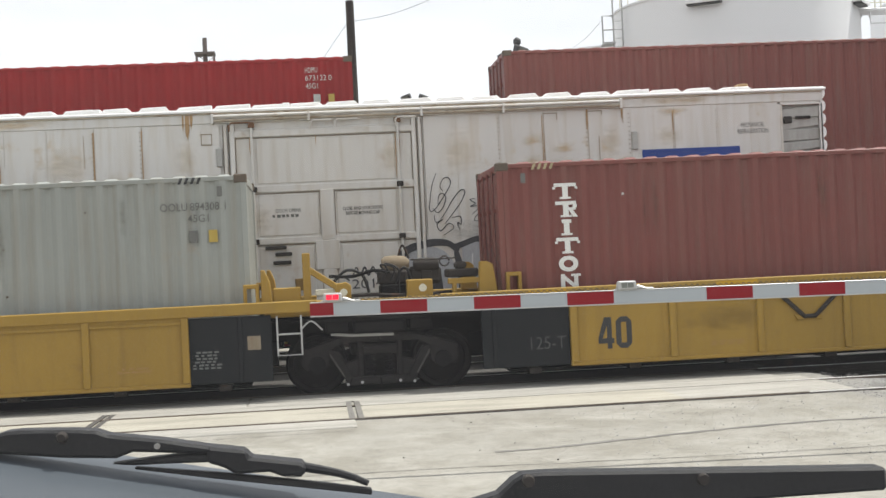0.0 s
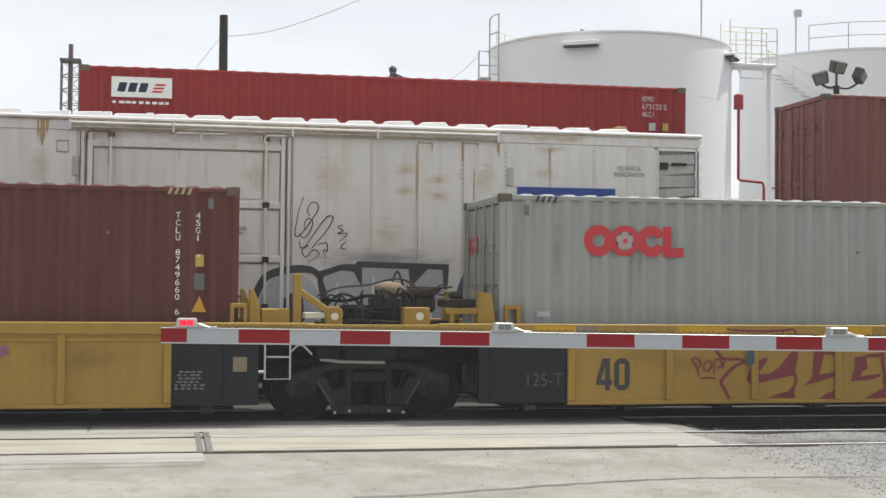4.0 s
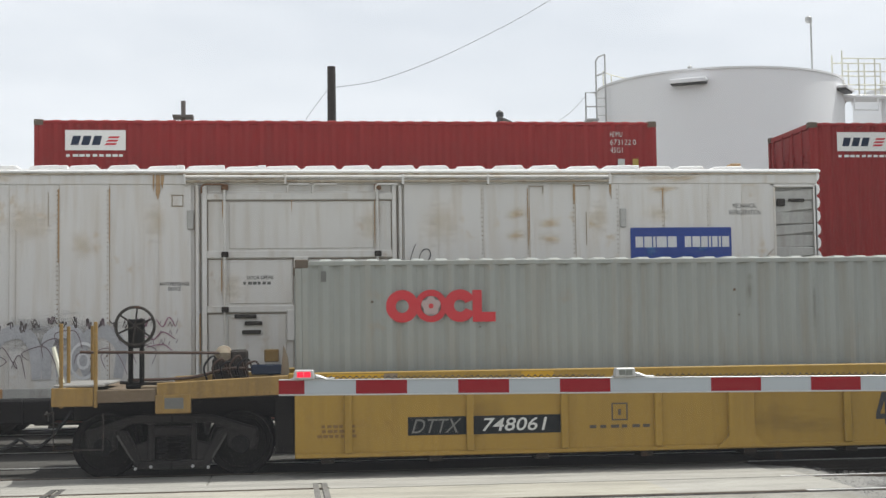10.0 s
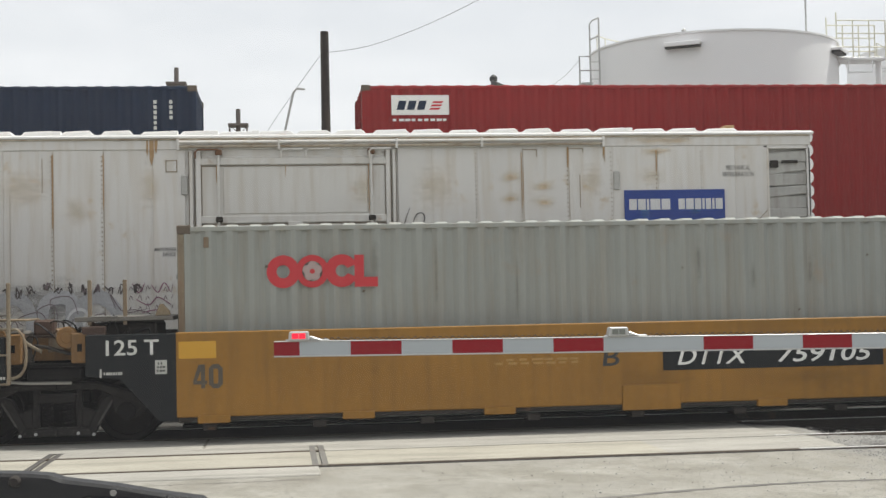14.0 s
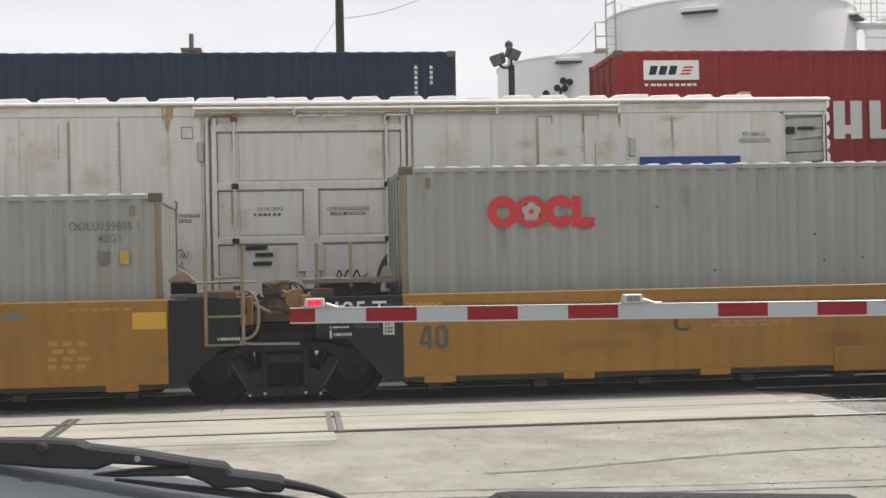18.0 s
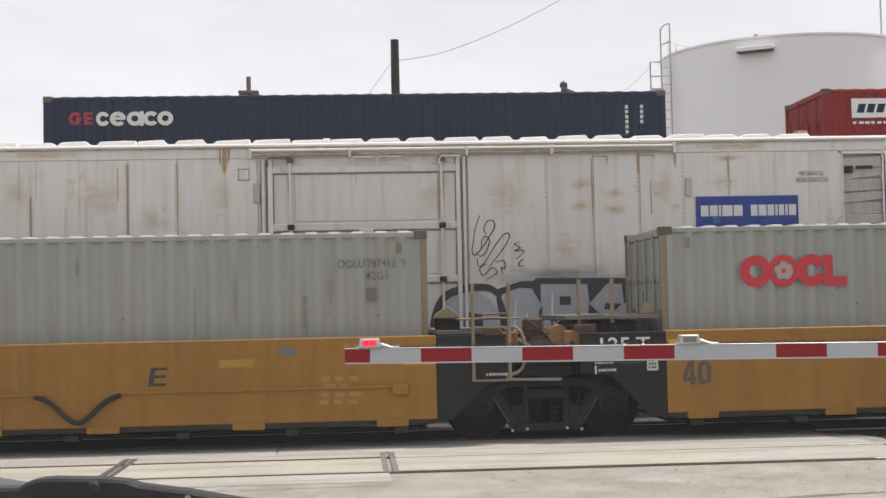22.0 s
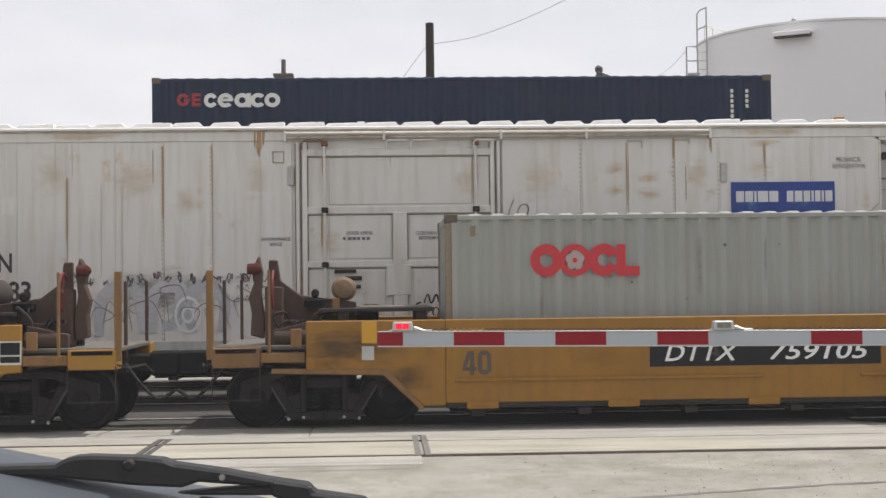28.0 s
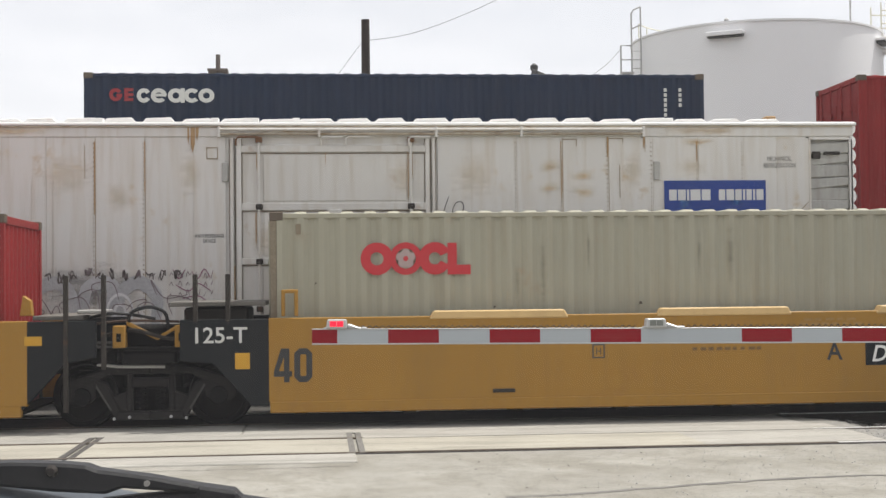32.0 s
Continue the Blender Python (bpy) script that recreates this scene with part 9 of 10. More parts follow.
# ---- crossing gate ----
GX, GYY, GZ, GA = -0.065, 11.116, 1.382, radians(-3.9)
gate = thing("crossing_gate", "lowered red and white striped crossing gate with red lamps", "crossing gate", at=(GX, GYY, 0))
gate.rotation_euler = (0, 0, GA)
SW = 0.4064
tilt = -0.008
x = 0.0
cuts = [(0.0, 0.5, "r")]
pos, col = 0.5, "w"
while pos < 21:
    n = 2 if abs(pos - 6.5) < 0.01 else 1
    cuts.append((pos, pos + n, col))
    pos += n
    col = "r" if col == "w" else "w"
for a, b, c_ in cuts:
    z0 = GZ + tilt * a * SW
    part("arm_stripe", Geo().prism([(a * SW, z0), (b * SW, z0 + tilt * (b - a) * SW), (b * SW, z0 + 0.108 + tilt * (b - a) * SW), (a * SW, z0 + 0.108)], -0.022, 0.022), M_GRED if c_ == "r" else M_GWHITE, gate, "red reflective stripe" if c_ == "r" else "white reflective stripe")
Lg = 21 * SW
part("arm_edge", Geo().prism([(0, GZ - 0.012), (Lg, GZ - 0.012 + tilt * Lg), (Lg, GZ + tilt * Lg), (0, GZ)], -0.03, 0.03).prism([(0, GZ + 0.108), (Lg, GZ + 0.108 + tilt * Lg), (Lg, GZ + 0.116 + tilt * Lg), (0, GZ + 0.116)], -0.03, 0.03), M_GALU, gate, "aluminium edge strip", bevel=0.003)
for lx, on in ((0.20, True), (2.76, False), (5.62, False)):
    z0 = GZ + 0.116 + tilt * lx
    lamp = part("lamp", Geo().prism([(lx - 0.085, z0), (lx + 0.085, z0), (lx + 0.075, z0 + 0.075), (lx - 0.075, z0 + 0.075)], -0.06, 0.06).box(lx - 0.11, lx + 0.24, -0.02, 0.02, z0 - 0.004, z0 + 0.012).prism([(lx + 0.085, z0), (lx + 0.2, z0), (lx + 0.11, z0 + 0.035), (lx + 0.085, z0 + 0.04)], -0.03, 0.03), M_GALU, gate, "pale lamp housing", bevel=0.008)
    for d in (-0.028, 0.028):
        part("lens", Geo().box(lx + d - 0.025, lx + d + 0.025, -0.068, -0.058, z0 + 0.018, z0 + 0.060), M_LENS if on else M_LENSOFF, lamp, "glowing red lens" if on else "dull unlit lens")
for x0, x1 in ((0.36, 2.60), (2.98, 5.45), (5.85, 8.1)):
    turns_ = int((x1 - x0) / 0.05)
    coil = [(x0 + (x1 - x0) * k / (turns_ * 8), 0.014 * math.sin(k * math.pi / 4), GZ + 0.128 + tilt * x0 + 0.011 * math.cos(k * math.pi / 4) + tilt * (x1 - x0) * k / (turns_ * 8)) for k in range(turns_ * 8 + 1)]
    part("coiled_cable", Geo().tube(coil, 0.0042, 4), M_DARK, gate, "thin dark coiled lamp cable")
mx_ = Lg
part("mast", Geo().tube([(mx_, 0.25, 0.0), (mx_, 0.25, 4.2)], 0.065, 14).lathe([(0.2, 0), (0.2, 0.03), (0.09, 0.06)], 16, "z", (mx_, 0.25, 0)), M_GALU, gate, "aluminium gate mast", smooth=True)
part("gate_mechanism", Geo().box(mx_ - 0.2, mx_ + 0.25, -0.02, 0.18, GZ - 0.3, GZ + 0.22).box(mx_ + 0.1, mx_ + 0.9, -0.02, 0.04, GZ - 0.2, GZ + 0.05), M_GALU, gate, bevel=0.02)


# ---- storage tanks and yard behind ----
def rail_ring(root, cx, cy, r, z, a0, a1, n, material, h=1.07):
    pts = [(cx + r * math.cos(a), cy + r * math.sin(a)) for a in [a0 + (a1 - a0) * k / n for k in range(n + 1)]]
    for dz in (0.5 * h, h):
        part("handrail", Geo().tube([(x, y, z + dz) for x, y in pts], 0.022, 6), material, root)
    for x, y in pts:
        part("railing_post", Geo().tube([(x, y, z), (x, y, z + h)], 0.022, 6), material, root)


def tank(name_label, cx, cy, r, ztop, seams=5):
    t = thing("storage_tank", name_label, "storage tank", "storage tanks", at=(cx, cy, 0))
    k = ztop / seams
    for j in range(seams):
        part("shell_course", Geo().lathe([(r - 0.004 * (j % 2), k * j), (r - 0.004 * (j % 2), k * (j + 1) - (0.0 if j < seams - 1 else 0.06))], 72, "z"), M_TANK, t, smooth=True)
    part("roof", Geo().lathe([(r + 0.05, ztop - 0.07), (r + 0.05, ztop), (r * 0.5, ztop + 0.32), (0.01, ztop + 0.5)], 72, "z"), M_TANK, t, "low cone roof", smooth=True)
    return t


T1X, T1Y, T1R, T1Z = 17.06, 52.6, 4.80, 11.3
t1 = tank("white painted steel storage tank with roof railings", T1X, T1Y, T1R, T1Z)
for ang, w in ((-120, 1.35), (-36, 1.1)):
    a = radians(ang)
    v = part("rim_vent", Geo().prism([(-w / 2, T1Z - 0.50), (w / 2, T1Z - 0.50), (w / 2, T1Z - 0.40), (-w / 2, T1Z - 0.40)], -0.35, 0.02).box(-w / 2, w / 2, -0.38, -0.33, T1Z - 0.56, T1Z - 0.40), M_TANK, t1, "white rim vent hood", bevel=0.02)
    u = part("vent_screen", Geo().box(-w / 2 + 0.04, w / 2 - 0.04, -0.30, 0.0, T1Z - 0.60, T1Z - 0.50), M_LAMPH, t1, "dark vent screen")
    u.location, u.rotation_euler = (math.cos(a) * T1R, math.sin(a) * T1R, 0), (0, 0, a + math.pi / 2)
    v.location, v.rotation_euler = (math.cos(a) * (T1R + 0.0), math.sin(a) * (T1R + 0.0), 0), (0, 0, a + math.pi / 2)
lx, ly = -4.99, -1.1
lad = part("ladder", Geo().tube([(lx - 0.18, ly, 0.2), (lx - 0.18, ly, T1Z + 0.86)], 0.032, 6).tube([(lx + 0.18, ly, 0.2), (lx + 0.18, ly, T1Z + 1.13)], 0.032, 6), M_GALV, t1, "grey steel access ladder")
for k in range(32):
    part("rung", Geo().tube([(lx - 0.18, ly, 0.5 + k * 0.33), (lx + 0.18, ly, 0.5 + k * 0.33)], 0.014, 5), M_GALV, lad)
part("ladder_hoop", Geo().tube([(lx - 0.18, ly, T1Z + 0.86), (lx - 0.08, ly, T1Z + 1.02), (lx + 0.18, ly, T1Z + 1.13)], 0.032, 6).tube([(lx - 0.18, ly, T1Z + 0.28), (lx + 0.18, ly, T1Z + 0.43)], 0.03, 6), M_GALV, t1)
part("side_landing", Geo().box(lx - 0.62, lx - 0.18, ly - 0.4, ly + 0.4, T1Z - 1.48, T1Z - 1.42), M_GALV, t1)
part("side_rail", Geo().tube([(lx - 0.60, ly, T1Z - 1.42), (lx - 0.60, ly, T1Z - 0.36), (lx - 0.18, ly, T1Z - 0.36)], 0.032, 6), M_GALV, t1)
part("side_rail", Geo().tube([(lx - 0.60, ly, T1Z - 0.90), (lx - 0.18, ly, T1Z - 0.90)], 0.028, 6), M_GALV, t1)
part("rope", hose([(lx - 0.6, ly, T1Z - 0.5), (lx - 1.3, ly, T1Z - 1.2), (lx - 2.4, ly, T1Z - 1.9)], 0.010), M_GALV, t1)
rail_ring(t1, 0, 0, T1R - 0.1, T1Z + 0.05, radians(20), radians(150), 12, M_RAILY)
part("rim_light", Geo().lathe([(0.08, 0), (0.09, 0.08), (0.03, 0.14)], 12, "z", (-2.35, -T1R + 0.75, T1Z)), M_GALV, t1, smooth=True)
part("mast_light", Geo().tube([(2.66, -3.1, T1Z), (2.66, -3.1, T1Z + 2.05)], 0.035, 6).lathe([(0.06, 0), (0.13, 0.06), (0.13, 0.2), (0.06, 0.26)], 12, "z", (2.58, -3.1, T1Z + 1.98)), M_GALV, t1, "thin mast with round lamp", smooth=True)

T2X, T2Y, T2R, T2Z = 29.6, 56.0, 5.1, 11.75
t2 = tank("white painted steel storage tank with outside stair and railing", T2X, T2Y, T2R, T2Z)
rail_ring(t2, 0, 0, T2R - 0.05, T2Z, radians(220), radians(330), 6, M_GALV)
part("mast_light", Geo().tube([(-4.0, -2.3, T2Z - 0.4), (-4.0, -2.3, T2Z + 1.75)], 0.035, 6).box(-4.05, -3.78, -2.4, -2.2, T2Z + 1.6, T2Z + 1.9), M_GALV, t2)
for k in range(28):
    a = radians(205 + k * 3.0)
    st = part("stair_tread", Geo().box(-0.12, 0.12, -0.75, 0.0, -0.02, 0.02), M_TANK, t2)
    st.location, st.rotation_euler = (T2R * math.cos(a), T2R * math.sin(a), T2Z - 0.9 - k * 0.2), (0, 0, a + math.pi / 2)
    if k % 4 == 0:
        part("railing_post", Geo().tube([((T2R + 0.75) * math.cos(a), (T2R + 0.75) * math.sin(a), T2Z - 0.9 - k * 0.2), ((T2R + 0.75) * math.cos(a), (T2R + 0.75) * math.sin(a), T2Z + 0.1 - k * 0.2)], 0.022, 6), M_RAILY, t2)
hr = [((T2R + 0.75) * math.cos(radians(205 + k * 3.0)), (T2R + 0.75) * math.sin(radians(205 + k * 3.0)), T2Z + 0.1 - k * 0.2) for k in range(28)]
part("handrail", Geo().tube(hr, 0.022, 6).tube([(x, y, z - 0.5) for x, y, z in hr], 0.018, 6), M_RAILY, t2)
br = thing("tank_walkway", "pale steel walkway with railings between two storage tanks", "walkway", at=(T1X, T1Y, 0))
bx0, bx1, by, bz = T1R - 0.70, 6.05, -2.0, T1Z - 0.62
part("deck", Geo().box(bx0, bx1, by - 0.5, by + 0.5, bz - 0.12, bz), M_TANK, br, bevel=0.02)
part("deck_frame", Geo().tube([(bx0 + 0.45, by - 0.45, bz - 0.14), (bx0 + 0.45, by - 0.45, bz - 0.58), (bx1 - 0.55, by - 0.45, bz - 0.58), (bx1 - 0.55, by - 0.45, bz - 0.14)], 0.03, 6), M_TANK, br)
part("deck_bracket", Geo().tube([(bx0 + 0.3, by, bz - 0.15), (bx0 - 0.2, by + 0.3, bz - 1.3)], 0.06, 6), M_TANK, br, bevel=0.02)
for y in (by - 0.48, by + 0.48):
    for dz in (0.38, 0.90, 1.40):
        part("handrail", Geo().tube([(bx0, y, bz + dz), (bx1, y, bz + dz)], 0.024, 6), M_RAILY, br)
    for k in range(4):
        x = bx0 + (bx1 - bx0) * k / 3
        part("railing_post", Geo().tube([(x, y, bz), (x, y, bz + (1.7 if k == 0 else 1.4))], 0.026, 6), M_RAILY, br)
part("support_column", Geo().tube([(bx1 - 0.1, by, 0), (bx1 - 0.1, by, bz)], 0.12, 12), M_TANK, br, smooth=True)
t3 = tank("small white storage tank with dark valves behind the others", 14.71, 64.0, 5.13, 10.98)
part("rim_vent", Geo().box(-3.3, -2.1, -4.75, -4.2, 10.62, 10.78), M_TANK, t3, bevel=0.02)
part("vent_screen", Geo().box(-3.26, -2.14, -4.72, -4.2, 10.54, 10.62), M_LAMPH, t3, "dark vent screen")
valves = part("valve_cluster", Geo().tube([(-3.35, -4.35, 8.6), (-3.35, -4.35, 9.05), (-3.7, -4.4, 9.22)], 0.06, 6).tube([(-3.05, -4.35, 8.6), (-3.05, -4.4, 9.45), (-3.25, -4.4, 9.45)], 0.06, 6).tube([(-2.95, -4.4, 9.3), (-2.85, -4.45, 9.72), (-2.55, -4.5, 9.72)], 0.06, 6), M_DARK, t3, "dark pipe valves")
for x, z in ((-3.72, 9.22), (-3.22, 9.46), (-2.88, 9.44), (-2.66, 9.72), (-2.95, 9.78)):
    part("valve_wheel", Geo().lathe([(0.02, -0.05), (0.15, -0.04), (0.15, 0.04), (0.02, 0.05)], 12, "y", (x, -4.5, z)), M_DARK, valves)
part("yellow_hose", hose([(-1.05, -5.1, 10.56), (-1.35, -5.05, 10.14), (-1.6, -5.0, 9.83), (-1.8, -4.9, 9.1)], 0.035), M_BRTYEL, t3, "yellow hose")

pipe = thing("pipe_stand", "dark red fire pipe with steel platform beside the tanks", "pipework", at=(18.15, 42.5, 0))
part("riser", Geo().tube([(1.0, 0, 4.4), (1.0, 0, 4.8), (1.0, 0, 5.25), (0.95, 0, 5.4), (0.2, 0, 5.45), (0.1, 0, 5.5), (0.1, 0, 8.0)], 0.05, 8).lathe([(0.16, 0), (0.16, 0.45), (0.1, 0.5)], 12, "z", (0.1, 0, 7.8)), M_PIPER, pipe, "dark red riser pipe", smooth=True)
part("platform", Geo().box(-0.5, 2.2, -0.5, 0.5, 4.35, 4.45), M_DARK, pipe, bevel=0.01)
for x in (-0.4, 0.5, 2.1):
    part("post", Geo().tube([(x, 0.1, 0), (x, 0.1, 4.4)], 0.06, 8), M_DARK, pipe)
wallo = thing("block_wall", "low grey block wall round the tank yard", "wall", kind="structure")
wg = Geo().box(-60, 70, 40.0, 40.25, -0.02, 2.95)
part("wall", wg, M_WALL, wallo, bevel=0.02)
part("coping", Geo().box(-60, 70, 39.95, 40.3, 2.95, 3.05), M_WALL, wallo, bevel=0.015)


def floodlight(x, y, ztop, heads, label, k=1.0):
    p = thing("floodlight_pole", label, "floodlight", "yard floodlights", at=(x, y, 0))
    part("pole", Geo().tube([(0, 0, 0), (0, 0, ztop)], 0.085, 10), M_WOOD, p, smooth=True)
    for hx, hz, rz in heads:
        part("bracket", hose([(0, 0, ztop - 0.04), (hx * 0.55, 0, ztop - 0.06), (hx, 0, ztop + hz * 0.35), (hx, 0, ztop + hz - 0.1)] if abs(hx) > 0.05 else [(0, 0, ztop - 0.05), (0, 0, ztop + 0.1), (0, 0, ztop + hz - 0.1)], 0.035), M_LAMPH, p)
        hd = part("lamp_head", Geo().prism([(-0.19 * k, -0.17 * k), (0.19 * k, -0.17 * k), (0.23 * k, 0.17 * k), (-0.23 * k, 0.17 * k)], -0.16 * k, 0.12 * k), M_LAMPH, p, "black floodlight head", bevel=0.03)
        hd.location, hd.rotation_euler = (hx, -0.05, ztop + hz), (radians(20), radians(rz * 14), radians(rz * 30))
        glass = part("lens_glass", Geo().box(-0.16 * k, 0.16 * k, -0.168 * k, -0.158 * k, -0.13 * k, 0.13 * k), M_LENSOFF, hd, "dull grey lamp glass")
    return p


floodlight(18.42, 36.0, 7.66, [(-0.50, 0.19, -1), (0.0, 0.52, 0.3), (0.66, 0.30, 1.6)], "dark floodlight pole with three black lamp heads")
floodlight(5.74, 36.0, 7.05, [(-0.36, 0.15, -1), (0.02, 0.30, 1)], "dark floodlight pole with two black lamp heads", 0.85)
floodlight(2.86, 36.0, 5.95, [(-0.22, 0.24, -1), (0.22, 0.22, 1)], "dark floodlight pole with two black lamp heads", 0.6)

upole = thing("utility_pole", "dark tarred wooden utility pole with wires", "utility pole", at=(1.40, 41.0, 0))
part("pole", Geo().tube([(0, 0, 0), (0, 0, 9.82)], [0.17, 0.125], 12), M_WOOD, upole, smooth=True)
M_WIRE = paint("weathered_wire", (0.28, 0.28, 0.3), 0.6)
wire = [(0.1, 0, 9.2), (1.4, 0, 9.42), (3.1, 0, 10.05), (4.85, 0, 10.9), (6.3, 0, 11.7), (9, 0, 13.4)]
part("wire", hose(wire, 0.009), M_WIRE, upole, "thin sagging wire")
part("wire", hose([(-0.1, 0, 9.15), (-0.8, 0, 8.2), (-1.9, 0, 6.6), (-3.4, 0, 4.2)], 0.008), M_WIRE, upole, "thin guy wire")
sl = thing("street_lamp", "thin leaning grey lamp pole", "street lamp", at=(0.0, 41.0, 0))
part("pole", Geo().tube([(-1.4, 0, 0), (0.45, 0, 8.0), (0.55, 0, 8.12), (0.8, 0, 8.1)], 0.035, 8), M_GALV, sl)


def stack(x, y, zt, lattice, label):
    s = thing("flare_stack", label, "stack", "distant stacks", at=(x, y, 0))
    part("pipe", Geo().tube([(0, 0, 0), (0, 0, zt)], 0.20, 10), M_STACK, s, smooth=True)
    w = 0.74
    for sx, sy in ((-w, -w), (w, -w), (w, w), (-w, w)):
        part("leg", Geo().tube([(sx, sy, 0), (sx, sy, zt - lattice)], 0.055, 6), M_STACK, s)
    g = Geo()
    z = zt - lattice
    while z > 6:
        for (ax, ay), (bx, by) in (((-w, -w), (w, -w)), ((w, -w), (w, w)), ((w, w), (-w, w)), ((-w, w), (-w, -w))):
            g.tube([(ax, ay, z), (bx, by, z)], 0.035, 5, False).tube([(ax, ay, z), (bx, by, z - 1.2)], 0.03, 5, False)
        z -= 1.2
    part("bracing", g, M_STACK, s)
    part("gallery", Geo().box(-w - 0.12, w + 0.12, -w - 0.12, w + 0.12, zt - lattice, zt - lattice + 0.18), M_STACK, s)


stack(-8.67, 120, 22.1, 1.5, "distant brown steel lattice flare stack")
stack(-3.46, 120, 18.5, 1.5, "distant brown steel lattice flare stack")
for x, z in ((7.1, 8.95),):
    p = thing("lamp_post", "small grey lamp post beyond the tracks", "lamp post", at=(x, 45, 0))
    part("pole", Geo().tube([(0, 0, 0), (0, 0, z)], 0.05, 8), M_GALV, p)
    part("lamp_head", Geo().lathe([(0.04, 0), (0.13, 0.08), (0.13, 0.2), (0.04, 0.28)], 12, "z", (0, 0, z - 0.05)), M_LAMPH, p, smooth=True)

# far boundary: low pale industrial sheds below the skyline
for k, (x0, x1, z) in enumerate(((-120, -40, 5.0), (-38, 20, 4.2), (60, 140, 6.0))):
    s = thing("warehouse", "distant pale industrial shed", "warehouse", "distant sheds", at=((x0 + x1) / 2, 150, 0))
    part("wall", Geo().box(-(x1 - x0) / 2, (x1 - x0) / 2, -10, 10, 0, z), M_WALL, s)
    part("roof", Geo().prism([(-(x1 - x0) / 2 - 0.5, z), ((x1 - x0) / 2 + 0.5, z), ((x1 - x0) / 2 + 0.5, z + 0.4), (-(x1 - x0) / 2 - 0.5, z + 0.4)], -10.5, 10.5), M_STEEL, s)

# ---- the vehicle that carries the camera: hood edge and wipers ----
VZ = 1.677          # height of the wiper pivot bolt
vehicle = thing("parked_vehicle", "grey-blue vehicle hood with black windscreen wipers", "vehicle")


def hood_z(x):
    return VZ - 0.008 - 0.205 * (x + 0.272) if x < 0.16 else VZ - 0.0966 - 0.05 * (x - 0.16)


g = Geo()
xs = [-0.95 + 0.07 * k for k in range(28)]
ys = [1.03, 1.05, 1.075, 1.09, 1.11, 1.13, 1.15, 1.17, 1.19, 1.21, 1.25, 1.35, 1.5, 1.9, 2.3, 2.45]
drop = [-0.078, -0.056, -0.034, -0.023, -0.0135, -0.0075, -0.0035, -0.001, 0.0, -0.0008, -0.005, -0.02, -0.05, -0.13, -0.27, -0.5]
g.v = [(x, y, hood_z(x) + d - (0.12 if x < -0.8 or x > 0.88 else 0.0)) for y, d in zip(ys, drop) for x in xs]
n = len(xs)
g.f = [(j * n + i, j * n + i + 1, (j + 1) * n + i + 1, (j + 1) * n + i) for j in range(len(ys) - 1) for i in range(n - 1)]
part("hood", g, M_HOOD, vehicle, "grey-blue painted hood", smooth=True)
g = Geo()
cys, cdrop = [0.55, 0.7, 0.9, 1.0, 1.032], [-0.30, -0.24, -0.15, -0.10, -0.079]
g.v = [(x, y, hood_z(x) + d) for y, d in zip(cys, cdrop) for x in xs]
g.f = [(j * n + i, j * n + i + 1, (j + 1) * n + i + 1, (j + 1) * n + i) for j in range(len(cys) - 1) for i in range(n - 1)]
part("cowl", g, M_RUBBER, vehicle, "black plastic windscreen cowl", smooth=True)
g = Geo()
for y, z in ((0.98, 1.60), (0.90, 1.85), (0.80, 2.12), (0.68, 2.38)):
    g.v += [(x, y - 0.10 * (x / 0.9) ** 2, z) for x in (-0.9, -0.6, -0.3, 0.0, 0.3, 0.6, 0.9)]
g.f = [(j * 7 + i, j * 7 + i + 1, j * 7 + i + 8, j * 7 + i + 7) for j in range(3) for i in range(6)]
screen = part("windscreen", g, M_SCREEN, vehicle, "slightly dusty clear windscreen", smooth=True)
screen.visible_shadow = False
for x in (-0.93, 0.93):
    part("screen_pillar", Geo().tube([(x, 0.90, 1.52), (x, 0.78, 1.85), (x, 0.68, 2.12), (x, 0.56, 2.40)], 0.035, 8), M_HOOD, vehicle, smooth=True)
part("front_body", Geo().box(-0.93, 0.93, 1.3, 2.4, 0.35, 1.12), M_HOOD, vehicle, bevel=0.05)
for x in (-0.8, 0.8):
    part("tyre", Geo().lathe([(0.2, -0.1), (0.36, -0.1), (0.38, 0.0), (0.36, 0.1), (0.2, 0.1)], 24, "x", (x, 1.85, 0.36)), M_TYRE, vehicle, smooth=True)


def slab(pts, y0, y1, px, material, parent, name, label="", bevel=0.0025):
    return part(name, Geo().prism([(px + x, VZ + z) for x, z in pts], y0, y1), material, parent, label, bevel)


P1 = -0.21
w1 = slab([(-0.22, -0.001), (-0.0605, 0.0006), (-0.055, 0.0042), (-0.045, 0.0070), (-0.0338, 0.0075), (0.0066, 0.0058), (0.0268, 0.0036), (0.0358, 0.0), (0.0788, -0.0066), (0.1016, -0.0113), (0.1244, -0.0157), (0.1242, -0.0217), (0.0876, -0.0181), (0.0557, -0.0153), (0.042, -0.0197), (0.0013, -0.0169), (-0.0344, -0.0125), (-0.0611, -0.0095), (-0.12, -0.008), (-0.22, -0.007)][::-1], 1.138, 1.162, P1, M_RUBBER, vehicle, "wiper_arm", "black windscreen wiper")
part("pivot_bolt", Geo().lathe([(0.0032, -0.004), (0.005, -0.001), (0.005, 0.01)], 12, "y", (P1, 1.137, VZ)), M_DARK, w1, smooth=True)
part("rivet_hole", Geo().lathe([(0.0026, -0.001), (0.0026, 0.002)], 8, "y", (P1 + 0.0755, 1.1375, VZ - 0.0115)), M_STEEL, w1)
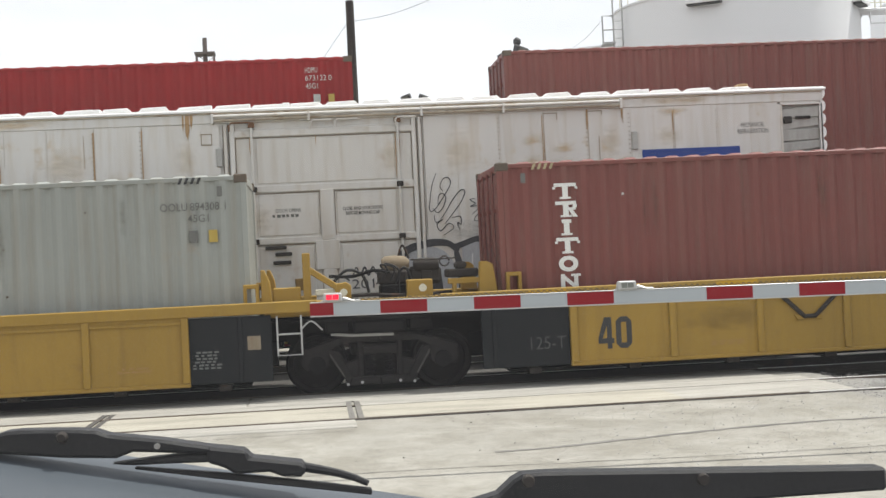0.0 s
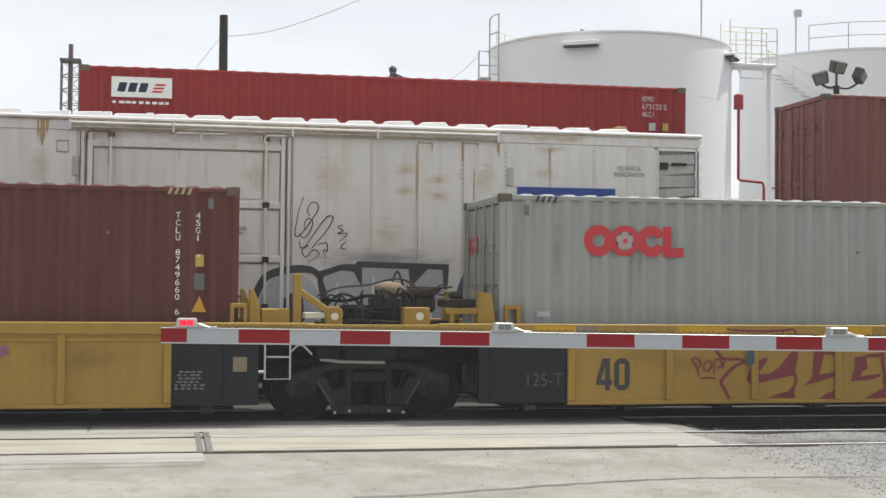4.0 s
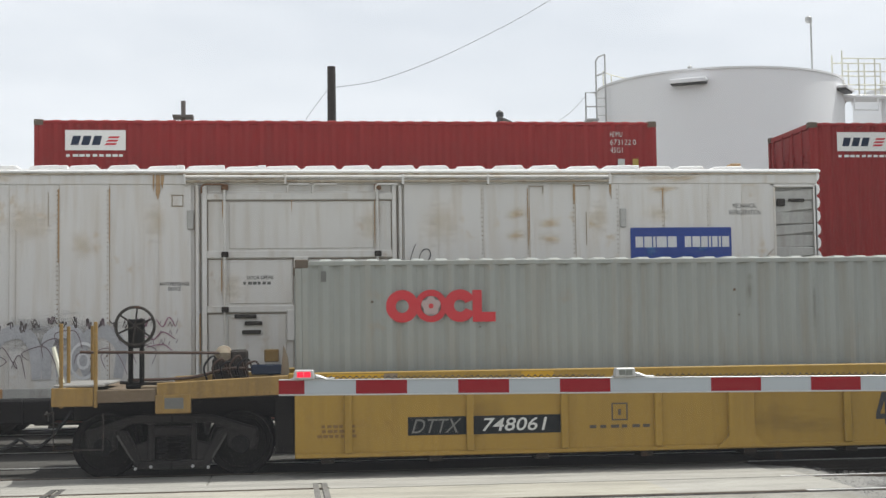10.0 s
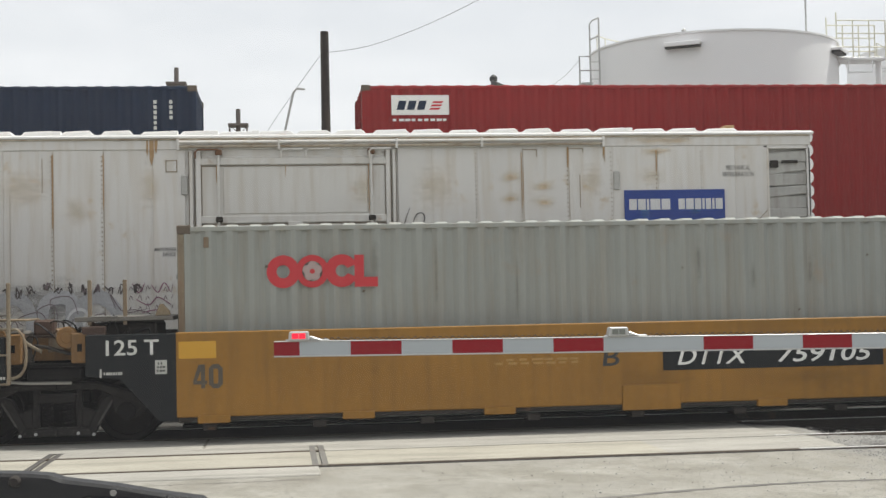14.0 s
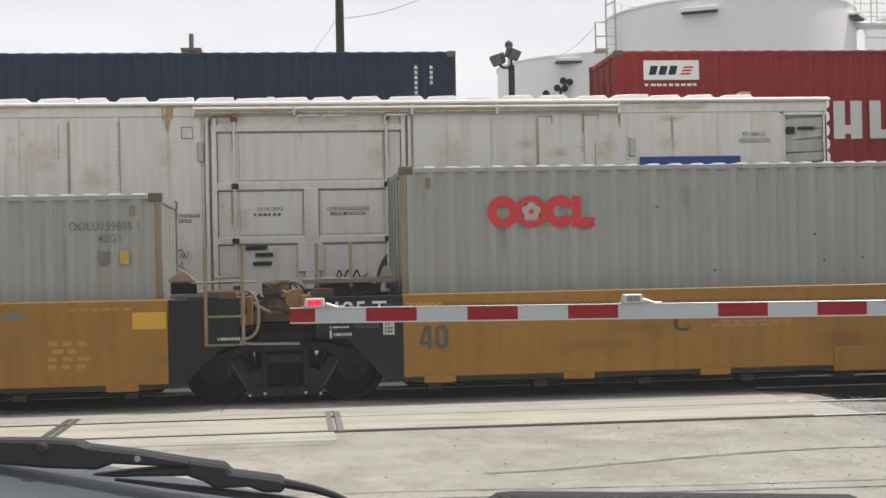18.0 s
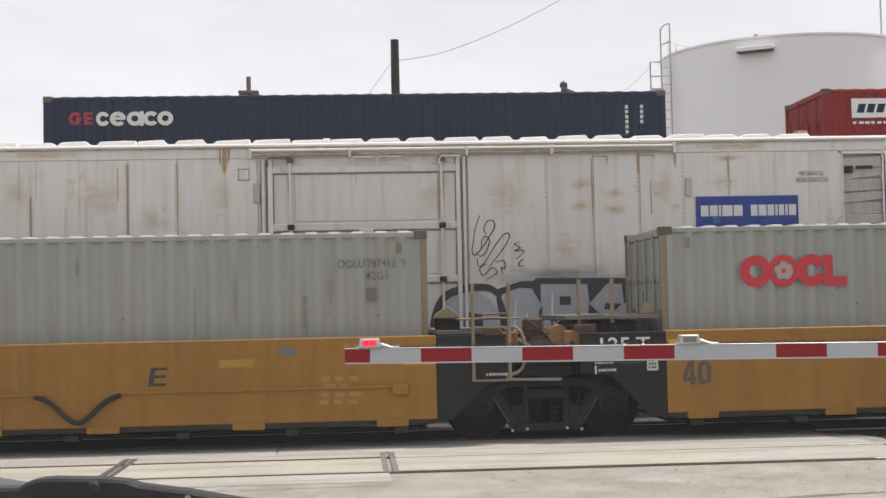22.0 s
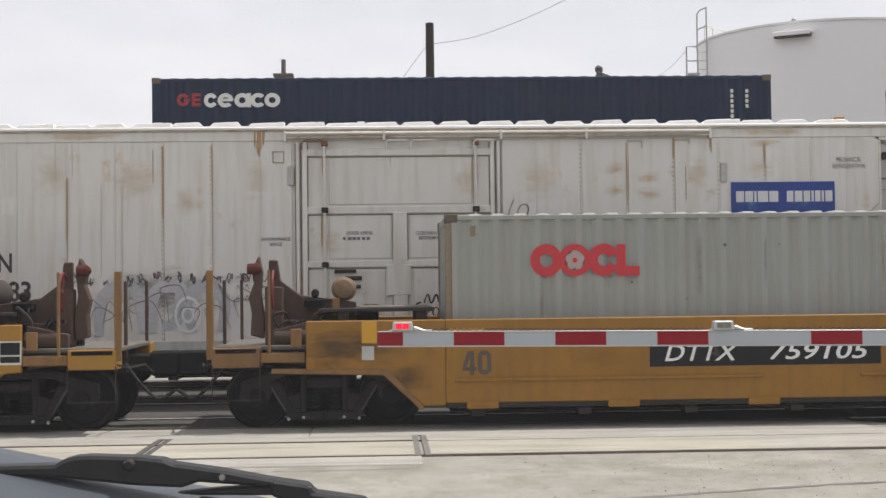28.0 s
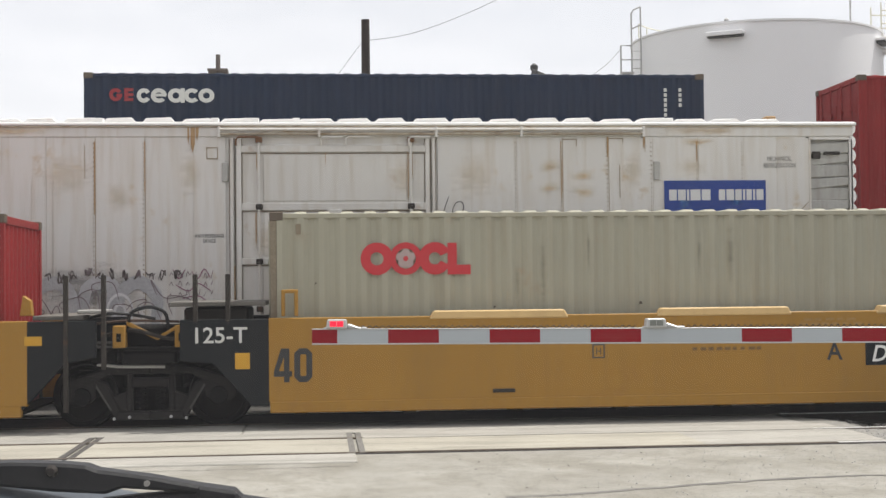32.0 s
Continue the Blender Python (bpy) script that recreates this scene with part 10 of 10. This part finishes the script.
slab([(0.1153, -0.0143), (0.1474, -0.0195), (0.1495, -0.0252), (0.1912, -0.0319), (0.1957, -0.0354), (0.1931, -0.0437), (0.1768, -0.0429), (0.1654, -0.0381), (0.1376, -0.0382), (0.1285, -0.0322), (0.1149, -0.0273)][::-1], 1.136, 1.164, P1, M_RUBBER, w1, "blade_bridge")
slab([(0.0364, -0.0245), (0.0692, -0.0215), (0.1013, -0.0197), (0.1197, -0.0196), (0.1194, -0.028), (0.0782, -0.027), (0.0554, -0.0268)][::-1], 1.142, 1.158, P1, M_RUBBER, w1, "blade_claw")
part("blade_bow", Geo().tube([(P1 + 0.191, 1.15, VZ - 0.037), (P1 + 0.207, 1.15, VZ - 0.0406), (P1 + 0.221, 1.15, VZ - 0.0441), (P1 + 0.235, 1.15, VZ - 0.049), (P1 + 0.246, 1.15, VZ - 0.0545)], [0.0042, 0.0038, 0.0034, 0.003, 0.0026], 8), M_RUBBER, w1, smooth=True)
slab([(0.0553, -0.0285), (0.1237, -0.0375), (0.1929, -0.0485), (0.2488, -0.0585), (0.2488, -0.064), (0.1929, -0.0545), (0.1237, -0.043), (0.0553, -0.0305)][::-1], 1.147, 1.155, P1, M_RUBBER, w1, "blade")
P2 = 0.161
w2 = slab([(-0.10, -0.062), (-0.06, -0.0505), (-0.025, -0.042), (-0.012, -0.031), (-0.004, -0.027), (0.012, -0.0265), (0.16, -0.0335), (0.31, -0.0405), (0.31, -0.060)][::-1], 1.138, 1.162, P2, M_RUBBER, vehicle, "wiper_arm", "black windscreen wiper")
w2.location = (0.008, 0, -0.0265)
for dx, dz in ((0.0, -0.0325), (0.149, -0.0405)):
    part("pivot_bolt", Geo().lathe([(0.0045, -0.004), (0.0055, 0.0), (0.0055, 0.01)], 12, "y", (P2 + dx, 1.137, VZ + dz)), M_DARK, w2, smooth=True)


# ---- motion ----
S_ROWS = [(0, 0), (1, 4.38), (2, 8.68), (5, 21.98), (6, 26.4), (7, 30.95), (8, 35.62), (9, 40.13), (10, 44.65), (11, 49.09), (12, 53.6), (13, 58.05), (14, 62.74), (15, 67.2), (17.5, 78.55), (18, 80.83), (19, 85.29), (20, 89.81), (21, 94.45), (22, 98.95), (23, 103.42), (24, 108.05), (25, 112.58), (28, 126.35), (29, 130.82), (30, 135.42), (30.5, 137.7), (31, 139.96), (32, 144.47)]
F_ROWS = [(0, -26.66), (1, -24.13), (2, -21.83), (5, -14.85), (7, -10.5), (8, -8.55), (9, -6.55), (10, -4.764), (11, -2.985), (12, -1.335), (13, 0.22), (14, 1.63), (15, 2.98), (18, 6.384), (20, 8.164), (23, 10.043), (25, 10.7), (28, 10.885), (32, 10.885)]


def along(rows, t):
    """The place at t between keyed rows, smoothly."""
    for k in range(len(rows) - 1):
        (t0, a), (t1, b) = rows[k], rows[k + 1]
        if t <= t1:
            m0 = (b - rows[max(k - 1, 0)][1]) / (t1 - rows[max(k - 1, 0)][0])
            nx = rows[min(k + 2, len(rows) - 1)]
            m1 = (nx[1] - a) / (nx[0] - t0)
            d, f = t1 - t0, (t - t0) / (t1 - t0)
            return (2 * f ** 3 - 3 * f * f + 1) * a + (f ** 3 - 2 * f * f + f) * d * m0 + (3 * f * f - 2 * f ** 3) * b + (f ** 3 - f * f) * d * m1
    return rows[-1][1]


def motions():
    ts = [k * 0.5 for k in range(65)]
    for ob, u, y, z in TRAIN:
        walk(ob, [(t, pose(u + along(S_ROWS, t), y, z)) for t in ts])
    for ob, u, y, z in FAR:
        walk(ob, [(t, pose(u + along(F_ROWS, t), y, z)) for t in ts])
    turns = [k * 0.125 for k in range(257)]
    for ob, x in WHEELSETS:
        base = ob.location.copy()
        walk(ob, [(t, pose(base.x, base.y, base.z, 0, math.degrees(along(S_ROWS, t) / WHEEL_R), 0)) for t in turns])
    # the vehicle creeps forward a little before it stands at the gate
    walk(vehicle, [(0, pose(0, -0.904, 0.0025)), (1.25, pose(0, -0.904, 0.0025)), (2.5, pose(0, -0.904, 0.0025)), (3.5, pose(0, -0.45, -0.004)), (4.5, pose(0, 0, 0)), (6, pose(0, 0, 0)), (18, pose(0, 0, 0)), (32, pose(0, 0, 0))])


motions()
